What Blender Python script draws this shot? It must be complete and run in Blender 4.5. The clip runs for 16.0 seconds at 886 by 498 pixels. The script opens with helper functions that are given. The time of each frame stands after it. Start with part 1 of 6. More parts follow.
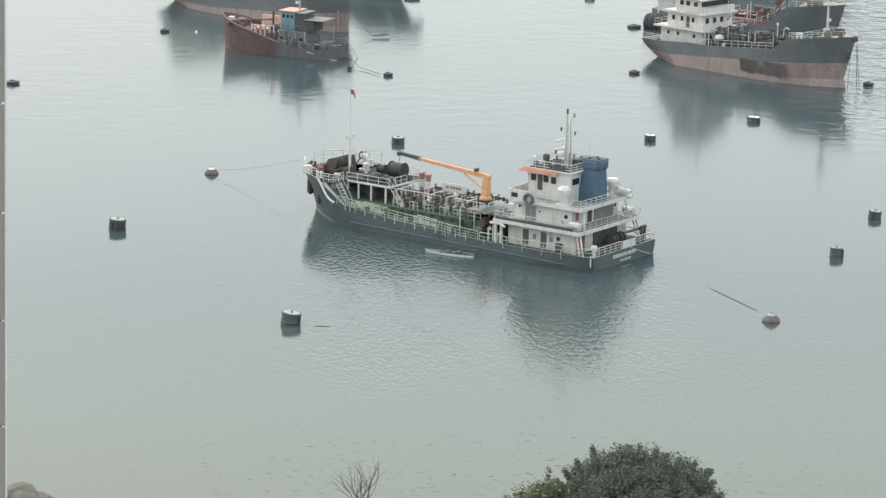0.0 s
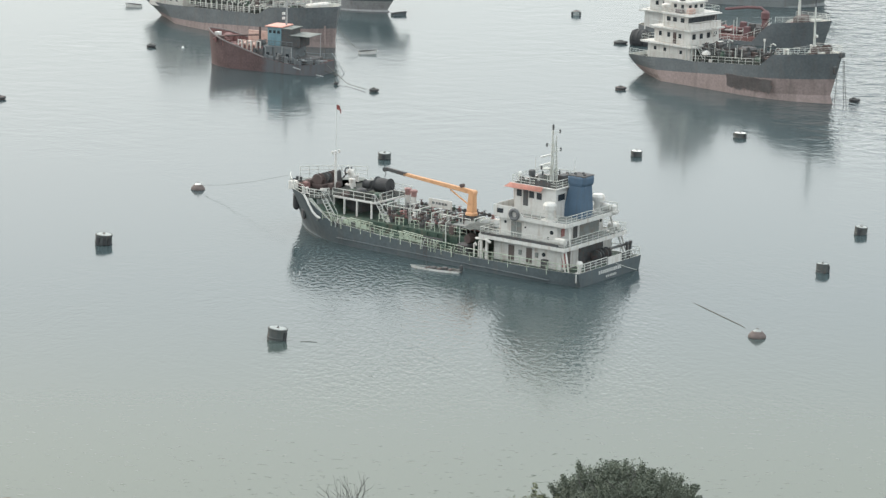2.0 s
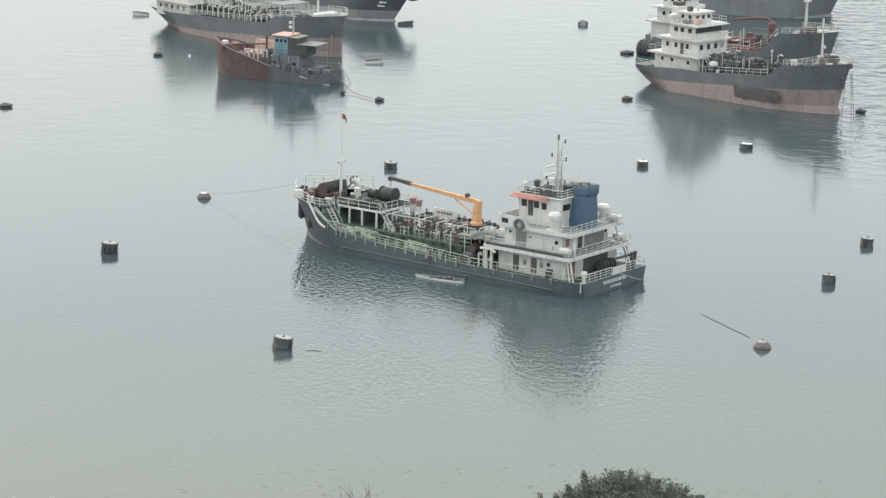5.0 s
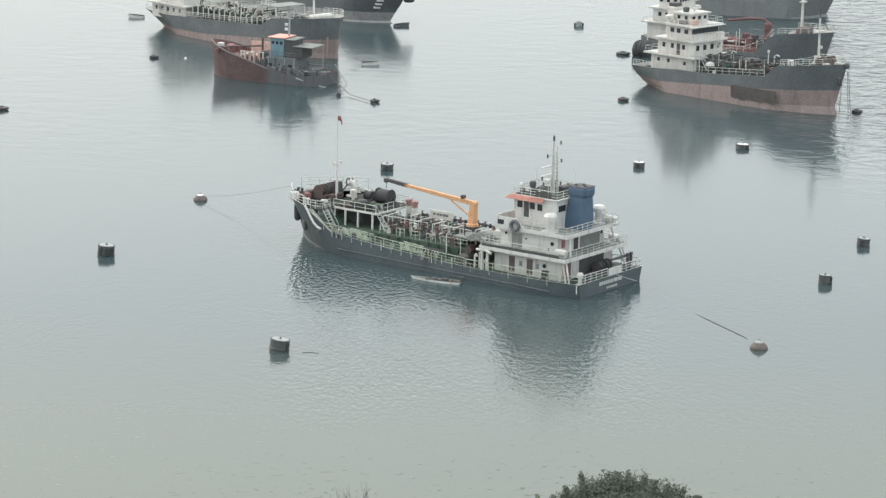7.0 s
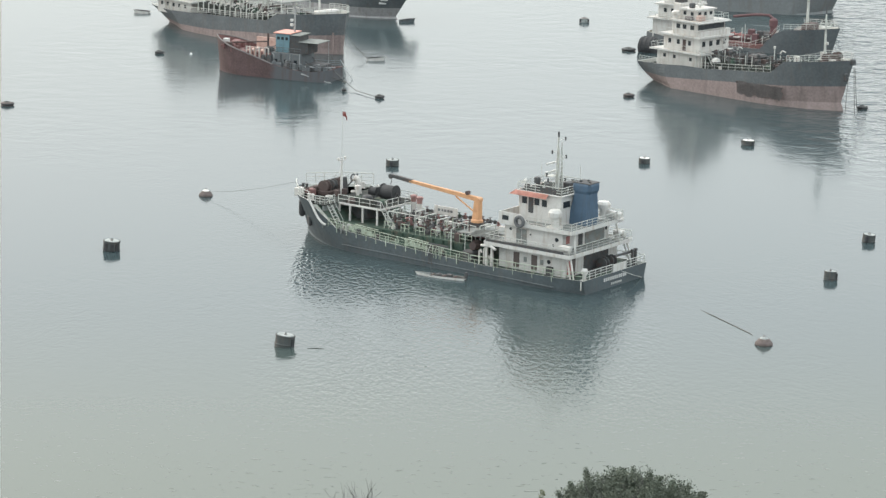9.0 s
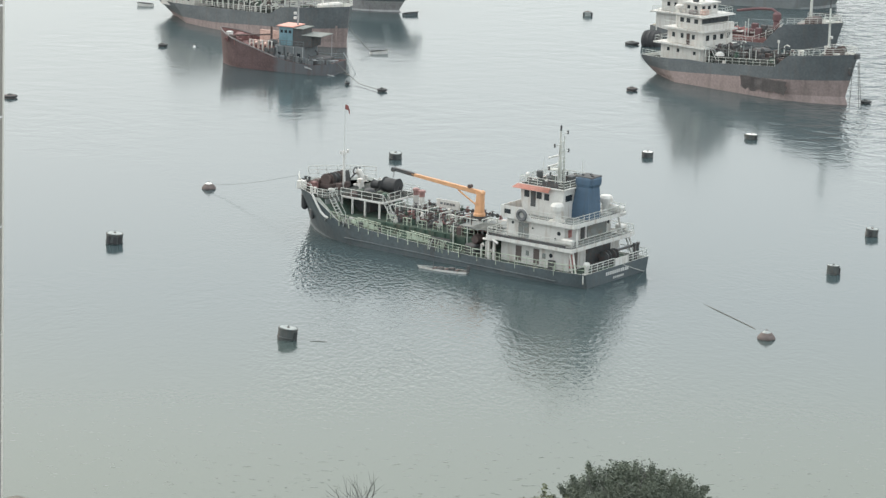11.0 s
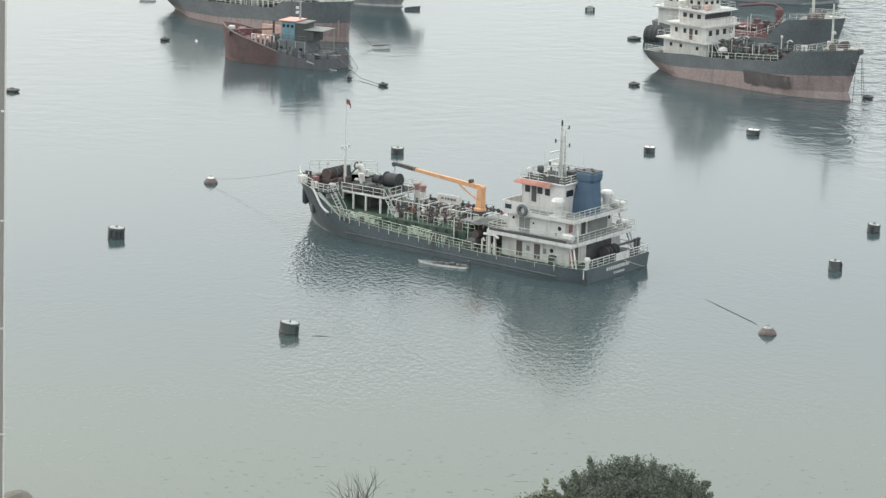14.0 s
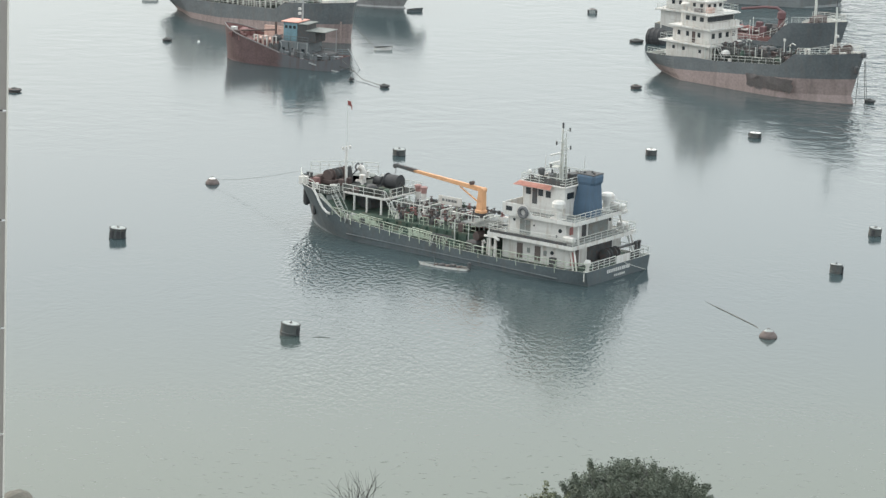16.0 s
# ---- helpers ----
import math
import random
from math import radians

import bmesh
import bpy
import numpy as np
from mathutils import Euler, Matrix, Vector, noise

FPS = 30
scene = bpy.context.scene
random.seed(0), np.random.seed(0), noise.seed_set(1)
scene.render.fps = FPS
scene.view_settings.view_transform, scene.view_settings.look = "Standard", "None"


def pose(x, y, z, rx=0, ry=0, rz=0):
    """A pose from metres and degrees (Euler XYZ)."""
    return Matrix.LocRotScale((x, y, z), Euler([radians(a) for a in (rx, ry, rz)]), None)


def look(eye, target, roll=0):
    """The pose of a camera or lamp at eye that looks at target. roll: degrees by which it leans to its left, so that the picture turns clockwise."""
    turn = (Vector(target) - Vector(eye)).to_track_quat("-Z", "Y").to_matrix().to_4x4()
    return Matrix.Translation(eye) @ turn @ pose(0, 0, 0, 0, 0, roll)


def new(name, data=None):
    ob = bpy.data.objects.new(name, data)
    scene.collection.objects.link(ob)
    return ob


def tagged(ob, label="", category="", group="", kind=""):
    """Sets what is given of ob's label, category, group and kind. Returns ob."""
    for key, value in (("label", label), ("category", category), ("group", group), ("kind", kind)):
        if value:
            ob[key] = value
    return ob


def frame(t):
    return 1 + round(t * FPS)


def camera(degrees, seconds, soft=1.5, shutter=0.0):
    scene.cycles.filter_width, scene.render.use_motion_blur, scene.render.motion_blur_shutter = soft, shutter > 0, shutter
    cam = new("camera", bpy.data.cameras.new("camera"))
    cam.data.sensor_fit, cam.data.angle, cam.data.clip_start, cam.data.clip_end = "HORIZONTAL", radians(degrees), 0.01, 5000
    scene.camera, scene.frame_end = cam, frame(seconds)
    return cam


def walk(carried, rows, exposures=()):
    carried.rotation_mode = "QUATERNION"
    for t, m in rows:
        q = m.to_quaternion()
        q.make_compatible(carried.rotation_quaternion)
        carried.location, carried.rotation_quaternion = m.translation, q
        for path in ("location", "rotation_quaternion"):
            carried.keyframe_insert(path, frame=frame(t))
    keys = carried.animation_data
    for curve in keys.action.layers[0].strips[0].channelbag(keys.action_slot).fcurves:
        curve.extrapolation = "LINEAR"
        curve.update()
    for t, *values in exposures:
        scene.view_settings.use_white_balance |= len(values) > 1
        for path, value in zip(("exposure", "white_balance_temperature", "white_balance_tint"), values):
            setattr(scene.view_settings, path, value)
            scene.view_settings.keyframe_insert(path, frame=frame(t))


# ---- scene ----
cam = camera(17.82, 16.0, soft=1.4)
EYE = (0.0, 0.0, 79.1)
TURNS = [  # seconds, then the turn of the hand-held camera in degrees
    (0.0, 76.817, -1.122, 0.279),
    (0.5, 76.835, -1.146, 0.279),
    (1.0, 76.908, -1.109, 0.182),
    (1.5, 77.033, -1.133, 0.066),
    (2.0, 77.139, -1.231, 0.020),
    (2.5, 77.328, -1.405, -0.015),
    (3.0, 77.414, -1.531, 0.072),
    (3.5, 77.338, -1.498, 0.197),
    (4.0, 77.301, -1.481, 0.271),
    (6.5, 77.377, -1.310, 0.027),
    (7.0, 77.361, -1.259, 0.078),
    (7.5, 77.323, -1.236, 0.220),
    (8.0, 77.310, -1.304, 0.272),
    (8.5, 77.299, -1.270, 0.219),
    (9.0, 77.274, -1.293, 0.195),
    (11.5, 77.119, -1.413, 0.292),
    (12.0, 77.113, -1.413, 0.278),
    (12.5, 77.110, -1.500, 0.311),
    (13.0, 77.073, -1.492, 0.327),
    (13.5, 77.046, -1.473, 0.325),
    (14.0, 77.031, -1.494, 0.338),
    (14.5, 77.064, -1.754, 0.403),
    (15.0, 77.123, -1.967, 0.481),
    (15.5, 77.094, -1.885, 0.486),
    (16.0, 77.063, -1.744, 0.422),
]
walk(cam, [(t, pose(*EYE, rx, ry, rz)) for t, rx, ry, rz in TURNS],
     exposures=[(0.0, 0.0, 6500, 10), (16.0, 0.0, 6500, 10)])

# ---- overcast daylight ----
world = bpy.data.worlds.new("overcast_sky")
scene.world = world
world.use_nodes = True
wn, wl = world.node_tree.nodes, world.node_tree.links
wn.clear()
sky = wn.new("ShaderNodeTexSky")
sky.sky_type, sky.sun_disc = "NISHITA", False
sky.sun_elevation, sky.sun_rotation = radians(38), radians(305)
sky.air_density, sky.dust_density, sky.ozone_density = 1.0, 8.0, 1.0
sky_gain = wn.new("ShaderNodeVectorMath")
sky_gain.operation = "SCALE"
sky_gain.inputs["Scale"].default_value = 0.09
cloud = wn.new("ShaderNodeMix")
cloud.data_type = "RGBA"
cloud.inputs["Factor"].default_value = 0.64
cloud.inputs["B"].default_value = (0.94, 0.99, 0.975, 1)
bg = wn.new("ShaderNodeBackground")
bg.inputs["Strength"].default_value = 2.25
wout = wn.new("ShaderNodeOutputWorld")
wl.new(sky.outputs[0], sky_gain.inputs[0])
wl.new(sky_gain.outputs[0], cloud.inputs["A"])
wl.new(cloud.outputs["Result"], bg.inputs["Color"])
wl.new(bg.outputs[0], wout.inputs[0])
sun = new("sun", bpy.data.lights.new("sun", "SUN"))
sun.data.energy, sun.data.angle, sun.data.color = 0.8, radians(25), (1.0, 0.97, 0.92)
sun.matrix_world = look((-200, 300, 325), (0, 0, 0))


# ---- materials ----
def material(name, color, rough=0.6, metal=0.0, vary=0.25, scale=0.6, grime=None, grime_amount=0.0,
             bump=0.15, bump_scale=6.0, streaks=False, by_object=0.0, spec=0.5, aft=None):
    """Paint, rust, leaf or stone: two scales of tone, a grime colour in patches or upright streaks, and fine relief."""
    m = bpy.data.materials.new(name)
    m.use_nodes = True
    n, l = m.node_tree.nodes, m.node_tree.links
    p = n["Principled BSDF"]
    p.inputs["Roughness"].default_value, p.inputs["Metallic"].default_value = rough, metal
    p.inputs["Specular IOR Level"].default_value = spec
    co = n.new("ShaderNodeTexCoord")
    big = n.new("ShaderNodeTexNoise")
    big.inputs["Scale"].default_value, big.inputs["Detail"].default_value = scale, 6
    l.new(co.outputs["Object"], big.inputs["Vector"])
    fine = n.new("ShaderNodeTexNoise")
    fine.inputs["Scale"].default_value, fine.inputs["Detail"].default_value = scale * 9, 4
    l.new(co.outputs["Object"], fine.inputs["Vector"])
    add = n.new("ShaderNodeMath")
    add.operation = "ADD"
    l.new(big.outputs["Fac"], add.inputs[0])
    l.new(fine.outputs["Fac"], add.inputs[1])
    tone = n.new("ShaderNodeMapRange")
    tone.inputs["From Min"].default_value, tone.inputs["From Max"].default_value = 0.6, 1.4
    tone.inputs["To Min"].default_value, tone.inputs["To Max"].default_value = 1 - vary, 1 + vary
    l.new(add.outputs[0], tone.inputs["Value"])
    mul = n.new("ShaderNodeVectorMath")
    mul.operation = "SCALE"
    mul.inputs[0].default_value = color
    l.new(tone.outputs[0], mul.inputs["Scale"])
    last = mul.outputs[0]
    if by_object:
        info = n.new("ShaderNodeObjectInfo")
        rnd = n.new("ShaderNodeMapRange")
        rnd.inputs["To Min"].default_value, rnd.inputs["To Max"].default_value = 1 - by_object, 1 + by_object
        l.new(info.outputs["Random"], rnd.inputs["Value"])
        m2 = n.new("ShaderNodeVectorMath")
        m2.operation = "SCALE"
        l.new(last, m2.inputs[0])
        l.new(rnd.outputs[0], m2.inputs["Scale"])
        last = m2.outputs[0]
    if aft:     # a second paint abaft the length x
        x, paint = aft
        sep = n.new("ShaderNodeSeparateXYZ")
        l.new(co.outputs["Object"], sep.inputs[0])
        wob = n.new("ShaderNodeMath")
        wob.operation = "MULTIPLY_ADD"
        wob.inputs[1].default_value = 3.0
        l.new(big.outputs["Fac"], wob.inputs[0])
        l.new(sep.outputs["X"], wob.inputs[2])
        cut = n.new("ShaderNodeMapRange")
        cut.inputs["From Min"].default_value, cut.inputs["From Max"].default_value = x + 1.0, x + 2.0
        l.new(wob.outputs[0], cut.inputs["Value"])
        two = n.new("ShaderNodeMix")
        two.data_type = "RGBA"
        two.inputs["A"].default_value = (*paint, 1)
        l.new(cut.outputs[0], two.inputs["Factor"])
        l.new(last, two.inputs["B"])
        last = two.outputs["Result"]
    if grime:
        dirt = n.new("ShaderNodeTexNoise")
        dirt.inputs["Scale"].default_value, dirt.inputs["Detail"].default_value = scale * 2.2, 8
        stretch = n.new("ShaderNodeMapping")
        stretch.inputs["Scale"].default_value = (1.6, 1.6, 0.22) if streaks else (1, 1, 1)
        l.new(co.outputs["Object"], stretch.inputs["Vector"])
        l.new(stretch.outputs[0], dirt.inputs["Vector"])
        ramp = n.new("ShaderNodeMapRange")
        ramp.inputs["From Min"].default_value, ramp.inputs["From Max"].default_value = 0.5, 0.72
        ramp.inputs["To Max"].default_value = grime_amount
        l.new(dirt.outputs["Fac"], ramp.inputs["Value"])
        mix = n.new("ShaderNodeMix")
        mix.data_type = "RGBA"
        l.new(ramp.outputs[0], mix.inputs["Factor"])
        l.new(last, mix.inputs["A"])
        mix.inputs["B"].default_value = (*grime, 1)
        last = mix.outputs["Result"]
    l.new(last, p.inputs["Base Color"])
    if bump:
        tex = n.new("ShaderNodeTexNoise")
        tex.inputs["Scale"].default_value, tex.inputs["Detail"].default_value = bump_scale, 5
        l.new(co.outputs["Object"], tex.inputs["Vector"])
        bp = n.new("ShaderNodeBump")
        bp.inputs["Strength"].default_value, bp.inputs["Distance"].default_value = bump, 0.05
        l.new(tex.outputs["Fac"], bp.inputs["Height"])
        l.new(bp.outputs[0], p.inputs["Normal"])
    return m


RUST = (0.16, 0.065, 0.035)
# faded black, its tone raised further to stand for haze over the harbour
HULL_BLACK = material("faded black hull paint, lifted for haze", (0.074, 0.094, 0.103), 0.55, vary=0.3, scale=0.35, grime=(0.1, 0.1, 0.095), grime_amount=0.45, streaks=True)
# lighter copy of the black hull paint, distance haze mixed into its colour
HULL_HAZED = material("hazed black hull paint", (0.112, 0.126, 0.134), 0.6, vary=0.3, scale=0.3, grime=(0.13, 0.115, 0.105), grime_amount=0.4, streaks=True)
HULL_PINK = material("weathered red antifouling", (0.27, 0.215, 0.205), 0.75, vary=0.3, scale=0.3, grime=(0.16, 0.13, 0.125), grime_amount=0.6, streaks=True)
HULL_RED = material("rusty red hull paint", (0.105, 0.068, 0.068), 0.75, aft=(10.0, (0.1, 0.107, 0.116)), vary=0.4, scale=0.4, grime=(0.09, 0.055, 0.05), grime_amount=0.6, streaks=True)
FREIGHT_GREY = material("mid grey freighter paint", (0.17, 0.185, 0.19), 0.65, vary=0.2, scale=0.25, grime=(0.14, 0.12, 0.11), grime_amount=0.5, streaks=True)
PATCH = material("dull grey repaint", (0.178, 0.165, 0.163), 0.8, vary=0.3, scale=0.5, grime=(0.22, 0.19, 0.185), grime_amount=0.7, streaks=True)
PEACH = material("faded peach boards", (0.52, 0.37, 0.32), 0.8, vary=0.2, scale=0.8, grime=(0.3, 0.2, 0.17), grime_amount=0.5)
DECK_DARK = material("dirty dark deck", (0.045, 0.053, 0.05), 0.9, spec=0.2, vary=0.5, scale=0.8, grime=(0.07, 0.05, 0.042), grime_amount=0.6)
DOOR = material("dull brown door paint", (0.115, 0.095, 0.088), 0.7, vary=0.2, scale=1.0)
HULL_PALE = material("pale grey bottom paint", (0.33, 0.33, 0.33), 0.75, vary=0.25, scale=0.4, grime=(0.18, 0.15, 0.14), grime_amount=0.5, streaks=True)
HULL_GREY = material("dark grey hull paint", (0.125, 0.142, 0.15), 0.6, vary=0.3, scale=0.3, grime=(0.16, 0.11, 0.09), grime_amount=0.3, streaks=True)
WHITE = material("white ship paint", (0.58, 0.58, 0.56), 0.45, vary=0.12, scale=0.6, grime=(0.38, 0.32, 0.27), grime_amount=0.7, streaks=True)
CREAM = material("cream ship paint", (0.57, 0.56, 0.535), 0.5, vary=0.12, scale=0.6, grime=(0.38, 0.32, 0.27), grime_amount=0.7, streaks=True)
RAIL_WHITE = material("white rail paint", (0.5, 0.52, 0.495), 0.5, vary=0.15, scale=1.5, grime=(0.3, 0.24, 0.18), grime_amount=0.5)
RAIL_GREEN = material("pale green rail paint", (0.4, 0.465, 0.38), 0.6, vary=0.35, scale=1.4, grime=(0.17, 0.15, 0.1), grime_amount=0.85)
DECK_GREEN = material("worn green deck paint", (0.045, 0.078, 0.06), 0.75, vary=0.4, scale=0.5, grime=(0.14, 0.10, 0.075), grime_amount=0.6)
DECK_GREY = material("grey deck paint", (0.20, 0.22, 0.215), 0.7, vary=0.25, scale=0.6, grime=(0.2, 0.13, 0.09), grime_amount=0.5)
CRANE_RED = material("dull dark red paint", (0.13, 0.07, 0.075), 0.75, vary=0.3, scale=0.8, grime=(0.12, 0.07, 0.065), grime_amount=0.5)
DECK_RUST = material("rust red deck paint", (0.185, 0.1, 0.096), 0.8, vary=0.4, scale=0.6, grime=(0.1, 0.055, 0.045), grime_amount=0.6)
ORANGE = material("orange crane paint", (0.6, 0.33, 0.175), 0.55, vary=0.15, scale=0.8, grime=(0.3, 0.15, 0.07), grime_amount=0.4)
CORAL = material("orange roof paint", (0.62, 0.31, 0.255), 0.6, vary=0.2, scale=0.6, grime=(0.4, 0.2, 0.14), grime_amount=0.5)
BLUE = material("blue funnel paint", (0.062, 0.11, 0.17), 0.55, vary=0.15, scale=0.7, grime=(0.06, 0.08, 0.1), grime_amount=0.5, streaks=True)
SKY_BLUE = material("light blue house paint", (0.145, 0.255, 0.3), 0.6, vary=0.25, scale=0.6, grime=(0.12, 0.16, 0.17), grime_amount=0.5, streaks=True)
RED = material("red paint", (0.36, 0.15, 0.14), 0.5, vary=0.2, scale=1.0, grime=RUST, grime_amount=0.4)
DARK = material("dark machinery", (0.068, 0.073, 0.076), 0.75, vary=0.4, scale=1.2, grime=(0.11, 0.06, 0.045), grime_amount=0.6)
BROWN = material("rusted machinery", (0.08, 0.06, 0.057), 0.8, vary=0.45, scale=1.2, grime=(0.11, 0.068, 0.055), grime_amount=0.6)
STEEL = material("galvanised steel", (0.36, 0.37, 0.37), 0.45, metal=0.35, vary=0.2, scale=1.5)
TYRE_GREY = material("sun-bleached tyre rubber", (0.13, 0.135, 0.14), 0.85, vary=0.3, scale=2.0)
VENT_RED = material("faded pink-red paint", (0.3, 0.175, 0.165), 0.65, vary=0.3, scale=1.2, grime=(0.2, 0.12, 0.1), grime_amount=0.5, streaks=True)
RUBBER = material("black rubber", (0.042, 0.044, 0.047), 0.8, vary=0.3, scale=2.0)
ROPE = material("wet mooring rope", (0.10, 0.10, 0.09), 0.85, vary=0.3, scale=3.0)
GLASS = material("dark window glass", (0.025, 0.03, 0.035), 0.08, vary=0.1, bump=0)
CANVAS = material("weathered grey canvas", (0.2, 0.215, 0.205), 0.9, vary=0.3, scale=0.8, grime=(0.11, 0.12, 0.11), grime_amount=0.5)
TEXT_WHITE = material("white lettering paint", (0.52, 0.53, 0.52), 0.6, vary=0.1, scale=2.0)
BUOY_DARK = material("weedy dark buoy steel", (0.07, 0.08, 0.08), 0.7, vary=0.35, scale=1.5, grime=(0.12, 0.08, 0.06), grime_amount=0.6, streaks=True)
BUOY_TOP = material("pale bird-stained buoy top", (0.33, 0.36, 0.355), 0.75, vary=0.35, scale=1.4, grime=(0.1, 0.12, 0.12), grime_amount=0.8)
BUOY_WHITE = material("white buoy top", (0.78, 0.78, 0.76), 0.6, vary=0.15, scale=1.6, grime=(0.3, 0.27, 0.24), grime_amount=0.5)
BUOY_RUST = material("rusty buoy steel", (0.13, 0.108, 0.102), 0.8, vary=0.4, scale=1.6, grime=(0.08, 0.06, 0.055), grime_amount=0.7)
BARK = material("grey bark", (0.085, 0.086, 0.082), 0.9, vary=0.3, scale=3.0, bump=0.4)
LEAF = material("dark green leaves", (0.12, 0.14, 0.112), 0.9, spec=0.1, vary=0.1, scale=0.5, bump=0)
LEAF_PALE = material("yellow green leaves", (0.14, 0.155, 0.1), 0.9, spec=0.15, vary=0.45, scale=0.7, bump=0)
ROCK = material("grey brown rock", (0.125, 0.12, 0.102), 0.95, vary=0.4, scale=0.5, grime=(0.06, 0.062, 0.046), grime_amount=0.8, bump=0.6, bump_scale=2.0)
EARTH = material("scrubby shore earth", (0.12, 0.12, 0.085), 0.95, vary=0.45, scale=0.15, grime=(0.06, 0.08, 0.04), grime_amount=0.7, bump=0.5, bump_scale=1.0)
TILE = material("grey wall tile", (0.27, 0.255, 0.245), 0.5, vary=0.08, scale=1.0, grime=(0.3, 0.27, 0.25), grime_amount=0.4, streaks=True, bump=0.05)
JOINT = material("dark wall joint", (0.06, 0.06, 0.06), 0.9)
TRIM = material("white corner bead", (0.6, 0.59, 0.56), 0.6, vary=0.06)


def water_material():
    m = bpy.data.materials.new("murky green harbour water")
    m.use_nodes = True
    n, l = m.node_tree.nodes, m.node_tree.links
    p = n["Principled BSDF"]
    p.inputs["IOR"].default_value = 1.333
    co = n.new("ShaderNodeTexCoord")
    place = n.new("ShaderNodeSeparateXYZ")
    l.new(co.outputs["Object"], place.inputs[0])

    def span(source, a, b, to0=0.0, to1=1.0, smooth=True):
        r = n.new("ShaderNodeMapRange")
        r.interpolation_type = "SMOOTHSTEP" if smooth else "LINEAR"
        for k, v in (("From Min", a), ("From Max", b), ("To Min", to0), ("To Max", to1)):
            r.inputs[k].default_value = v
        l.new(source, r.inputs["Value"])
        return r.outputs[0]

    def calc(how, a, b):
        q = n.new("ShaderNodeMath")
        q.operation = how
        for k, v in enumerate((a, b)):
            if isinstance(v, (int, float)):
                q.inputs[k].default_value = v
            else:
                l.new(v, q.inputs[k])
        return q.outputs[0]

    def ripple(scale, stretch, turn, detail, warp=0.4):
        mp = n.new("ShaderNodeMapping")
        mp.inputs["Scale"].default_value = stretch
        mp.inputs["Rotation"].default_value = (0, 0, radians(turn))
        l.new(co.outputs["Object"], mp.inputs["Vector"])
        w = n.new("ShaderNodeTexNoise")
        w.inputs["Scale"].default_value, w.inputs["Detail"].default_value, w.inputs["Distortion"].default_value = scale, detail, warp
        l.new(mp.outputs[0], w.inputs["Vector"])
        return w.outputs["Fac"]

    def blend(fac, a, b):
        q = n.new("ShaderNodeMix")
        q.data_type = "RGBA"
        l.new(fac, q.inputs["Factor"])
        for k, v in (("A", a), ("B", b)):
            if isinstance(v, tuple):
                q.inputs[k].default_value = v
            else:
                l.new(v, q.inputs[k])
        return q.outputs["Result"]

    # murk, paler and greener in the shallows by the shore
    murk = blend(ripple(0.012, (1, 1, 1), 0, 4), WATER_DEEP[0], WATER_DEEP[1])
    l.new(blend(span(place.outputs["Y"], 240, 330), WATER_SHOAL, murk), p.inputs["Base Color"])
    l.new(span(place.outputs["Y"], 330, 520, 0.10, 0.15), p.inputs["Roughness"])
    # a ruffled tongue runs from the moored tanker to the shore; calm slicks lie about it
    tongue = calc("MULTIPLY", span(place.outputs["X"], -20, -6), span(place.outputs["X"], 16, 30, 1.0, 0.0))
    tongue = calc("MULTIPLY", calc("MULTIPLY", tongue, span(place.outputs["Y"], 352, 380, 1.0, 0.0)), span(place.outputs["Y"], 258, 296))
    slick = span(ripple(0.03, (1, 0.6, 1), 20, 3), 0.36, 0.64, 0.35, 1.0)
    east = calc("MULTIPLY", span(place.outputs["X"], 50, 80), span(place.outputs["Y"], 380, 450))
    offing = span(place.outputs["Y"], 385, 470, 0.16, 0.25)
    gust = calc("ADD", calc("MULTIPLY", calc("ADD", offing, calc("MULTIPLY", tongue, 1.0)), slick), calc("MULTIPLY", east, 1.6))
    last = None
    for height, dist, strength in WAVES:
        b = n.new("ShaderNodeBump")
        b.inputs["Distance"].default_value = dist
        l.new(calc("MULTIPLY", gust, strength), b.inputs["Strength"])
        l.new(ripple(*height), b.inputs["Height"])
        if last:
            l.new(last.outputs[0], b.inputs["Normal"])
        last = b
    # short chop where the breeze comes round the tanker's bow: along and out from her side
    ahead = calc("ADD", calc("MULTIPLY", place.outputs["X"], -0.803), calc("ADD", calc("MULTIPLY", place.outputs["Y"], 0.595), -181.0))
    abeam = calc("ADD", calc("MULTIPLY", place.outputs["X"], -0.595), calc("ADD", calc("MULTIPLY", place.outputs["Y"], -0.803), 279.3))
    chop = calc("MULTIPLY", calc("MULTIPLY", span(ahead, 6, 34), span(place.outputs["X"], -17, -12)), calc("MULTIPLY", span(abeam, 5, 12), span(abeam, 20, 34, 1.0, 0.0)))
    b = n.new("ShaderNodeBump")
    b.inputs["Distance"].default_value = 0.5
    l.new(calc("MULTIPLY", chop, CHOP), b.inputs["Strength"])
    l.new(ripple(1.5, (1.3, 0.7, 1), -20, 1.0), b.inputs["Height"])
    l.new(last.outputs[0], b.inputs["Normal"])
    last = b
    # longer wavelets in the offing, which draw the reflections out into bands
    b = n.new("ShaderNodeBump")
    b.inputs["Distance"].default_value = 1.6
    l.new(calc("MULTIPLY", span(place.outputs["Y"], 370, 460), calc("ADD", calc("MULTIPLY", slick, OFFING), calc("MULTIPLY", east, 0.8))), b.inputs["Strength"])
    l.new(ripple(0.3, (0.75, 0.8, 1), 10, 2.0), b.inputs["Height"])
    l.new(last.outputs[0], b.inputs["Normal"])
    last = b
    # single cat's-paws near the shore
    near = calc("MULTIPLY", span(place.outputs["Y"], 235, 290, 1.0, 0.0), FLECKS)
    b = n.new("ShaderNodeBump")
    b.inputs["Distance"].default_value = 0.25
    l.new(near, b.inputs["Strength"])
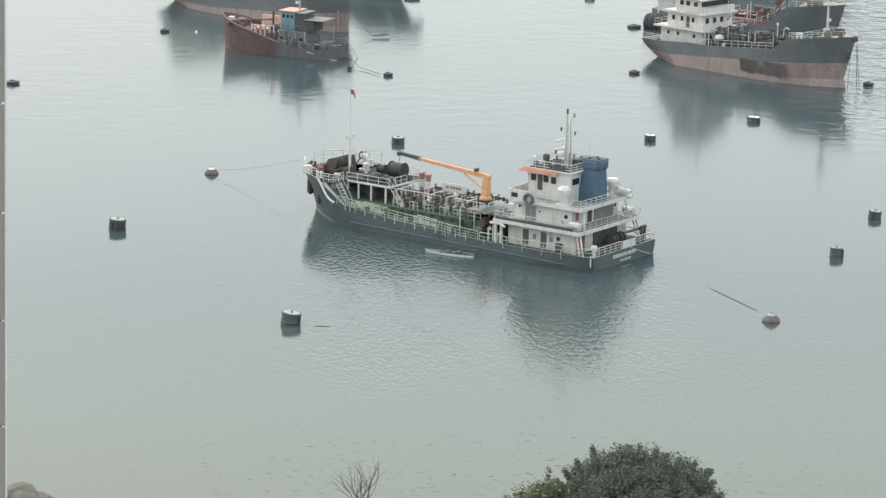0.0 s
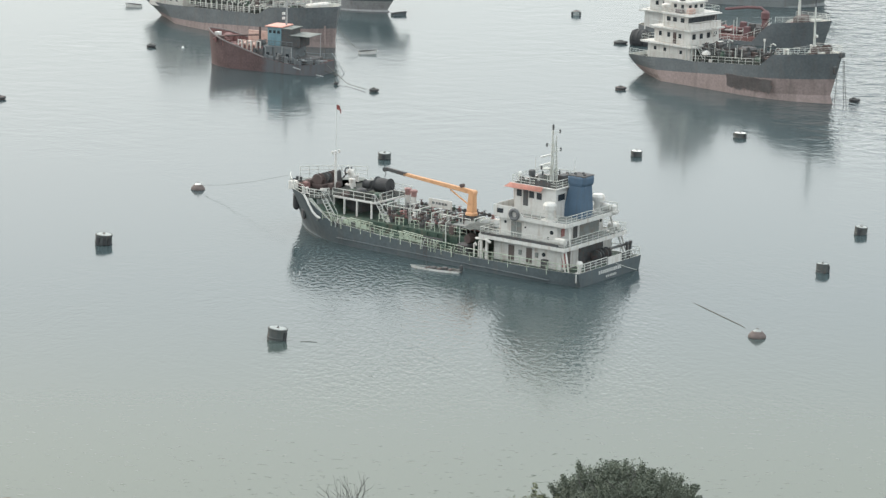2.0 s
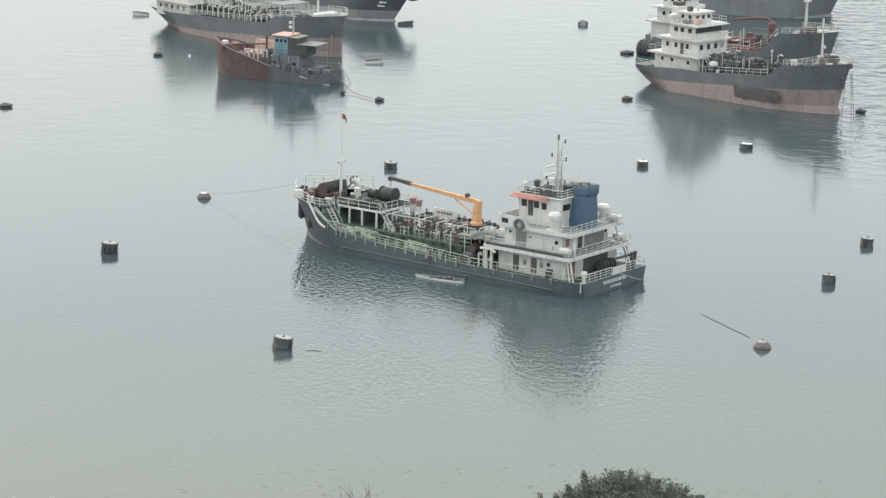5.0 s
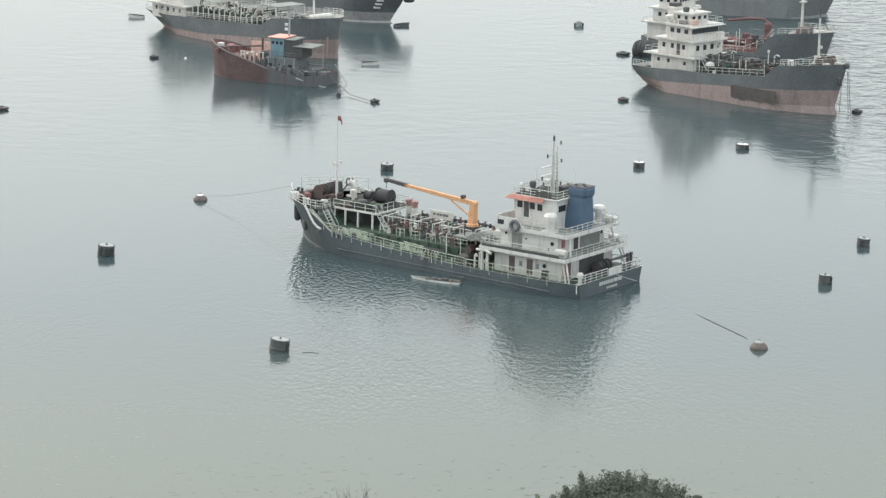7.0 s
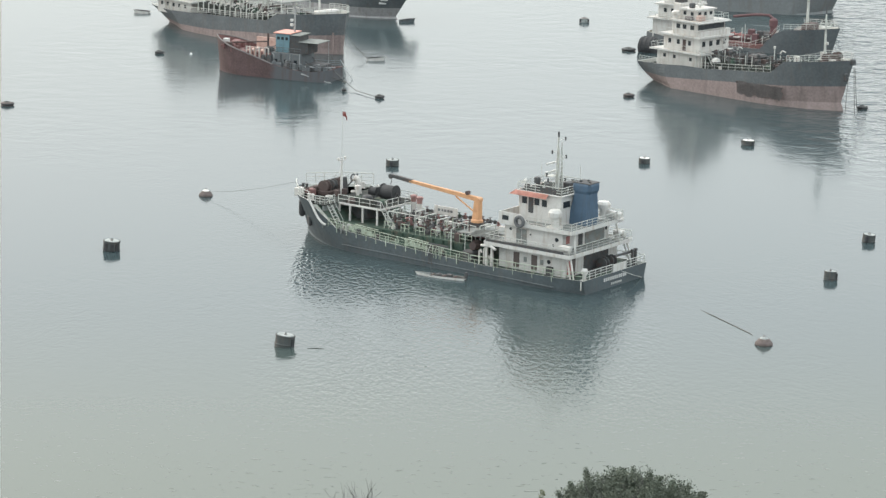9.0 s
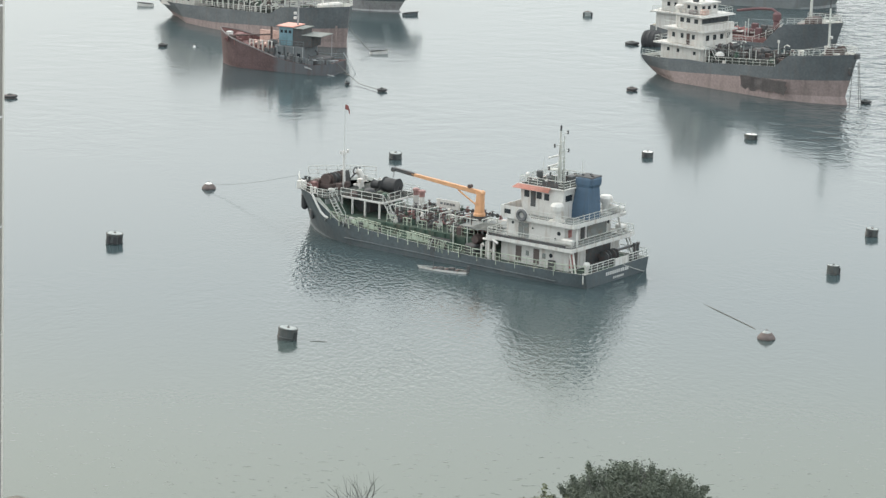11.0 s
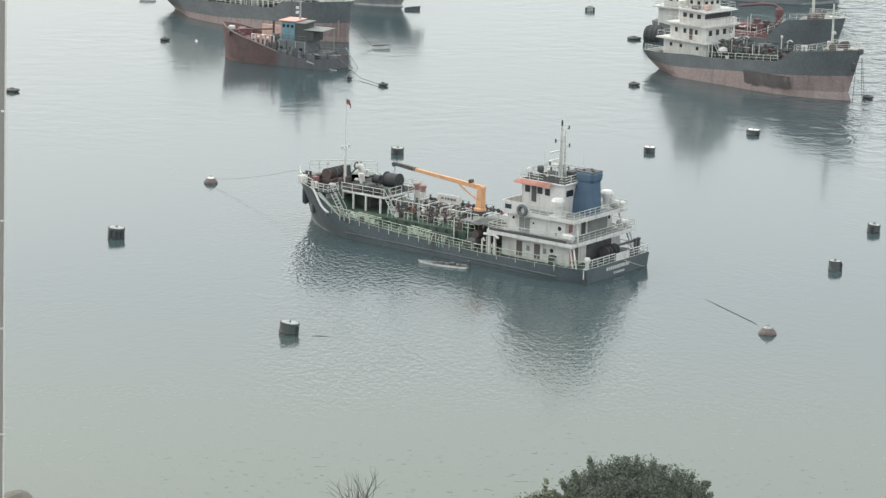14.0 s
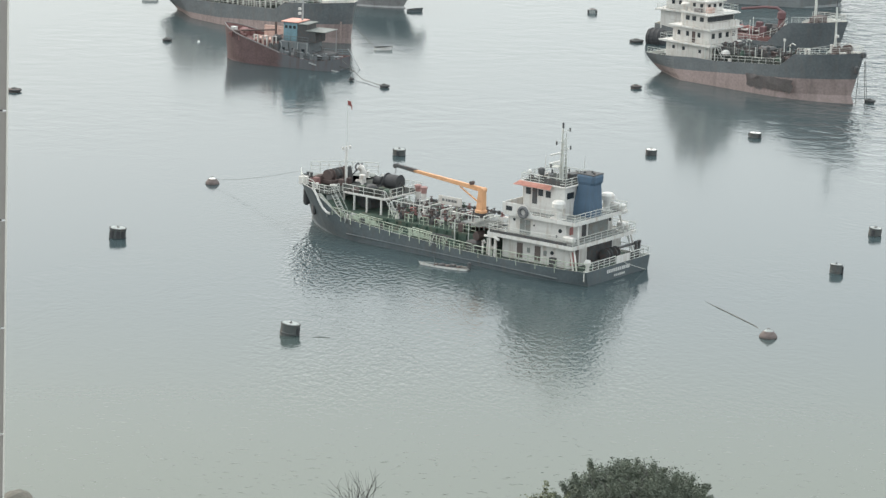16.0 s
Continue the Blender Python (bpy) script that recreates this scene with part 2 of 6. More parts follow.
    l.new(span(ripple(1.0, (0.85, 1.8, 1), -6, 2, 0.2), 0.64, 0.8), b.inputs["Height"])
    l.new(last.outputs[0], b.inputs["Normal"])
    l.new(b.outputs[0], p.inputs["Normal"])
    return m


WATER_DEEP = (0.039, 0.060, 0.066, 1), (0.046, 0.068, 0.074, 1)
WATER_SHOAL = (0.087, 0.105, 0.083, 1)
FLECKS = 0.26
OFFING = 0.05
CHOP = 0.7
WAVES = (   # scale, stretch, turn, detail; depth, strength
    ((0.5, (1.2, 0.7, 1), 14, 1.5), 0.3, 0.2),
    ((1.5, (1.15, 0.62, 1), 24, 2.0), 0.2, 0.62),
)
WATER = water_material()


# ---- building blocks ----
def mesh_of(name, bm, mat, smooth=False):
    me = bpy.data.meshes.new(name)
    bmesh.ops.recalc_face_normals(bm, faces=bm.faces)
    bm.to_mesh(me)
    bm.free()
    me.materials.append(mat)
    if smooth:
        for f in me.polygons:
            f.use_smooth = True
    return me


def part(name, bm, mat, parent, label="", at=None, smooth=False):
    """One mesh object under a thing or a part, from a bmesh or a ready mesh."""
    me = bm if isinstance(bm, bpy.types.Mesh) else mesh_of(name, bm, mat, smooth)
    ob = new(name, me)
    ob.parent = parent
    if at is not None:
        ob.matrix_basis = at
    return tagged(ob, label)


def thing(name, label, category, at, group="", kind=""):
    ob = new(name)
    ob.matrix_basis = at
    return tagged(ob, label, category, group, kind)


def box(bm, x0, x1, y0, y1, z0, z1, bevel=0.0, top=None):
    """A box between limits; top: (dx0, dx1, dy) by which its upper face is drawn in."""
    t = top or (0, 0, 0)
    low = [(x0, y0, z0), (x1, y0, z0), (x1, y1, z0), (x0, y1, z0)]
    high = [(x0 + t[0], y0 + t[2], z1), (x1 - t[1], y0 + t[2], z1), (x1 - t[1], y1 - t[2], z1), (x0 + t[0], y1 - t[2], z1)]
    v = [bm.verts.new(c) for c in low + high]
    fs = [bm.faces.new([v[i] for i in q]) for q in ((3, 2, 1, 0), (4, 5, 6, 7), (0, 1, 5, 4), (1, 2, 6, 5), (2, 3, 7, 6), (3, 0, 4, 7))]
    if bevel:
        es = {e for f in fs for e in f.edges}
        bmesh.ops.bevel(bm, geom=list(es), offset=bevel, segments=1, affect="EDGES")
    return bm


def boxed(*a, **k):
    return box(bmesh.new(), *a, **k)


def rod(bm, a, b, r, seg=8, r2=None, caps=True):
    """A round bar from a to b, with radius r, or r to r2."""
    a, b = Vector(a), Vector(b)
    q = (b - a).to_track_quat("Z", "Y").to_matrix()
    rings = []
    for c, rad in ((a, r), (b, r if r2 is None else r2)):
        rings.append([bm.verts.new(c + q @ Vector((rad * math.cos(2 * math.pi * i / seg), rad * math.sin(2 * math.pi * i / seg), 0))) for i in range(seg)])
    for i in range(seg):
        bm.faces.new((rings[0][i], rings[0][(i + 1) % seg], rings[1][(i + 1) % seg], rings[1][i]))
    if caps:
        bm.faces.new(rings[0][::-1])
        bm.faces.new(rings[1])
    return bm


def tube(bm, pts, r, seg=6):
    return sweep(bm, pts, r, seg)


def sweep(bm, pts, r, seg=5):
    """One unbroken round bar along pts."""
    pts = [Vector(p) for p in pts]
    rings = []
    for i, p in enumerate(pts):
        d = (pts[min(i + 1, len(pts) - 1)] - pts[max(i - 1, 0)]).normalized()
        side = d.cross(Vector((0, 0, 1)))
        side = side.normalized() if side.length > 1e-4 else Vector((1, 0, 0))
        up = side.cross(d)
        rings.append([bm.verts.new(p + (side * math.cos(2 * math.pi * k / seg) + up * math.sin(2 * math.pi * k / seg)) * r) for k in range(seg)])
    for a, b in zip(rings, rings[1:]):
        for k in range(seg):
            bm.faces.new((a[k], a[(k + 1) % seg], b[(k + 1) % seg], b[k]))
    bm.faces.new(rings[0][::-1])
    bm.faces.new(rings[-1])
    return bm


def lathe(bm, profile, seg=20, at=(0, 0, 0), axis="Z"):
    """Turns (radius, height) pairs about an upright axis, or one along X or Y."""
    rings = []
    for r, z in profile:
        ring = []
        for i in range(seg):
            c, s = math.cos(2 * math.pi * i / seg) * r, math.sin(2 * math.pi * i / seg) * r
            p = (c, s, z) if axis == "Z" else ((z, c, s) if axis == "X" else (c, z, s))
            ring.append(bm.verts.new((p[0] + at[0], p[1] + at[1], p[2] + at[2])))
        rings.append(ring)
    for a, b in zip(rings, rings[1:]):
        for i in range(seg):
            bm.faces.new((a[i], a[(i + 1) % seg], b[(i + 1) % seg], b[i]))
    bm.faces.new(rings[0][::-1])
    bm.faces.new(rings[-1])
    return bm


def torus(bm, at, R, r, axis="Y", seg=18, sub=8):
    rings = []
    for i in range(seg):
        a = 2 * math.pi * i / seg
        ring = []
        for j in range(sub):
            b = 2 * math.pi * j / sub
            u, w = (R + r * math.cos(b)), r * math.sin(b)
            p = (u * math.cos(a), w, u * math.sin(a)) if axis == "Y" else ((w, u * math.cos(a), u * math.sin(a)) if axis == "X" else (u * math.cos(a), u * math.sin(a), w))
            ring.append(bm.verts.new(Vector(at) + Vector(p)))
        rings.append(ring)
    for i in range(seg):
        for j in range(sub):
            bm.faces.new((rings[i][j], rings[(i + 1) % seg][j], rings[(i + 1) % seg][(j + 1) % sub], rings[i][(j + 1) % sub]))
    return bm


POSTS = {}


def railing(parent, pts, mat, height=1.0, bars=3, gap=1.5, r=0.035, name="railing"):
    """A rail along pts: the top rail is a part, each lower bar and each stanchion a piece under it."""
    ob = part(name, sweep(bmesh.new(), [(x, y, z + height) for x, y, z in pts], r * 1.15), mat, parent)
    for k in range(1, bars):
        part("rail_bar", sweep(bmesh.new(), [(x, y, z + height * k / bars) for x, y, z in pts], r * 0.8), mat, ob)
    key = (mat.name, height, r)
    if key not in POSTS:
        POSTS[key] = mesh_of("stanchion", rod(bmesh.new(), (0, 0, 0), (0, 0, height), r, 5), mat)
    spots = []
    for a, b in zip(pts, pts[1:]):
        a, b = Vector(a), Vector(b)
        n = max(1, round((b - a).length / gap))
        spots += [a + (b - a) * (i / n) for i in range(n)]
    spots.append(Vector(pts[-1]))
    for s in spots:
        part("stanchion", POSTS[key], mat, ob, at=Matrix.Translation(s))
    return ob


def ladder(parent, a, b, width, mat, steps=9, side=(0, 1, 0)):
    """An inclined ladder from a up to b: stringers, treads and hand rails."""
    bm = bmesh.new()
    a, b, s = Vector(a), Vector(b), Vector(side).normalized() * (width / 2)
    for k in (-1, 1):
        tube(bm, [a + s * k, b + s * k], 0.06, 5)
        tube(bm, [a + s * k, a + s * k + Vector((0, 0, 0.95)), b + s * k + Vector((0, 0, 0.95)), b + s * k], 0.032, 5)
    for i in range(1, steps + 1):
        c = a + (b - a) * (i / (steps + 1))
        rod(bm, c - s, c + s, 0.05, 5)
    return part("ladder", bm, mat, parent)


def hull(parent, L, B, top, stern_x=-0.0, rake=0.28, transom=0.85, bow_from=0.68, boot=None, upper=None, lower=None,
         deck=None, deck_mat=None, bow_full=2.2, counter=0.0, counter_z=0.0, counter_bend=0.8, bulwark=0.12, rim=None, flare=0.10, stern_from=0.16, stern_flare=0.0):
    """A ship's hull in local x forward, y to port. top(u), deck(u), boot(u): heights along the ship, u from stern 0 to bow 1."""
    us = [0, 0.02, 0.05, 0.09, 0.14, 0.2, 0.3, 0.4, 0.5, 0.6, 0.66, 0.72, 0.77, 0.82, 0.86, 0.9, 0.93, 0.955, 0.975, 0.99, 1.0]

    def ends(z):
        x0 = stern_x
        if counter:
            x0 += counter * max(0.0, min(1.0, 1 - z / max(counter_z, 0.01))) ** counter_bend
        return x0, L + rake * (z - top(1.0)) * (1.0 if z > 0 else 0.6)

    def half(u, z):
        w = 1.0
        if u < stern_from:
            w = transom + (1 - transom) * math.sin(math.pi / 2 * u / stern_from)
            w *= 1 - stern_flare * (1 - u / stern_from) * max(0.0, 1 - max(z, -0.5) / top(0))
            if counter:
                k = max(0.0, min(1.0, 1 - z / max(counter_z * 1.6, 0.01)))
                w *= 1 - 0.75 * k * (1 - u / stern_from)
        f = bow_from - flare * max(0.0, 1 - max(z, 0) / max(top(1.0), 1))
        if u > f:
            w *= max(0.0, 1 - ((u - f) / (1 - f)) ** bow_full)
        return B / 2 * w

    def at(u, z, s, inset=0.0):
        x0, x1 = ends(z)
        y = max(0.0, half(u, z) - inset)
        return (x0 + (x1 - x0) * u, s * y, z)

    def skin(lo, hi, rows, mat, name, label=""):
        bm = bmesh.new()
        for s in (1, -1):
            grid = []
            for u in us:
                a, b = lo(u), hi(u)
                grid.append([bm.verts.new(at(u, a + (b - a) * k / rows, s)) for k in range(rows + 1)])
            for g, h in zip(grid, grid[1:]):
                for k in range(rows):
                    bm.faces.new((g[k], h[k], h[k + 1], g[k + 1]))
        for k in range(rows):   # transom
            a, b = lo(0), hi(0)
            z0, z1 = a + (b - a) * k / rows, a + (b - a) * (k + 1) / rows
            bm.faces.new([bm.verts.new(c) for c in (at(0, z0, 1), at(0, z0, -1), at(0, z1, -1), at(0, z1, 1))])
        bmesh.ops.remove_doubles(bm, verts=bm.verts, dist=0.003)
        return part(name, bm, mat, parent, label)

    if lower:
        skin(lambda u: -1.5, boot, 4, lower, "lower_hull", "weathered pink antifouling below the old waterline" if lower is HULL_PINK else "")
        skin(boot, top, 4, upper, "hull")
    else:
        skin(lambda u: -1.5, top, 6, upper, "hull")
    bm = bmesh.new()
    rows = [[bm.verts.new((at(u, deck(u), 1, bulwark)[0], k * at(u, deck(u), 1, bulwark)[1], deck(u))) for k in (-1, -0.5, 0, 0.5, 1)] for u in us[:-1]]
    for g, h in zip(rows, rows[1:]):
        for k in range(4):
            bm.faces.new((g[k], h[k], h[k + 1], g[k + 1]))
    part("deck", bm, deck_mat, parent)
    bm = bmesh.new()    # inside of the bulwark with its capping
    for s in (1, -1):
        g = [[bm.verts.new(at(u, deck(u), s, bulwark)), bm.verts.new(at(u, top(u), s, bulwark)), bm.verts.new(at(u, top(u) + 0.004, s, -0.03))] for u in us[:-1]]
        for a, b in zip(g, g[1:]):
            for k in range(2):
                bm.faces.new((a[k], b[k], b[k + 1], a[k + 1]))
    a, b = [at(0, deck(0), s, bulwark) for s in (1, -1)], [at(0, top(0), s, bulwark) for s in (1, -1)]
    if top(0) > deck(0) + 0.05:
        bm.faces.new([bm.verts.new((c[0] + bulwark, c[1], c[2])) for c in (a[0], a[1], b[1], b[0])])
        bm.faces.new([bm.verts.new(c) for c in ((b[0][0] + bulwark, b[0][1], b[0][2]), (b[1][0] + bulwark, b[1][1], b[1][2]), (b[1][0] - .03, b[1][1], b[1][2]), (b[0][0] - .03, b[0][1], b[0][2]))])
    part("bulwark_lining", bm, rim or upper, parent)
    return at


def plank_bars(parent, x, y, z, count, length, height, way, mat, name="lettering_bar"):
    """A row of plain bars where lettering cannot be read; way: unit vector along the row."""
    rnd = random.Random(int(x * 10 + y * 100 + z))
    p, w = Vector((x, y, z)), Vector(way)
    step = length / count
    for i in range(count):
        n = step * rnd.uniform(0.55, 0.85)
        bm = bmesh.new()
        a = p + w * (i * step)
        b = a + w * n
        out = Vector((-w.y, w.x, 0)) * 0.015
        v = [bm.verts.new(c) for c in (a - out, b - out, b + out, a + out)]
        v2 = [bm.verts.new(c.co + Vector((0, 0, height))) for c in v]
        bm.faces.new(v[::-1]), bm.faces.new(v2)
        for k in range(4):
            bm.faces.new((v[k], v[(k + 1) % 4], v2[(k + 1) % 4], v2[k]))
        part(name, bm, mat, parent)


def windows(parent, spots, w, h, axis, mat=None):
    """Dark panes with a proud frame: spots are centres on a wall; axis is the wall's normal."""
    for c in spots:
        bm = bmesh.new()
        d = 0.03
        if axis == "Y":
            box(bm, c[0] - w / 2, c[0] + w / 2, c[1] - d, c[1] + d, c[2] - h / 2, c[2] + h / 2)
        else:
            box(bm, c[0] - d, c[0] + d, c[1] - w / 2, c[1] + w / 2, c[2] - h / 2, c[2] + h / 2)
        part("window", bm, mat or GLASS, parent)


def porthole(parent, c, r, axis="Y"):
    bm = lathe(bmesh.new(), [(r, -0.04), (r, 0.04)], 12, c, axis)
    part("porthole", bm, GLASS, parent)

def curve(points):
    """A height along the ship, straight between (u, z) pairs."""
    xs, ys = [p[0] for p in points], [p[1] for p in points]
    return lambda u: float(np.interp(u, xs, ys))


# ---- the bunker tanker in the middle ----
def bunker_tanker(at):
    ship = thing("bunker_tanker", "small black-hulled bunker tanker with white deckhouse and blue funnel, moored", "ship", at)
    top = curve([(0, 2.6), (0.1, 2.45), (0.35, 2.35), (0.6, 2.95), (0.77, 3.6), (0.785, 3.75), (0.82, 5.3), (0.85, 6.45), (1, 6.35)])
    deck = curve([(0, 2.2), (0.35, 2.2), (0.6, 2.75), (0.79, 3.35), (0.8, 6.05), (1, 6.05)])
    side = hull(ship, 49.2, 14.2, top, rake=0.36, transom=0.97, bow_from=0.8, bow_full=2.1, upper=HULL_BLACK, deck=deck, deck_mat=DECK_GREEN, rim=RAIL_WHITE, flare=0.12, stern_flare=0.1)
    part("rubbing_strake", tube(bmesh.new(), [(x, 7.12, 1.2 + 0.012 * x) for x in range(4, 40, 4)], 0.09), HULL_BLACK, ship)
    # white curved edge where the forecastle side sweeps down
    pts = [(38.7, 7.12, 3.75), (39.3, 7.12, 3.95), (39.9, 7.1, 4.4), (40.4, 7.06, 5.0), (40.9, 7.0, 5.7), (41.5, 6.93, 6.4)]
    for s in (1, -1):
        bm = bmesh.new()
        for a, b in zip(pts, pts[1:]):
            rod(bm, (a[0], s * a[1], a[2]), (b[0], s * b[1], b[2]), 0.15, 6)
        part("forecastle_edge", bm, WHITE, ship)
    # bow fenders and anchor
    for s in (1, -1):
        fx, fy, _ = side(0.945, 4.3, s)
        part("bow_fender", boxed(-0.8, 0.8, -0.4, 0.4, 3.3, 5.4, 0.25), RUBBER, ship, "heavy black rubber fender", at=pose(fx, fy + 0.1 * s, 0, 0, 0, -48 * s))
        fx, fy, _ = side(0.9, 3.4, s)
        part("anchor", boxed(-0.5, 0.5, -0.2, 0.2, 2.6, 3.9, 0.15), DARK, ship, at=pose(fx, fy + 0.05 * s, 0, 0, 0, -35 * s))
    # transom lettering
    plank_bars(ship, -0.035, 2.5, 1.75, 11, 5.0, 0.42, (0, -1, 0), TEXT_WHITE)
    plank_bars(ship, -0.035, 0.9, 1.15, 6, 2.4, 0.26, (0, -1, 0), TEXT_WHITE)

    # forecastle
    part("forecastle_bulkhead", boxed(39.4, 39.6, -6.7, 6.7, 3.2, 6.0), DECK_GREY, ship)
    part("forecastle_deck", boxed(39.2, 41.4, -6.75, 6.75, 6.0, 6.14, 0.02), DECK_DARK, ship)
    bm = bmesh.new()        # worn dark coating within the waterway
    strip = [[bm.verts.new((side(u, 6.1, 1, 0.6)[0], k * side(u, 6.1, 1, 0.6)[1], 6.09)) for k in (-1, 0, 1)] for u in (0.845, 0.87, 0.9, 0.925, 0.945, 0.96)]
    for a, b in zip(strip, strip[1:]):
        for k in range(2):
            bm.faces.new((a[k], b[k], b[k + 1], a[k + 1]))
    bmesh.ops.solidify(bm, geom=bm.faces, thickness=0.03)
    part("deck_coating", bm, DECK_DARK, ship, "dark worn forecastle deck coating")
    cw = part("cowl_vent", sweep(bmesh.new(), [(40.6, -1.9, 6.1), (40.6, -1.9, 7.5), (40.75, -1.75, 8.0), (41.1, -1.5, 8.2)], 0.42, 10), CREAM, ship, "white cowl ventilator with a dark mouth")
    part("cowl_mouth", torus(bmesh.new(), (41.2, -1.45, 8.2), 0.42, 0.1, "X", 14, 6), DARK, cw)
    arc = [(side(u, 6.4, 1, 0.12)[0], side(u, 6.4, 1, 0.12)[1], 6.4) for u in (0.85, 0.88, 0.91, 0.935, 0.955, 0.97, 0.985)]
    railing(ship, arc, RAIL_WHITE, 1.05, 3, 1.1, 0.042)
    railing(ship, [(x, -y, z) for x, y, z in arc], RAIL_WHITE, 1.45, 3, 1.1, 0.048)
    railing(ship, [(39.3, 6.6, 6.14), (39.3, 4.6, 6.14)], RAIL_WHITE, 1.0, 3, 0.8, 0.045)
    railing(ship, [(39.3, 6.6, 6.14), (41.5, 6.75, 6.14)], RAIL_WHITE, 1.0, 3, 0.8, 0.045)
    wl_ = part("windlass", boxed(42.6, 44.3, -1.9, 1.9, 6.05, 6.6, 0.05), BROWN, ship, "dark anchor windlass with rope drums")
    for y in (-1.4, 0.0, 1.4):
        part("windlass_drum", lathe(bmesh.new(), [(0.78, -0.42), (0.78, -0.34), (0.5, -0.3), (0.5, 0.3), (0.78, 0.34), (0.78, 0.42)], 16, (43.5, y, 7.15), "Y"), BROWN if y else DARK, wl_)
    part("windlass_motor", boxed(44.4, 45.2, 0.9, 2.0, 6.05, 7.1, 0.12), BROWN, wl_)
    part("windlass_gearbox", boxed(41.9, 42.7, -1.6, -0.6, 6.05, 8.2, 0.1, top=(0.2, 0.3, 0.2)), DARK, wl_)
    part("brake_lever", rod(bmesh.new(), (42.0, -1.4, 7.0), (41.0, -2.2, 8.6), 0.1, 6), DARK, wl_)
    for x, y in ((46.4, 2.4), (46.4, -2.4), (42.7, 5.2), (42.7, -5.2), (47.4, 0.6)):
        bm = bmesh.new()
        for d in (-0.3, 0.3):
            lathe(bm, [(0.16, 0), (0.16, 0.7), (0.22, 0.75), (0.22, 0.85)], 10, (x + d, y, 6.05))
        box(bm, x - 0.6, x + 0.6, y - 0.25, y + 0.25, 6.02, 6.12)
        part("bollard", bm, DARK if x > 46 else CREAM, ship)
    part("bow_locker", boxed(45.2, 46.1, 3.4, 4.4, 6.05, 7.1, 0.06), CREAM, ship)
    part("rope_pile", lathe(bmesh.new(), [(0.9, 6.05), (1.0, 6.3), (0.8, 6.6), (0.4, 6.7)], 14, (45.2, -2.6, 0)), CREAM, ship)
    rnd = random.Random(77)
    for i in range(26):     # coils, chests, fairleads and rope ends crowd the forecastle
        x, y = rnd.uniform(41.4, 46.4), rnd.uniform(-4.6, 4.6)
        if abs(y) < 2.1 and 42.2 < x < 45.3 or abs(y) > 5.6 - (x - 41) * 0.45:
            continue
        h, m = rnd.uniform(0.3, 0.95), rnd.choice((BROWN, DARK, CREAM, BROWN, DECK_RUST, RAIL_WHITE))
        if i % 3:
            part("deck_chest", boxed(x - h * 0.5, x + h * 0.5, y - h * 0.4, y + h * 0.4, 6.1, 6.1 + h, 0.06, top=(0.05, 0.05, 0.04)), m, ship)
        else:
            part("rope_coil", torus(bmesh.new(), (x, y, 6.24), 0.36, 0.14, "Z", 14, 6), rnd.choice((CREAM, ROPE, BROWN)), ship)
    fm = part("foremast", lathe(bmesh.new(), [(0.2, 6.1), (0.17, 8.0), (0.13, 10.9), (0.05, 11.0)], 10, (41.9, 0, 0)), WHITE, ship)
    part("crosstree", tube(bmesh.new(), [(41.9, -0.8, 10.6), (41.9, 0.8, 10.6)], 0.07), WHITE, fm)
    part("mast_lamp", lathe(bmesh.new(), [(0.16, 10.65), (0.16, 10.95)], 8, (41.9, 0.7, 0)), WHITE, fm)
    part("mast_lamp", lathe(bmesh.new(), [(0.16, 10.65), (0.16, 10.95)], 8, (41.9, -0.7, 0)), WHITE, fm)
    part("flag_staff", rod(bmesh.new(), (41.9, 0, 10.9), (41.9, 0, 17.0), 0.028, 6), RAIL_WHITE, fm)
    bm = bmesh.new()    # a drooping flag with folds
    n = 9
    g = [[bm.verts.new((41.9 - 0.085 * i, 0.11 * math.sin(i * 1.1) - 0.02 * i, 16.9 - 0.6 * j / 3 - 0.028 * i * i * 0.35)) for j in range(4)] for i in range(n)]
    for a, b in zip(g, g[1:]):
        for j in range(3):
            bm.faces.new((a[j], a[j + 1], b[j + 1], b[j]))
    bmesh.ops.solidify(bm, geom=bm.faces, thickness=0.02)
    part("flag", bm, RED, fm, "small red flag hanging in folds")
    # raised platform abaft the forecastle, with posts and ladders
    pf = part("raised_platform", boxed(32.6, 39.4, -3.9, 3.9, 5.95, 6.07, 0.02), DECK_DARK, ship)
    for y in (3.9, -3.9):
        part("platform_edge", boxed(32.5, 39.5, y - 0.07, y + 0.07, 5.9, 6.13), WHITE, pf)
    part("platform_edge", boxed(32.43, 32.57, -3.9, 3.9, 5.9, 6.13), WHITE, pf)
    for y in (3.85, -3.85):
        for x in (33.1, 35.4, 37.4, 39.1):
            part("post", boxed(x - 0.1, x + 0.1, y - 0.1, y + 0.1, 3.9, 5.92), WHITE, pf)
    railing(ship, [(39.3, -3.8, 6.07), (32.6, -3.8, 6.07), (32.6, -1.2, 6.07)], RAIL_WHITE, 0.95, 3, 1.3, 0.04)
    railing(ship, [(39.3, 3.85, 6.07), (32.6, 3.85, 6.07)], RAIL_WHITE, 1.0, 2, 1.5, 0.042)
    railing(ship, [(32.6, 2.6, 6.07), (32.6, 0.2, 6.07)], RAIL_WHITE, 1.0, 2, 1.2, 0.042)
    ladder(ship, (31.2, 3.2, 3.95), (32.7, 3.2, 6.05), 0.8, RAIL_WHITE, 7)
    ladder(ship, (37.4, 5.7, 3.35), (39.3, 5.7, 6.1), 0.9, RAIL_WHITE, 7)
    ladder(ship, (31.0, -2.8, 3.95), (32.6, -2.8, 6.05), 0.8, RAIL_WHITE, 7)
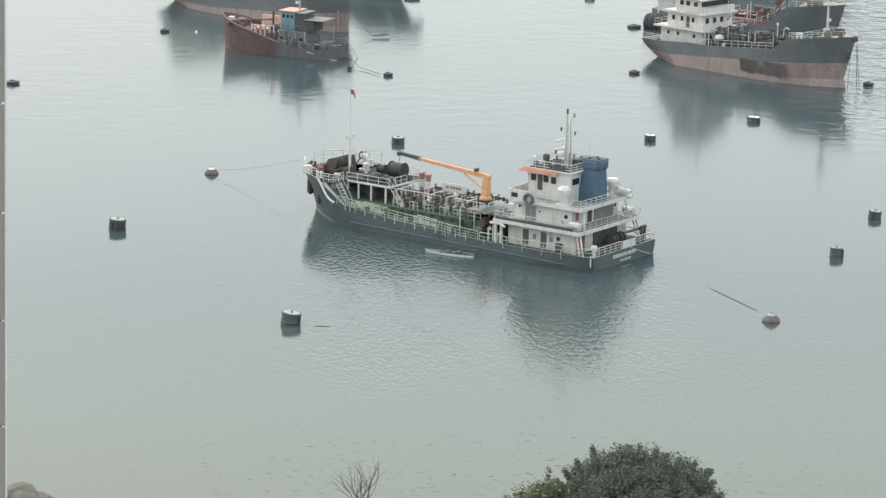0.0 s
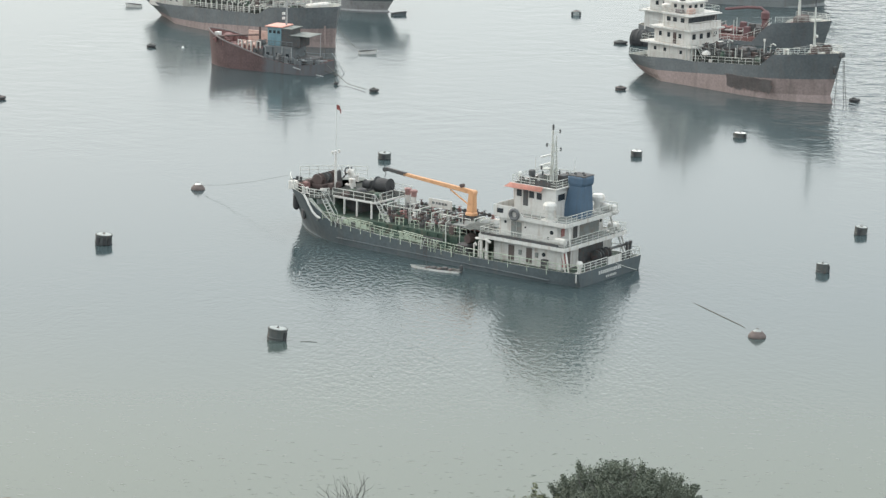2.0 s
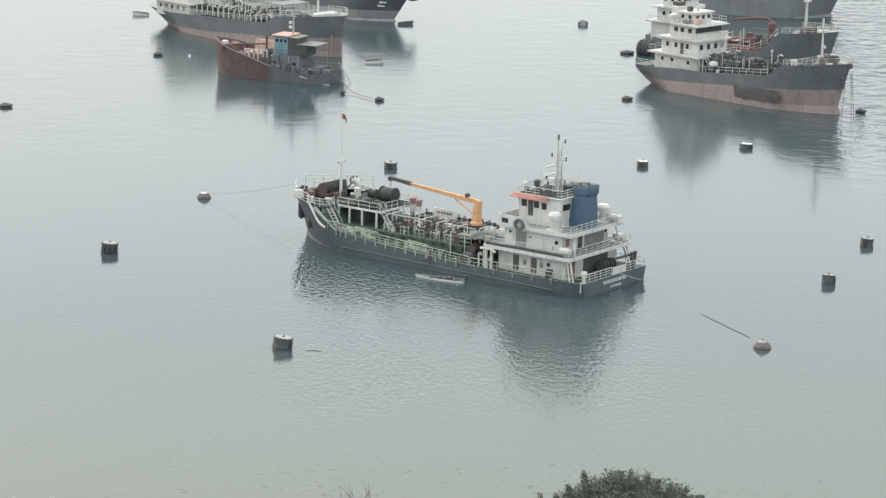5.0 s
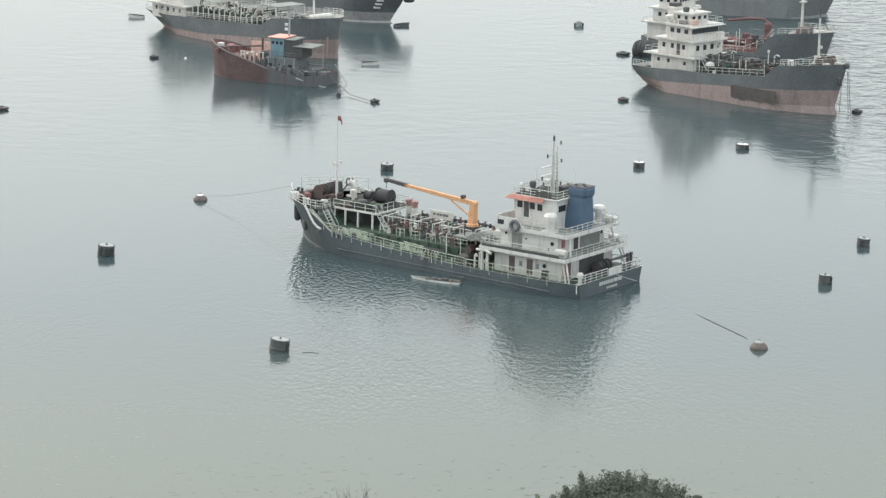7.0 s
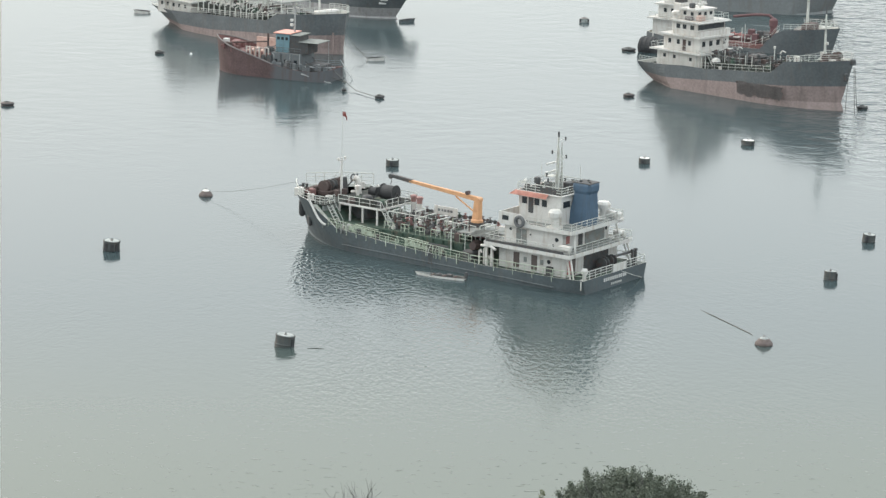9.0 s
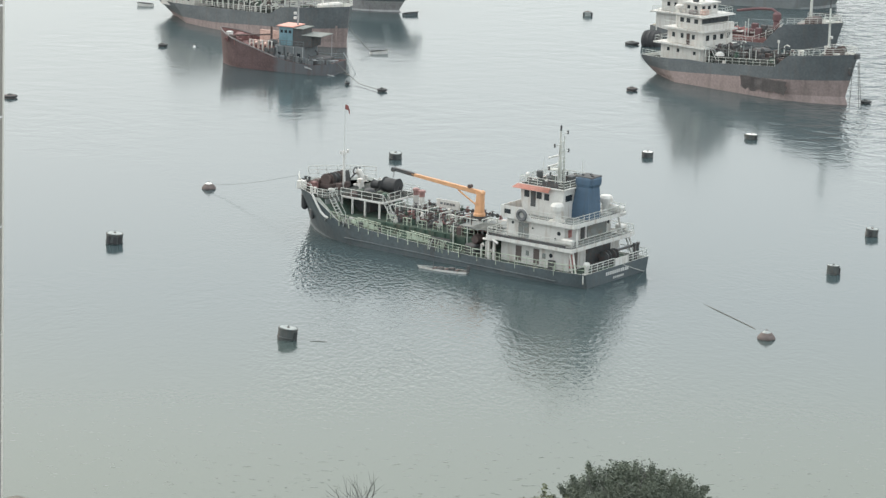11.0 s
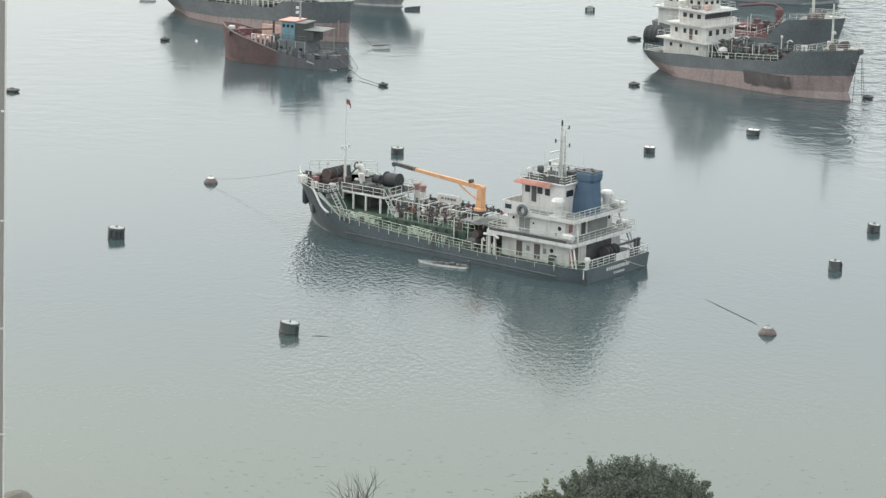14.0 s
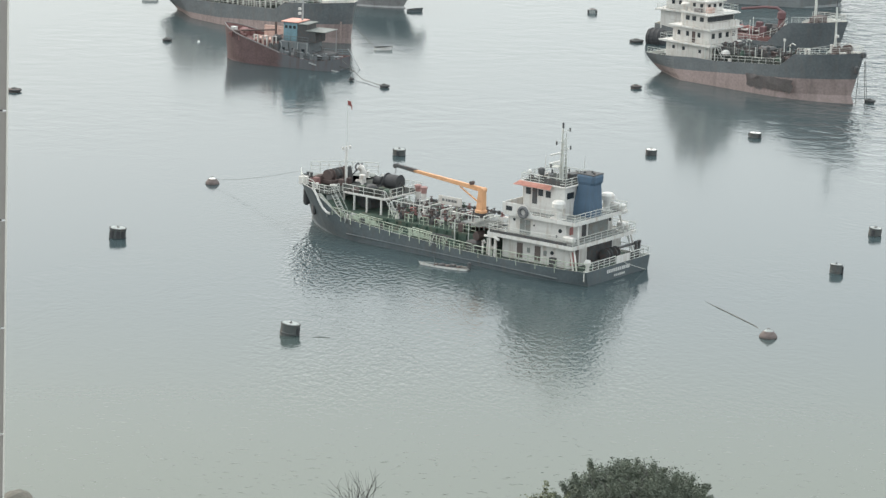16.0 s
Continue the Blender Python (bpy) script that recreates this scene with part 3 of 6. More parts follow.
    # hose reels on the platform
    for x, y, r, w in ((35.2, -1.3, 0.98, 2.1), (38.0, -1.8, 0.6, 1.1)):
        hr = part("hose_reel", lathe(bmesh.new(), [(r, -w / 2), (r, -w / 2 + 0.08), (r * 0.86, -w / 2 + 0.1), (r * 0.9, 0), (r * 0.86, w / 2 - 0.1), (r, w / 2 - 0.08), (r, w / 2)], 22, (x, y, 6.1 + r + 0.1), "X"), RUBBER, ship, "drum of black cargo hose")
        for d in (-w / 2 - 0.12, w / 2 + 0.12):
            bm = tube(bmesh.new(), [(x + d, y - 0.9, 6.08), (x + d, y, 6.2 + r), (x + d, y + 0.9, 6.08)], 0.08)
            part("reel_stand", bm, DARK, hr)
    part("foam_monitor", lathe(bmesh.new(), [(0.3, 6.05), (0.18, 6.3), (0.18, 7.2), (0.4, 7.25), (0.4, 7.7), (0.1, 7.8)], 12, (39.0, 0.3, 0)), CREAM, ship)
    bm = bmesh.new()        # slack tarpaulin over low gear
    tarp = [[bm.verts.new((34.0 + 0.48 * i, 0.5 + 0.55 * j, 6.1 + (0.0 if i in (0, 10) or j in (0, 5) else 0.42 + 0.16 * noise.noise((i * 0.9, j * 1.1, 4.0))))) for j in range(6)] for i in range(11)]
    for a, b in zip(tarp, tarp[1:]):
        for j in range(5):
            bm.faces.new((a[j], a[j + 1], b[j + 1], b[j]))
    bmesh.ops.solidify(bm, geom=bm.faces, thickness=0.03)
    part("covered_gear", bm, DECK_DARK, ship, "dark slack tarpaulin over platform gear")
    part("platform_store", boxed(36.2, 38.9, -3.4, 1.9, 3.95, 5.9, 0.04), DARK, ship)

    rnd = random.Random(21)
    for i in range(10):     # coils, drums and covered gear left on the platform
        x, y, r = rnd.uniform(33.3, 38.6), rnd.uniform(-3.2, 3.2), rnd.uniform(0.35, 0.75)
        part("gear_heap", lathe(bmesh.new(), [(r, 6.07), (r * 1.1, 6.07 + r * 0.5), (r * 0.8, 6.07 + r), (r * 0.25, 6.07 + r * 1.15)], 11, (x, y, 0)), rnd.choice((DARK, BROWN, DARK, DECK_GREEN)), ship)
    # cargo trunk and its pipework
    trunk = part("cargo_trunk", boxed(16.4, 39.3, -4.7, 4.7, 2.2, 3.95, 0.05), DECK_GREEN, ship)
    for x in np.arange(17.5, 39, 1.55):
        for s in (1, -1):
            part("trunk_frame", boxed(x - 0.06, x + 0.06, s * 4.85 - 0.16, s * 4.85 + 0.16, 2.3, 3.9), DECK_GREEN, trunk)
    for y, z, r, m in ((-2.6, 4.55, 0.17, BROWN), (-2.0, 4.5, 0.14, DECK_GREEN), (-1.2, 4.6, 0.2, DARK), (0.9, 4.5, 0.15, STEEL), (1.6, 4.55, 0.17, BROWN), (2.5, 4.5, 0.14, DECK_RUST)):
        part("cargo_pipe", rod(bmesh.new(), (17.4, y, z), (31.6, y, z), r, 10), m, ship)
    for i, x in enumerate((20.8, 21.9, 23.2, 24.6, 25.5, 26.7, 28.1, 29.2, 30.6)):
        m = (DARK, BROWN, DECK_RUST, DARK, DARK, BROWN, DECK_GREEN, BROWN, DARK)[i]
        bm = tube(bmesh.new(), [(x, -4.3, 4.9), (x, -3.6, 5.15), (x, 3.6, 5.15), (x, 4.3, 4.9)], 0.11, 8)
        mp = part("manifold_pipe", bm, m, ship)
        for y in (-3.2, -0.4, 1.9, 3.5):
            part("valve", lathe(bmesh.new(), [(0.24, 4.95), (0.24, 5.35), (0.07, 5.4), (0.07, 5.6), (0.22, 5.61), (0.22, 5.66)], 10, (x, y, 0)), (DECK_RUST, BROWN, DARK, DECK_GREEN, CREAM, DARK, BROWN)[(i * 3 + int(y * 3)) % 7], mp)
        for y in (-4.3, 4.3):
            part("pipe_flange", lathe(bmesh.new(), [(0.28, -0.05), (0.28, 0.05)], 12, (x, y, 4.9), "Y"), (DARK, BROWN, STEEL)[i % 3], mp)
    rnd = random.Random(4)
    for i in range(14):      # goal-post pipe supports
        x, y0, z = 18.2 + i * 1.05 + rnd.uniform(-0.6, 0.6), rnd.uniform(-0.5, 2.0), rnd.uniform(5.3, 6.1)
        bm = tube(bmesh.new(), [(x, y0, 3.95), (x, y0, z), (x, y0 + 2.0, z), (x, y0 + 2.0, 3.95)], 0.085, 6)
        part("pipe_support", bm, (RAIL_WHITE, RAIL_WHITE, RAIL_WHITE, DARK)[i % 4], ship)
    for i in range(22):     # stanchions of uneven height about the trunk
        x, y, z = rnd.uniform(17.6, 32.3), rnd.uniform(1.6, 4.5), rnd.uniform(4.9, 6.2)
        part("stanchion", rod(bmesh.new(), (x, y, 3.95), (x, y, z), 0.065, 6), rnd.choice((RAIL_WHITE, RAIL_WHITE, RAIL_GREEN, BROWN)), ship)
    for i in range(6):      # short handrails along the walkway
        x = 18.0 + 2.4 * i
        railing(ship, [(x, 4.5, 3.95), (x + rnd.uniform(1.2, 2.2), 4.5, 3.95)], RAIL_GREEN, 0.95, 2, 0.8, 0.04)
    for i in range(16):
        x, y = rnd.uniform(17.8, 31.5), rnd.uniform(-4.0, 4.2)
        h = rnd.uniform(0.5, 1.3)
        bm = lathe(bmesh.new(), [(0.35, 3.95), (0.35, 3.95 + h * 0.6), (0.2, 3.95 + h * 0.7), (0.2, 3.95 + h)], 10, (x, y, 0))
        part("tank_hatch", bm, rnd.choice((DECK_GREEN, BROWN, CREAM, DARK, DECK_RUST)), ship)
    for i in range(34):     # stubs, hoses and small machinery crowd the trunk
        x, y = rnd.uniform(17.6, 32.0), rnd.uniform(-4.3, 4.4)
        m = rnd.choice((DARK, BROWN, DARK, RED, STEEL, CREAM, BROWN, RAIL_WHITE))
        if i % 3 == 0:
            part("pipe_stub", tube(bmesh.new(), [(x, y, 3.95), (x, y, 4.7), (x + 0.3, y, 5.0), (x + 0.7, y, 4.9)], 0.1, 6), m, ship)
        elif i % 3 == 1:
            part("deck_pump", boxed(x - 0.4, x + 0.4, y - 0.3, y + 0.3, 3.95, 3.95 + rnd.uniform(0.5, 1.2), 0.08), m, ship)
        else:
            a_ = rnd.uniform(0, 3.1)
            part("cargo_hose", sweep(bmesh.new(), [(x + 0.9 * k * math.cos(a_) * 0.5, y + 0.35 * math.sin(k * 1.3), 4.12 + 0.05 * (k % 2)) for k in range(7)], 0.12, 7), RUBBER, ship)
    for x, y in ((30.6, -1.6), (31.9, -2.1)):   # tall vents with red heads
        v = part("vent_post", lathe(bmesh.new(), [(0.33, 3.95), (0.33, 6.6), (0.28, 6.65)], 12, (x, y, 0)), CREAM, ship, "cream vent post with a faded red head")
        part("vent_head", lathe(bmesh.new(), [(0.35, 6.3), (0.37, 6.8), (0.46, 6.85), (0.46, 7.1), (0.2, 7.2)], 12, (x, y, 0)), VENT_RED, v)
    railing(ship, [(32.0, 3.0, 3.95), (25.2, 3.0, 3.95)], RAIL_WHITE, 1.9, 2, 1.3, 0.055)
    railing(ship, [(23.6, 2.6, 3.95), (18.8, 2.6, 3.95)], RAIL_WHITE, 1.8, 2, 1.2, 0.055)
    # white notice board beyond the pipework
    sb = part("safety_board", boxed(24.6, 28.2, -1.56, -1.44, 5.4, 6.5, 0.02), CREAM, ship, "long white board with lettering")
    plank_bars(sb, 25.3, -1.42, 5.85, 5, 2.4, 0.3, (1, 0, 0), HULL_GREY)
    for x in (24.8, 26.4, 28.0):
        part("board_post", rod(bmesh.new(), (x, -1.62, 3.95), (x, -1.62, 6.4), 0.07, 6), RAIL_WHITE, sb)
    # main deck rails, the dense pale green ones and the dark gangway
    for s in (1, -1):
        n = 8
        path = [(16.6 + (38.4 - 16.6) * i / n, s * 7.0, float(np.interp((16.6 + (38.4 - 16.6) * i / n) / 49.4, [0.35, 0.6, 0.77], [2.35, 2.95, 3.6]))) for i in range(n + 1)]
        railing(ship, path, RAIL_GREEN, 1.05, 3, 1.25, 0.038)
        for x in np.arange(18.2, 38, 1.55):     # frames that lean inboard under the rail
            z = float(np.interp(x / 49.4, [0.35, 0.6, 0.77], [2.35, 2.95, 3.6]))
            part("rail_brace", rod(bmesh.new(), (x, s * 7.25, z - 0.45), (x + 0.25, s * 7.0, z + 0.7), 0.05, 5), RAIL_GREEN, ship)
    for x0, x1 in ((31.3, 34.9), (23.5, 26.6)):
        z = float(np.interp(x0 / 49.4, [0.35, 0.6, 0.77], [2.35, 2.95, 3.6]))
        bm = bmesh.new()
        for y in (5.9, 6.6):
            tube(bm, [(x0, y, z + 0.9), (x1, y, z + 1.1)], 0.06, 6)
            tube(bm, [(x0, y, z + 0.2), (x1, y, z + 0.35)], 0.06, 6)
        for k in range(9):
            x = x0 + (x1 - x0) * k / 8
            rod(bm, (x, 5.9, z + 0.25), (x, 6.6, z + 0.25), 0.05, 5)
            rod(bm, (x, 6.6, z + 0.2), (x, 6.6, z + 1.0), 0.05, 5)
        part("gangway", bm, RAIL_GREEN, ship, "pale green stowed gangway with side rails")
    for x0, x1 in ((24.1, 27.6), (31.6, 35.4)):     # pale plates lashed inside the rail
        for k in range(4):
            a_, b_ = x0 + (x1 - x0) * k / 4, x0 + (x1 - x0) * (k + 0.82) / 4
            z = float(np.interp(a_ / 49.4, [0.35, 0.6, 0.77], [2.35, 2.95, 3.6]))
            part("rail_plate", boxed(a_, b_, 6.86, 6.9, z + 0.2 + 0.08 * (k % 2), z + 0.82 + 0.1 * (k % 3)), RAIL_GREEN, ship)
    part("dark_gangway", boxed(20.0, 23.0, 6.5, 6.62, 2.75, 3.75, 0.02), DARK, ship)

    # boarding ladder, fender tyres and loose boards along the port side
    bm = bmesh.new()
    for x in (22.0, 22.45):
        rod(bm, (x, 7.18, 2.6), (x, 7.2, 1.3), 0.02, 5)
    for k in range(5):
        rod(bm, (22.0, 7.19, 1.35 + k * 0.28), (22.45, 7.19, 1.35 + k * 0.28), 0.02, 5)
    part("boarding_ladder", bm, BROWN, ship, "short rope boarding ladder over the side")
    rnd = random.Random(17)
    for x in (19.2, 26.4, 30.2, 33.2, 36.2):
        z = float(np.interp(x / 49.4, [0.35, 0.6, 0.77], [2.35, 2.95, 3.6]))
        w = rnd.uniform(0.7, 1.5)
        part("rail_board", boxed(x, x + w, 6.93, 6.97, z + rnd.uniform(0.05, 0.3), z + rnd.uniform(0.7, 1.0)), rnd.choice((CREAM, RAIL_GREEN, DECK_GREEN, DARK)), ship)
    for i in range(8):     # hoses and rope hung over the rail and lying on the side deck
        x = rnd.uniform(17.5, 38)
        z = float(np.interp(x / 49.4, [0.35, 0.6, 0.77], [2.35, 2.95, 3.6]))
        part("rope_hank", sweep(bmesh.new(), [(x, 6.9, z + 1.05), (x + 0.15, 7.08, z + 0.5), (x + 0.35, 7.12, z - rnd.uniform(0.1, 0.6)), (x + 0.5, 7.08, z + 0.4), (x + 0.6, 6.9, z + 1.05)], 0.04, 5), rnd.choice((RAIL_WHITE, ROPE, RAIL_GREEN)), ship)
        y = rnd.uniform(5.2, 6.5)
        part("side_deck_gear", boxed(x, x + rnd.uniform(0.3, 0.9), y, y + 0.4, z - 0.15, z + rnd.uniform(0.2, 0.7), 0.04), rnd.choice((DARK, BROWN, DECK_GREEN, CREAM, STEEL)), ship)
    # crane
    cr = part("crane_base", lathe(bmesh.new(), [(0.95, 3.95), (0.95, 5.3), (0.72, 5.2), (0.72, 5.65)], 18, (20.5, 0, 0)), DARK, ship)
    part("crane_column", boxed(20.0, 21.0, -0.5, 0.5, 5.9, 8.4, 0.1, top=(0.0, 0.2, 0.1)), ORANGE, cr, "orange crane column")
    part("crane_turntable", lathe(bmesh.new(), [(0.76, 5.65), (0.76, 5.9), (0.6, 6.05)], 18, (20.5, 0, 0)), ORANGE, cr)
    bm = bmesh.new()

    def beam(bm, a, b, h0, h1, w):
        d = (Vector(b) - Vector(a)).normalized()
        up = Vector((-d.z, 0, d.x))
        v = []
        for p, h in ((Vector(a), h0), (Vector(b), h1)):
            for sy in (-w, w):
                for sz in (-h, h):
                    v.append(bm.verts.new(p + up * sz + Vector((0, sy, 0))))
        for q in ((0, 1, 3, 2), (4, 6, 7, 5), (0, 4, 5, 1), (2, 3, 7, 6), (1, 5, 7, 3), (0, 2, 6, 4)):
            bm.faces.new([v[i] for i in q])
        bmesh.ops.bevel(bm, geom=[e for e in bm.edges], offset=0.03, segments=1, affect="EDGES")
        return bm
    part("crane_boom", beam(bm, (20.2, 0, 8.5), (31.0, 0, 9.38), 0.29, 0.18, 0.2), ORANGE, cr, "orange box boom")
    part("boom_extension", beam(bmesh.new(), (30.6, 0, 9.36), (33.8, 0, 9.66), 0.24, 0.2, 0.2), DARK, cr)
    part("boom_head", rod(bmesh.new(), (33.9, -0.3, 9.6), (33.9, 0.3, 9.6), 0.3, 12), DARK, cr)
    part("crane_ram", rod(bmesh.new(), (21.0, 0, 6.9), (23.8, 0, 8.4), 0.11, 8), ORANGE, cr)
    part("hoist_winch", lathe(bmesh.new(), [(0.24, -0.28), (0.24, 0.28)], 12, (22.0, 0, 9.14), "Y"), BROWN, cr)
    part("crane_hook", tube(bmesh.new(), [(33.9, 0, 9.4), (33.9, 0, 8.8), (34.05, 0, 8.65), (34.0, 0, 8.5)], 0.05), DARK, cr)
    part("crane_cap", rod(bmesh.new(), (20.3, -0.42, 8.45), (20.3, 0.42, 8.45), 0.34, 14), ORANGE, cr)

    # deckhouse
    h1 = part("lower_deckhouse", boxed(3.4, 13.2, -5.5, 5.5, 2.2, 5.0, 0.04), WHITE, ship)
    part("boat_deck", boxed(2.2, 14.5, -6.75, 6.75, 5.0, 5.2, 0.03), DECK_GREY, ship)
    for a in ((2.1, 14.55, 6.7, 6.82), (2.1, 14.55, -6.82, -6.7), (2.06, 2.2, -6.7, 6.7), (14.5, 14.62, -6.7, 6.7)):
        part("deck_edge_band", boxed(*a, 4.86, 5.3), WHITE, ship)
    h2 = part("middle_deckhouse", boxed(4.4, 12.8, -5.0, 5.0, 5.2, 7.6, 0.04), WHITE, ship)
    part("bridge_deck", boxed(2.75, 13.2, -5.6, 5.6, 7.6, 7.8, 0.03), DECK_GREY, ship)
    for a in ((2.68, 13.12, 5.56, 5.68), (2.68, 13.12, -5.68, -5.56), (2.64, 2.76, -5.6, 5.6)):
        part("deck_edge_band", boxed(*a, 7.48, 7.95), WHITE, ship)
    for s in (1, -1):   # bridge wing bulwarks with a sloping after end
        bm = bmesh.new()
        prof = [(13.25, 7.7), (13.25, 9.0), (10.0, 9.0), (8.9, 7.95), (8.9, 7.7)]
        a = [bm.verts.new((x, s * 5.70, z)) for x, z in prof]
        b = [bm.verts.new((x, s * 5.58, z)) for x, z in prof]
        bm.faces.new(a), bm.faces.new(b[::-1])
        for i in range(5):
            bm.faces.new((a[i], a[(i + 1) % 5], b[(i + 1) % 5], b[i]))
        part("wing_bulwark", bm, WHITE, ship)
        part("wing_window", boxed(11.8, 12.7, s * 5.71 - 0.02, s * 5.71 + 0.02, 8.05, 8.6), GLASS, ship)
        part("tyre_fender", torus(bmesh.new(), (10.1, s * 5.86, 8.15), 0.56, 0.22, "Y"), TYRE_GREY, ship, "bleached grey tyre hung on the bridge wing")
    part("front_bulwark", boxed(13.13, 13.25, -5.58, 5.58, 7.7, 9.0, 0.02), WHITE, ship)
    before = set(ship.children)
    h3 = part("wheelhouse", boxed(6.9, 12.9, -3.2, 3.2, 6.8, 10.3, 0.04, top=(0, -0.25, 0)), WHITE, ship)
    part("wheelhouse_roof", boxed(6.7, 13.4, -3.45, 3.45, 10.3, 10.45, 0.03), WHITE, ship)
    bm = bmesh.new()        # orange visor round the front of the roof
    for s in (1, -1):
        v = [bm.verts.new(c) for c in ((8.6, s * 3.45, 10.46), (13.4, s * 3.45, 10.46), (13.9, s * 4.1, 10.0), (8.6, s * 3.95, 9.95))]
        bm.faces.new(v)
    v = [bm.verts.new(c) for c in ((13.4, -3.45, 10.46), (13.4, 3.45, 10.46), (13.9, 4.1, 10.0), (13.9, -4.1, 10.0))]
    bm.faces.new(v)
    bmesh.ops.solidify(bm, geom=bm.faces, thickness=0.08)
    part("visor", bm, CORAL, ship, "orange sun visor round the wheelhouse roof")
    for y in (-2.4, -1.2, 0, 1.2, 2.4):
        part("window", boxed(13.02, 13.12, y - 0.48, y + 0.48, 8.95, 9.85), GLASS, h3)
    windows(h3, [(12.2, 3.22, 9.3), (10.4, 3.22, 9.3), (9.3, 3.22, 9.25)], 0.7, 0.8, "Y")
    windows(h3, [(12.2, -3.22, 9.3), (10.4, -3.22, 9.3)], 0.7, 0.8, "Y")
    part("door", boxed(10.9, 11.6, 3.18, 3.25, 7.85, 9.75), DARK, h3)
    windows(h3, [(6.88, 2.4, 9.3), (6.88, 1.7, 9.3)], 0.7, 0.75, "X")
    railing(ship, [(6.8, 3.3, 10.45), (13.2, 3.3, 10.45), (13.2, -3.3, 10.45), (6.8, -3.3, 10.45), (6.8, 3.3, 10.45)], RAIL_WHITE, 0.95, 3, 1.2, 0.045)
    for y, x0, x1 in ((3.32, 7.6, 9.9), (-3.32, 7.6, 9.9)):
        part("rail_screen", boxed(x0, x1, y - 0.02, y + 0.02, 10.55, 11.2), DARK, ship)
    part("searchlight", lathe(bmesh.new(), [(0.1, 10.45), (0.1, 11.1), (0.4, 11.15), (0.4, 11.8), (0.15, 11.9)], 12, (11.8, 1.2, 0)), DARK, ship)
    part("antenna_dome", lathe(bmesh.new(), [(0.15, 10.45), (0.12, 11.1), (0.25, 11.2), (0.26, 11.4), (0.15, 11.6), (0.05, 11.65)], 14, (13.0, 1.9, 0)), WHITE, ship)
    part("compass_stand", lathe(bmesh.new(), [(0.35, 10.45), (0.25, 11.2), (0.35, 11.4), (0.2, 11.7)], 12, (10.4, -1.6, 0)), DARK, ship)
    part("roof_locker", boxed(8.6, 9.6, -2.4, -0.9, 10.45, 11.2, 0.05), DARK, ship)
    part("roof_pad", boxed(7.0, 13.1, -3.1, 3.1, 10.45, 10.5), DECK_DARK, ship, "dark worn roof coating")
    rnd = random.Random(33)
    for i in range(8):      # small gear and lockers on the wheelhouse roof
        x, y, r = rnd.uniform(8.0, 12.6), rnd.uniform(-2.8, 2.8), rnd.uniform(0.16, 0.34)
        part("roof_gear", lathe(bmesh.new(), [(r, 10.45), (r, 10.45 + r * 1.6), (r * 0.6, 10.45 + r * 2.1)], 9, (x, y, 0)), rnd.choice((DARK, STEEL, DARK, WHITE)), ship)
    part("aerial_pole", rod(bmesh.new(), (9.45, -0.4, 10.45), (9.45, -0.4, 16.2), 0.07, 6), RAIL_WHITE, ship)
    for ob in set(ship.children) - before:      # the wheelhouse block stands a little further aft and higher
        ob.matrix_basis = Matrix.Translation((-0.95, 0, 0.95)) @ ob.matrix_basis
    # radar mast
    mast = part("radar_mast", rod(bmesh.new(), (8.9, 0, 10.45), (8.75, 0, 18.0), 0.22, 10, 0.1), RAIL_WHITE, ship)
    for dy in (-0.45, 0.45):
        part("mast_leg", rod(bmesh.new(), (8.2, dy, 10.45), (8.45, dy * 0.5, 16.6), 0.095, 6), RAIL_WHITE, mast)
    for i in range(11):
        z = 10.9 + i * 0.48
        part("rung", rod(bmesh.new(), (8.28, -0.42, z), (8.28, 0.42, z), 0.035, 5), RAIL_WHITE, mast)
    for z, y0, y1, x in ((16.1, -0.3, 1.2, 8.8), (13.3, -0.5, 1.5, 9.3), (12.6, -0.3, 1.2, 9.3), (15.2, -1.5, 0.0, 8.6), (17.4, -1.4, 0.2, 8.7), (12.4, -1.4, 0.0, 8.6)):
        ya = part("yard", rod(bmesh.new(), (x, y0, z), (x, y1, z), 0.05, 6), RAIL_WHITE, mast)
        e = y1 if abs(y1) > abs(y0) else y0
        part("mast_lamp", lathe(bmesh.new(), [(0.09, z - 0.2), (0.11, z), (0.11, z + 0.22), (0.04, z + 0.27)], 8, (x, e, 0)), DARK, ya)
    part("radar_platform", boxed(9.0, 10.2, -0.6, 0.6, 12.9, 13.0), RAIL_WHITE, mast)
    part("radar_scanner", boxed(9.5, 9.75, -1.3, 1.3, 13.35, 13.6, 0.05), WHITE, mast)
    part("radar_scanner", boxed(9.6, 9.85, -1.0, 1.0, 14.4, 14.6, 0.05), WHITE, mast)
    part("mast_top_lamp", lathe(bmesh.new(), [(0.12, 17.8), (0.12, 18.4), (0.03, 18.5)], 8, (8.75, 0, 0)), DARK, mast)
    for x, y, z in ((7.4, -2.9, 14.0), (7.4, 2.9, 13.2), (13.2, -3.0, 13.5)):
        part("whip_aerial", rod(bmesh.new(), (x, y, 10.45), (x, y, z), 0.03, 5), RAIL_WHITE, ship)
    # funnel
    fb = bmesh.new()
    lv = [(7.8, 3.3, 6.6, 1.35), (9.3, 3.35, 6.3, 1.25), (11.6, 3.45, 5.75, 1.1), (11.95, 3.28, 5.88, 1.2), (12.6, 3.25, 5.88, 1.22), (12.8, 3.32, 5.8, 1.16)]
    rings = []
    for z, x0, x1, hw in lv:
        c = 0.35
        rings.append([fb.verts.new((x, y, z)) for x, y in ((x0 + c, -hw), (x1 - c, -hw), (x1, -hw + c), (x1, hw - c), (x1 - c, hw), (x0 + c, hw), (x0, hw - c), (x0, -hw + c))])
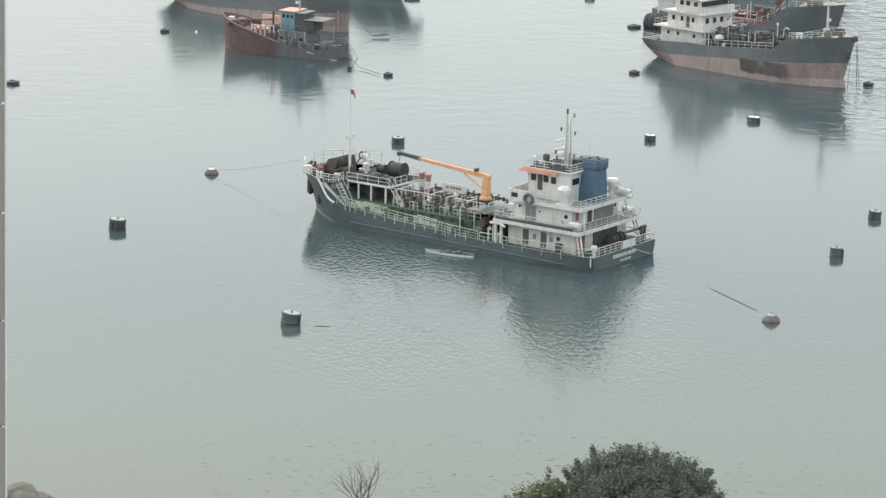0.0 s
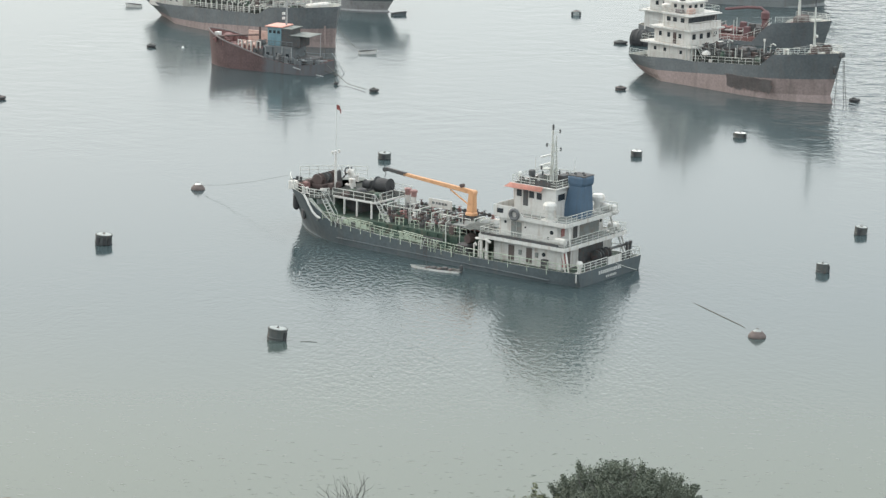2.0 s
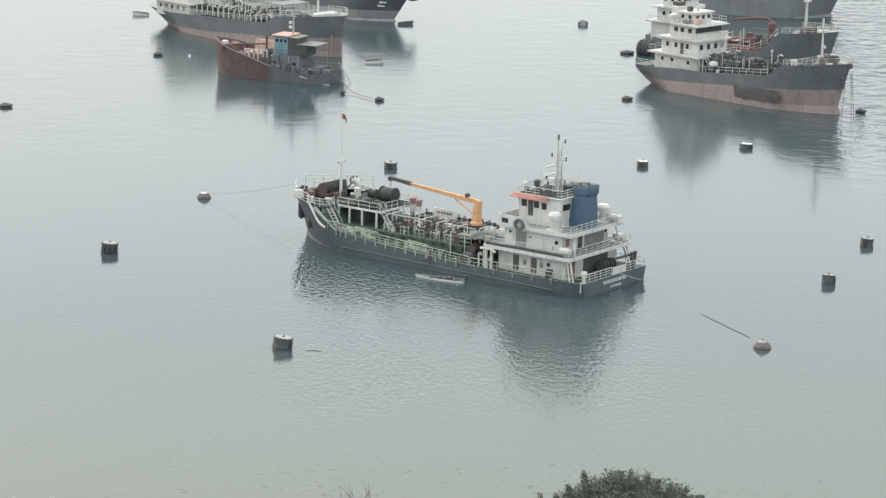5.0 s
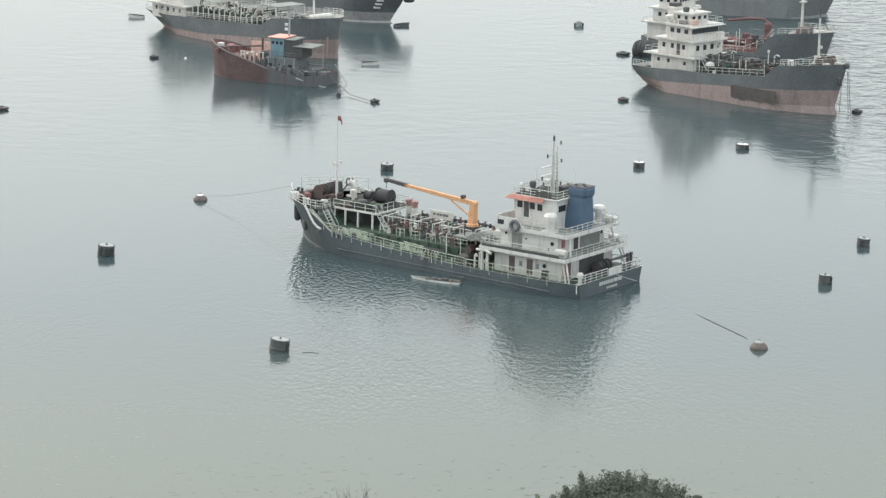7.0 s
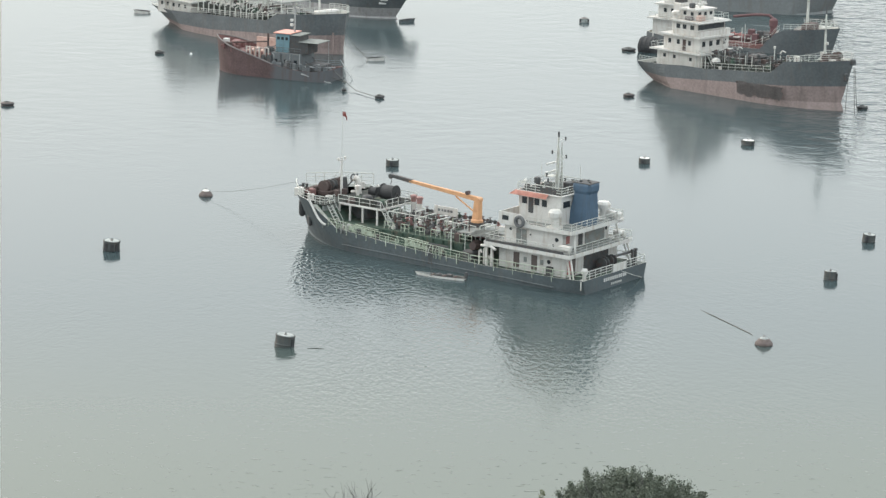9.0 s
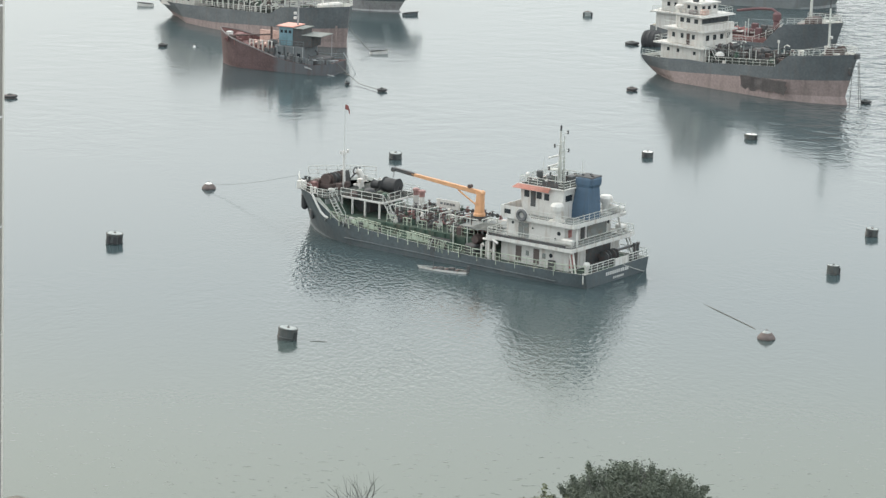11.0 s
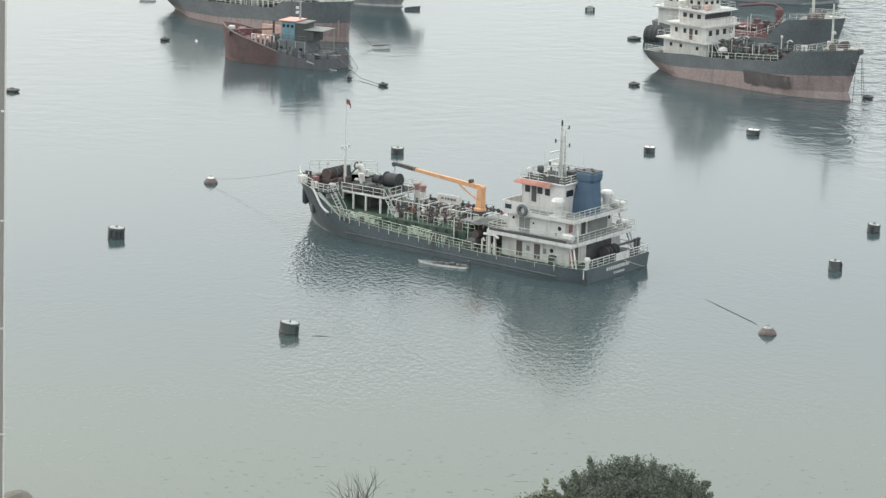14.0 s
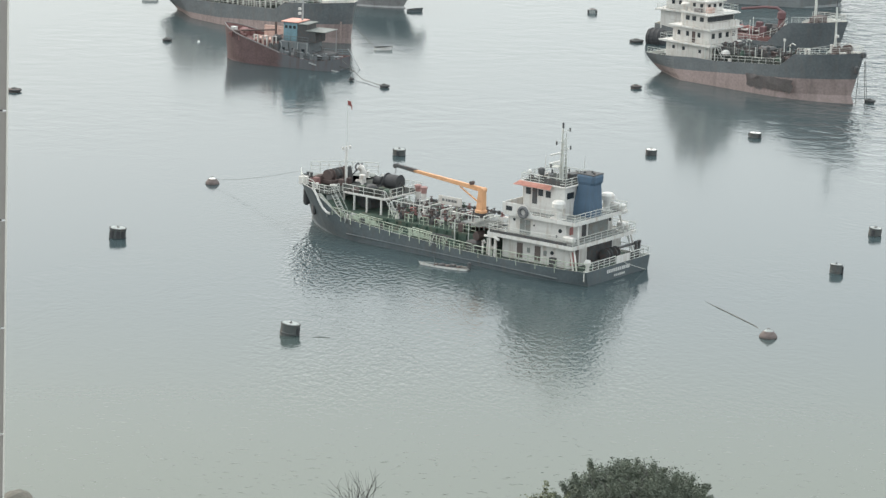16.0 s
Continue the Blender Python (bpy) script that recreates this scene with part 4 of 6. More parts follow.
    for a, b in zip(rings, rings[1:]):
        for i in range(8):
            fb.faces.new((a[i], a[(i + 1) % 8], b[(i + 1) % 8], b[i]))
    fb.faces.new(rings[-1])
    fu = part("funnel", fb, BLUE, ship, "dark blue funnel casing with a black rim")
    part("funnel_rim", boxed(3.35, 5.7, -1.1, 1.1, 12.76, 12.92, 0.03), DARK, fu)
    for x, y in ((3.9, 0.4), (4.6, -0.4), (5.2, 0.4)):
        part("exhaust_pipe", rod(bmesh.new(), (x, y, 12.6), (x - 0.12, y, 13.1), 0.18, 10), DARK, fu)
    part("funnel_housing", boxed(6.7, 7.9, -2.2, 3.0, 7.8, 9.3, 0.05), WHITE, ship)
    part("housing_vent", boxed(6.75, 7.7, 2.98, 3.04, 8.5, 9.0), DARK, ship)
    for x, y, z, r, h in ((5.9, 4.5, 7.8, 0.8, 2.2), (4.6, -4.0, 7.8, 0.85, 2.1), (2.8, -4.6, 7.8, 0.45, 0.9), (0.9, 5.3, 2.2, 0.4, 1.5), (3.2, -5.2, 5.2, 0.55, 1.1)):
        v = part("mushroom_vent", lathe(bmesh.new(), [(r * 0.6, z), (r * 0.6, z + h * 0.6), (r, z + h * 0.62), (r * 1.02, z + h * 0.86), (r * 0.75, z + h)], 18, (x, y, 0)), WHITE, ship, "white mushroom ventilator")
        part("vent_foot", lathe(bmesh.new(), [(r * 1.25, z), (r * 1.25, z + 0.12)], 18, (x, y, 0)), WHITE, v)
    for x, y, z in ((3.3, 5.9, 5.25), (3.4, -5.9, 5.25), (3.6, -4.2, 7.85)):
        lr = part("liferaft_canister", lathe(bmesh.new(), [(0.2, -0.75), (0.42, -0.68), (0.45, 0), (0.42, 0.68), (0.2, 0.75)], 14, (x, y, z + 0.6), "X"), WHITE, ship, "white liferaft canister")
        part("raft_cradle", boxed(x - 0.5, x + 0.5, y - 0.3, y + 0.3, z, z + 0.25), STEEL, lr)
    railing(ship, [(9.0, 5.55, 7.8), (2.8, 5.55, 7.8), (2.8, -5.55, 7.8), (9.0, -5.55, 7.8)], RAIL_WHITE, 1.0, 3, 1.15, 0.04)
    railing(ship, [(14.4, 6.7, 5.2), (2.2, 6.7, 5.2), (2.2, -6.7, 5.2), (14.4, -6.7, 5.2)], RAIL_WHITE, 1.0, 3, 1.25, 0.04)
    railing(ship, [(14.4, 6.7, 5.2), (14.4, 4.0, 5.2)], RAIL_WHITE, 1.0, 3, 1.0, 0.04)
    part("rail_cloth", boxed(3.0, 14.2, 6.77, 6.8, 5.31, 5.62), DARK, ship, "dark weather cloth along the rail")
    # doors, windows and streaked fittings
    for x in (10.6, 8.0):
        part("door", boxed(x - 0.42, x + 0.42, 5.47, 5.54, 2.4, 4.3), DOOR, h1)
    for x in (9.3, 6.9):
        part("wall_box", boxed(x - 0.2, x + 0.2, 5.48, 5.6, 3.3, 3.9), DECK_GREY, h1)
    porthole(h1, (5.9, 5.5, 3.8), 0.26)
    part("stern_door", boxed(3.35, 3.42, 3.6, 4.6, 2.3, 4.3), DOOR, h1)
    part("fire_locker", boxed(3.2, 3.4, 4.7, 5.3, 2.6, 4.2), RED, h1)
    part("side_locker", boxed(5.2, 6.0, 5.5, 6.0, 2.2, 3.3, 0.03), DARK, ship)
    for x in (9.9, 10.7):
        part("door", boxed(x - 0.36, x + 0.36, 4.97, 5.04, 5.3, 7.1), DECK_GREY, h2)
    porthole(h2, (5.2, 5.0, 6.5), 0.26)
    porthole(h2, (5.7, 5.0, 5.75), 0.16)
    porthole(h2, (11.9, 5.0, 6.9), 0.18)
    porthole(h2, (9.0, 5.0, 6.6), 0.12)
    part("red_box", boxed(4.28, 4.4, 3.6, 4.2, 6.0, 6.9), RED, h2)
    part("door", boxed(4.36, 4.43, 0.7, 1.6, 5.3, 7.2), DARK, h2)
    windows(h2, [(4.38, -1.2, 6.5), (4.38, -2.3, 6.5)], 0.5, 0.55, "X")
    porthole(h2, (4.4, -4.4, 6.6), 0.24, "X")
    part("aft_panel", boxed(4.3, 4.4, -3.9, 0.2, 5.3, 7.4), DECK_GREY, h2)
    part("machinery_opening", boxed(3.3, 3.42, -3.4, 1.8, 2.3, 4.7), DARK, h1)
    for s in (1, -1):       # raking stanchions at the after corners
        for x in (2.5, 3.0):
            part("raking_post", rod(bmesh.new(), (x - 0.9, s * 6.5, 2.3), (x, s * 6.0, 5.0), 0.12, 6), WHITE, ship)
        part("bridge_brace", rod(bmesh.new(), (2.6, s * 4.9, 5.2), (3.1, s * 4.4, 7.6), 0.13, 6), WHITE, ship)
        for x in (14.3, 13.5):
            part("deck_post", boxed(x - 0.14, x + 0.14, s * 6.5 - 0.14, s * 6.5 + 0.14, 2.3, 5.0), WHITE, ship)
    # fittings before the house: catwalk, davit, white pipes
    part("catwalk", boxed(14.7, 20.6, -1.6, 4.0, 5.0, 5.14, 0.02), DECK_GREY, ship)
    for x, y in ((20.4, 3.8), (20.4, -1.4), (17.2, 3.8)):
        part("catwalk_post", boxed(x - 0.07, x + 0.07, y - 0.07, y + 0.07, 2.3, 5.0), STEEL, ship)
    bm = bmesh.new()        # slack canvas over the passage before the house
    rows_ = [[bm.verts.new((14.7 + 0.42 * i, 1.6 + 1.1 * j, 5.75 - 0.03 * i - 0.1 * abs(j - 2) + 0.09 * math.sin(i * 1.7 + j))) for j in range(5)] for i in range(9)]
    for a, b in zip(rows_, rows_[1:]):
        for j in range(4):
            bm.faces.new((a[j], a[j + 1], b[j + 1], b[j]))
    bmesh.ops.solidify(bm, geom=bm.faces, thickness=0.03)
    aw = part("canvas_awning", bm, CANVAS, ship, "slack grey canvas awning before the deckhouse")
    for x, y in ((14.9, 5.9), (18.0, 5.9), (18.0, 1.7)):
        part("awning_post", rod(bmesh.new(), (x, y, 2.3 if y > 5 else 3.95), (x, y, 5.5), 0.05, 6), RAIL_WHITE, aw)
    part("davit_pipe", tube(bmesh.new(), [(20.6, 5.2, 2.4), (20.6, 5.2, 5.5), (20.0, 5.4, 5.9)], 0.09), RAIL_WHITE, ship)
    part("provision_pipe", tube(bmesh.new(), [(15.2, 6.4, 4.6), (13.5, 6.75, 4.75), (12.7, 6.9, 4.5)], 0.16, 8), WHITE, ship)
    for x, h in ((14.9, 1.9), (13.9, 1.3), (14.4, 0.9), (15.6, 1.5)):
        part("goose_neck", tube(bmesh.new(), [(x, 6.2, 2.3), (x, 6.2, 2.3 + h), (x - 0.3, 6.35, 2.5 + h), (x - 0.5, 6.4, 2.2 + h)], 0.12, 8), WHITE, ship)
    part("deck_machine", boxed(16.6, 18.2, 4.9, 6.2, 2.2, 3.5, 0.15), DARK, ship)
    part("pump", lathe(bmesh.new(), [(0.5, -0.7), (0.6, 0), (0.5, 0.7)], 14, (17.0, 5.0, 4.1), "Y"), BROWN, ship)
    # stern deck
    railing(ship, [(16.4, 6.95, 2.35), (3.0, 6.95, 2.45), (0.12, 6.6, 2.6)], RAIL_GREEN, 0.95, 2, 1.4, 0.045)
    railing(ship, [(16.4, -6.95, 2.35), (3.0, -6.95, 2.45), (0.12, -6.6, 2.6)], RAIL_WHITE, 0.95, 2, 1.4, 0.045)
    railing(ship, [(0.1, 6.6, 2.6), (0.1, 0.6, 2.6)], RAIL_WHITE, 0.95, 3, 1.1, 0.05)
    railing(ship, [(0.1, -2.6, 2.6), (0.1, -6.6, 2.6)], RAIL_WHITE, 0.95, 3, 1.1, 0.05)
    part("stern_plate", boxed(0.04, 0.12, -2.4, 0.4, 2.6, 3.5), WHITE, ship)
    sw = part("stern_winch", boxed(1.6, 3.0, -3.0, 0.6, 2.2, 2.6, 0.04), DARK, ship)
    for y in (-2.2, -0.6):
        part("winch_drum", lathe(bmesh.new(), [(0.75, -0.4), (0.75, -0.3), (0.45, -0.25), (0.45, 0.25), (0.75, 0.3), (0.75, 0.4)], 16, (2.2, y, 3.2), "Y"), DARK, sw)
    part("stern_beam", rod(bmesh.new(), (1.5, -2.0, 3.9), (1.2, -5.4, 4.0), 0.17, 8), DARK, ship)
    for y in (-4.9, -5.6):
        part("fairlead_post", lathe(bmesh.new(), [(0.18, 2.2), (0.18, 4.1), (0.24, 4.15), (0.24, 4.4)], 10, (0.8, y, 0)), DARK, ship)
    for y in (3.4, -3.8):
        bm = bmesh.new()
        for d in (-0.35, 0.35):
            lathe(bm, [(0.18, 2.2), (0.18, 3.0), (0.25, 3.05), (0.25, 3.2)], 10, (0.9, y + d, 0))
        part("bollard", bm, DARK, ship)
    part("stern_mooring_line", tube(bmesh.new(), [(0, -1.2, 2.5), (-0.25, -3.6, 1.6), (-0.1, -5.8, 0.9), (0.2, -6.4, 0.3)], 0.04), RAIL_WHITE, ship)
    for x in np.arange(4.5, 16, 2.8):   # drain pipes and short braces outside the deck edge
        part("deck_brace", tube(bmesh.new(), [(x, 7.05, 2.9), (x - 0.2, 7.25, 2.4), (x - 0.25, 7.3, 1.95)], 0.035), RAIL_GREEN, ship)
    part("scupper_pipe", rod(bmesh.new(), (0.3, 6.9, 2.5), (0.2, 7.05, 1.5), 0.07, 8), RAIL_WHITE, ship)
    for ob in ship.children:        # her true length
        ob.matrix_basis = Matrix.Scale(1.0113, 4) @ ob.matrix_basis
    return ship


def tender(at):
    """A low white open boat with dark seats and an outboard."""
    boat = thing("tender_boat", "long white open workboat lying alongside the tanker", "boat", at)
    hull(boat, 6.6, 1.4, curve([(0, 0.24), (0.6, 0.24), (1, 0.36)]), rake=0.6, transom=0.7, bow_from=0.5, bow_full=1.7, upper=WHITE,
         deck=curve([(0, 0.06), (1, 0.14)]), deck_mat=DARK, bulwark=0.08, rim=DECK_GREY, flare=0.1)
    for x in (1.2, 2.6, 4.1):
        part("thwart", boxed(x, x + 0.3, -0.58, 0.58, 0.2, 0.26), BROWN, boat)
    part("outboard", boxed(-0.3, 0.1, -0.18, 0.18, 0.2, 0.95, 0.06), DARK, boat)
    part("engine_box", boxed(1.7, 2.4, -0.3, 0.3, 0.1, 0.5, 0.05), DARK, boat)
    part("boat_pole", rod(bmesh.new(), (4.4, 0.1, 0.15), (4.5, 0.1, 1.2), 0.04, 6), DARK, boat)
    part("net_heap", lathe(bmesh.new(), [(0.42, 0.1), (0.45, 0.28), (0.32, 0.42), (0.1, 0.48)], 9, (3.5, 0, 0)), DARK, boat)
    return boat


# ---- the ships behind ----
def house(ship, name, x0, x1, w, z0, z1, mat, edge=None, over=0.6):
    """A deckhouse tier with the deck slab over it."""
    h = part(name, boxed(x0, x1, -w, w, z0, z1, 0.04), mat, ship)
    part("deck_slab", boxed(x0 - over, x1 + over, -w - over, w + over, z1, z1 + 0.16, 0.03), edge or mat, ship)
    part("slab_edge", boxed(x0 - over - 0.05, x1 + over + 0.05, -w - over - 0.06, -w - over, z1 - 0.1, z1 + 0.2), WHITE, ship)
    part("slab_edge", boxed(x1 + over + 0.003, x1 + over + 0.06, -w - over + 0.003, w + over, z1 - 0.1, z1 + 0.2), WHITE, ship)
    return h


def deck_clutter(ship, x0, x1, w, z, seed, mats, count=26, pipes=5, frame_mat=None):
    rnd = random.Random(seed)
    for i in range(pipes):
        y = -w * 0.8 + 1.6 * w * i / max(1, pipes - 1)
        part("cargo_pipe", rod(bmesh.new(), (x0, y, z + 0.55), (x1, y, z + 0.55), rnd.uniform(0.1, 0.2), 8), rnd.choice(mats), ship)
    for i in range(count):
        x, y, h = rnd.uniform(x0, x1), rnd.uniform(-w, w), rnd.uniform(0.5, 1.5)
        k = i % 4
        m = rnd.choice(mats)
        if k == 0:
            part("tank_hatch", lathe(bmesh.new(), [(0.45, z), (0.45, z + h * 0.6), (0.25, z + h * 0.7), (0.25, z + h)], 10, (x, y, 0)), m, ship)
        elif k == 1:
            part("pipe_support", tube(bmesh.new(), [(x, -w, z), (x, -w, z + 1.5), (x, w, z + 1.5), (x, w, z)], 0.08, 6), frame_mat or RAIL_WHITE, ship)
        elif k == 2:
            part("valve", lathe(bmesh.new(), [(0.2, z), (0.28, z + h * 0.5), (0.08, z + h * 0.6), (0.08, z + h), (0.3, z + h + 0.05)], 10, (x, y, 0)), m, ship)
        else:
            part("manifold_pipe", tube(bmesh.new(), [(x, -w, z + 0.8), (x, w, z + 0.8)], 0.13, 8), m, ship)


def side_rails(ship, at_hull, top, us, mat, s_list=(1, -1), bars=3, r=0.045):
    for s in s_list:
        pts = []
        for u in us:
            x, y, z = at_hull(u, top(u), s, 0.1)
            pts.append((x, y, top(u)))
        railing(ship, pts, mat, 1.0, bars, 1.5, r)


def coastal_tanker(at):
    """Cream bridge aft, black topsides over a high pink bottom."""
    ship = thing("coastal_tanker", "black and pink coastal tanker with tall cream bridge aft", "ship", at)
    top = curve([(0, 3.3), (0.12, 3.7), (0.3, 4.3), (0.34, 4.1), (0.72, 5.5), (0.76, 7.6), (1, 8.7)])
    deck = curve([(0, 2.7), (0.12, 3.0), (0.3, 3.5), (0.36, 3.8), (0.73, 5.3), (0.77, 7.0), (1, 7.9)])
    boot = curve([(0, 1.5), (0.25, 1.9), (0.6, 3.0), (1, 4.2)])
    a = hull(ship, 42.0, 10.4, top, stern_x=-2.6, rake=0.3, transom=0.6, bow_from=0.76, bow_full=2.2, boot=boot, upper=HULL_HAZED, lower=HULL_PINK, deck=deck, deck_mat=DECK_DARK, rim=RAIL_WHITE, flare=0.16, counter=2.4, counter_z=2.9, counter_bend=1.5, stern_from=0.2)
    part("stem_bar", boxed(39.7, 40.0, -0.1, 0.1, 0, 1.0), HULL_PINK, ship)
    # bridge block
    block = Matrix.Translation((1.8, 0, 0))
    before = set(ship.children)
    h1 = house(ship, "poop_house", 1.5, 11.0, 4.2, 2.8, 6.4, CREAM, over=0.9)
    h2 = house(ship, "second_tier", 2.6, 10.6, 3.9, 6.56, 9.1, CREAM, over=0.6)
    h3 = house(ship, "bridge_tier", 4.4, 9.8, 3.7, 9.26, 11.6, CREAM, over=0.5)
    part("bridge_front_band", boxed(9.8, 10.6, -4.3, 4.3, 9.26, 10.2), CREAM, ship)
    windows(h1, [(3.2, -4.22, 5.4), (5.4, -4.22, 5.4), (9.0, -4.22, 5.3)], 0.55, 0.6, "Y")
    windows(h2, [(4.0, -3.92, 8.0), (5.9, -3.92, 8.0), (8.4, -3.92, 8.0)], 0.6, 0.8, "Y")
    windows(h2, [(10.62, y, 8.0) for y in (-2.8, -0.9, 1.0, 2.8)], 0.8, 0.9, "X")
    windows(h3, [(5.6, -3.72, 10.7), (7.0, -3.72, 10.7), (8.7, -3.72, 10.7)], 0.8, 0.75, "Y")
    windows(h3, [(9.82, y, 10.75) for y in (-3.0, -2.0, -1.0, 0, 1.0, 2.0, 3.0)], 0.94, 0.85, "X")
    part("bridge_visor", boxed(9.9, 10.75, -4.4, 4.4, 11.45, 11.6, 0.03), WHITE, ship)
    part("door", boxed(6.9, 7.6, -3.96, -3.88, 6.6, 8.5), BROWN, h2)
    railing(ship, [(3.9, -4.1, 11.76), (10.2, -4.1, 11.76), (10.2, 4.1, 11.76), (3.9, 4.1, 11.76)], RAIL_WHITE, 1.0, 2, 1.4, 0.03)
    railing(ship, [(10.5, -4.6, 9.26), (2.2, -4.4, 9.26)], RAIL_WHITE, 1.0, 2, 1.6, 0.03)
    railing(ship, [(11.8, -5.0, 6.56), (0.8, -5.0, 6.56), (0.8, 5.0, 6.56)], RAIL_WHITE, 1.0, 2, 1.6, 0.03)
    railing(ship, [(12.0, -5.0, 6.56), (12.0, 5.0, 6.56)], RAIL_WHITE, 1.0, 2, 1.6, 0.03)
    ladder(ship, (13.6, -3.0, 4.2), (11.9, -3.0, 6.5), 0.9, RAIL_WHITE, 8)
    ladder(ship, (12.0, 1.8, 6.6), (10.7, 1.8, 9.2), 0.9, CREAM, 8)
    fu = part("funnel", boxed(1.9, 4.1, -1.2, 1.2, 9.2, 14.2, 0.2, top=(0.2, 0.3, 0.15)), CREAM, ship)
    part("funnel_top", boxed(2.2, 3.7, -0.9, 0.9, 14.1, 14.8, 0.1), DARK, fu)
    part("mushroom_vent", lathe(bmesh.new(), [(0.45, 11.7), (0.45, 12.4), (0.8, 12.45), (0.8, 12.9), (0.5, 13.1)], 14, (4.3, -2.9, 0)), CREAM, ship)
    h4 = house(ship, "chart_room", 5.0, 8.4, 2.3, 11.76, 13.5, CREAM, over=0.35)
    windows(h4, [(5.8, -2.32, 12.8), (7.4, -2.32, 12.8)], 0.6, 0.6, "Y")
    windows(h4, [(8.42, y, 12.8) for y in (-1.5, 0, 1.5)], 0.7, 0.6, "X")
    part("roof_gear", boxed(8.7, 9.6, -2.9, -1.3, 11.76, 12.7, 0.15), PEACH, ship)
    part("roof_gear", boxed(6.2, 7.0, -1.9, -0.9, 13.66, 14.5, 0.15), DARK, ship)
    part("roof_locker", boxed(6.6, 8.0, -3.4, -2.5, 11.76, 12.4, 0.1), PATCH, ship)
    rm = part("radar_mast", rod(bmesh.new(), (7.2, 0, 11.7), (7.2, 0, 18.5), 0.16, 8, 0.08), RAIL_WHITE, ship)
    for z, w in ((14.0, 1.2), (15.6, 1.5), (17.2, 0.8)):
        part("yard", rod(bmesh.new(), (7.2, -w, z), (7.2, w, z), 0.06, 6), RAIL_WHITE, rm)
    part("radar_scanner", boxed(7.5, 7.8, -1.2, 1.2, 14.2, 14.5, 0.05), WHITE, rm)
    for ob in set(ship.children) - before:
        ob.matrix_basis = block @ ob.matrix_basis
    # deck
    part("trunk_deck", boxed(12.6, 29.5, -3.4, 3.4, 3.8, 5.6, 0.1, top=(0.4, 0.2, 0.2)), DECK_DARK, ship)
    deck_clutter(ship, 13.5, 29, 3.0, 5.5, 8, (DECK_DARK, CREAM, BROWN, DARK, DARK, BROWN), 40, 5, DARK)
    rnd = random.Random(41)
    for i in range(26):
        x, y, r = rnd.uniform(12.8, 31.5), rnd.uniform(-4.6, 4.2), rnd.uniform(0.25, 0.6)
        z = 5.6 if abs(y) < 3.2 else 4.3
        part("deck_gear", boxed(x - r, x + r, y - r * 0.7, y + r * 0.7, z, z + r * rnd.uniform(0.8, 2.0), 0.06), rnd.choice((DARK, BROWN, DECK_GREEN, CREAM, DARK)), ship)
    for x in (12.4, 13.6, 14.4):
        part("white_post", rod(bmesh.new(), (x, -4.6, 4.0), (x, -4.6, rnd.uniform(6.0, 7.4)), 0.1, 6), RAIL_WHITE, ship)
    for i in range(34):     # taller pumps, pipe bends and stanchions crowd the trunk
        x, y = rnd.uniform(13.0, 31.8), rnd.uniform(-3.1, 3.0)
        h = rnd.uniform(0.9, 2.3)
        if i % 3 == 0:
            part("pipe_bend", tube(bmesh.new(), [(x, y, 5.5), (x, y, 5.5 + h), (x + 0.5, y, 5.8 + h), (x + 1.1, y, 5.6 + h)], 0.12, 6), rnd.choice((RAIL_WHITE, DARK, DARK, BROWN)), ship)
        elif i % 3 == 1:
            part("deck_pump", lathe(bmesh.new(), [(0.5, 5.5), (0.5, 5.5 + h * 0.5), (0.3, 5.5 + h * 0.6), (0.36, 5.5 + h * 0.9), (0.1, 5.5 + h)], 10, (x, y, 0)), rnd.choice((DARK, BROWN, DARK, DECK_GREEN)), ship)
        else:
            part("stanchion", rod(bmesh.new(), (x, -3.1, 5.4), (x, -3.1, 5.9 + h), 0.08, 6), RAIL_WHITE if i % 2 else DECK_GREY, ship)
    railing(ship, [(13.0, -3.2, 5.6), (21.0, -3.2, 5.6)], DECK_GREY, 1.0, 2, 1.3, 0.04)
    railing(ship, [(31.9, -4.2, 7.3), (31.9, 4.2, 7.3)], RAIL_WHITE, 1.0, 2, 1.4, 0.03)
    part("tarpaulin", lathe(bmesh.new(), [(0.9, 5.5), (0.75, 5.9), (0.25, 6.15)], 7, (15.8, -3.4, 0)), WHITE, ship, "white tarpaulin over deck gear")
    part("deck_winch", boxed(21, 23.2, -1.6, 1.4, 5.6, 7.2, 0.3), DARK, ship)
    for x, h in ((25.5, 8.7), ):
        dm = part("derrick_post", rod(bmesh.new(), (x, 0, 5.6), (x, 0, h), 0.09, 8), RAIL_WHITE, ship)
        part("post_lamp", lathe(bmesh.new(), [(0.2, h - 0.1), (0.2, h + 0.3)], 8, (x, 0, 0)), CREAM, dm)
    fm = part("foremast", rod(bmesh.new(), (36.0, 0, 7.2), (35.9, 0, 15.6), 0.26, 10, 0.14), RAIL_WHITE, ship)
    part("mast_table", boxed(35.4, 36.4, -0.9, 0.9, 13.3, 13.5), RAIL_WHITE, fm)
    railing(fm, [(35.4, -0.9, 13.5), (36.4, -0.9, 13.5), (36.4, 0.9, 13.5)], RAIL_WHITE, 0.7, 2, 0.9, 0.05)
    part("mast_top", rod(bmesh.new(), (35.9, 0, 15.5), (35.9, 0, 17.2), 0.08, 6), DARK, fm)
    part("mast_lamp", lathe(bmesh.new(), [(0.3, 10.6), (0.3, 11.0)], 8, (36.3, 0, 0)), WHITE, fm)
    wd = part("windlass", boxed(36.6, 38.4, -2.2, 2.2, 7.4, 8.2, 0.1), BROWN, ship)
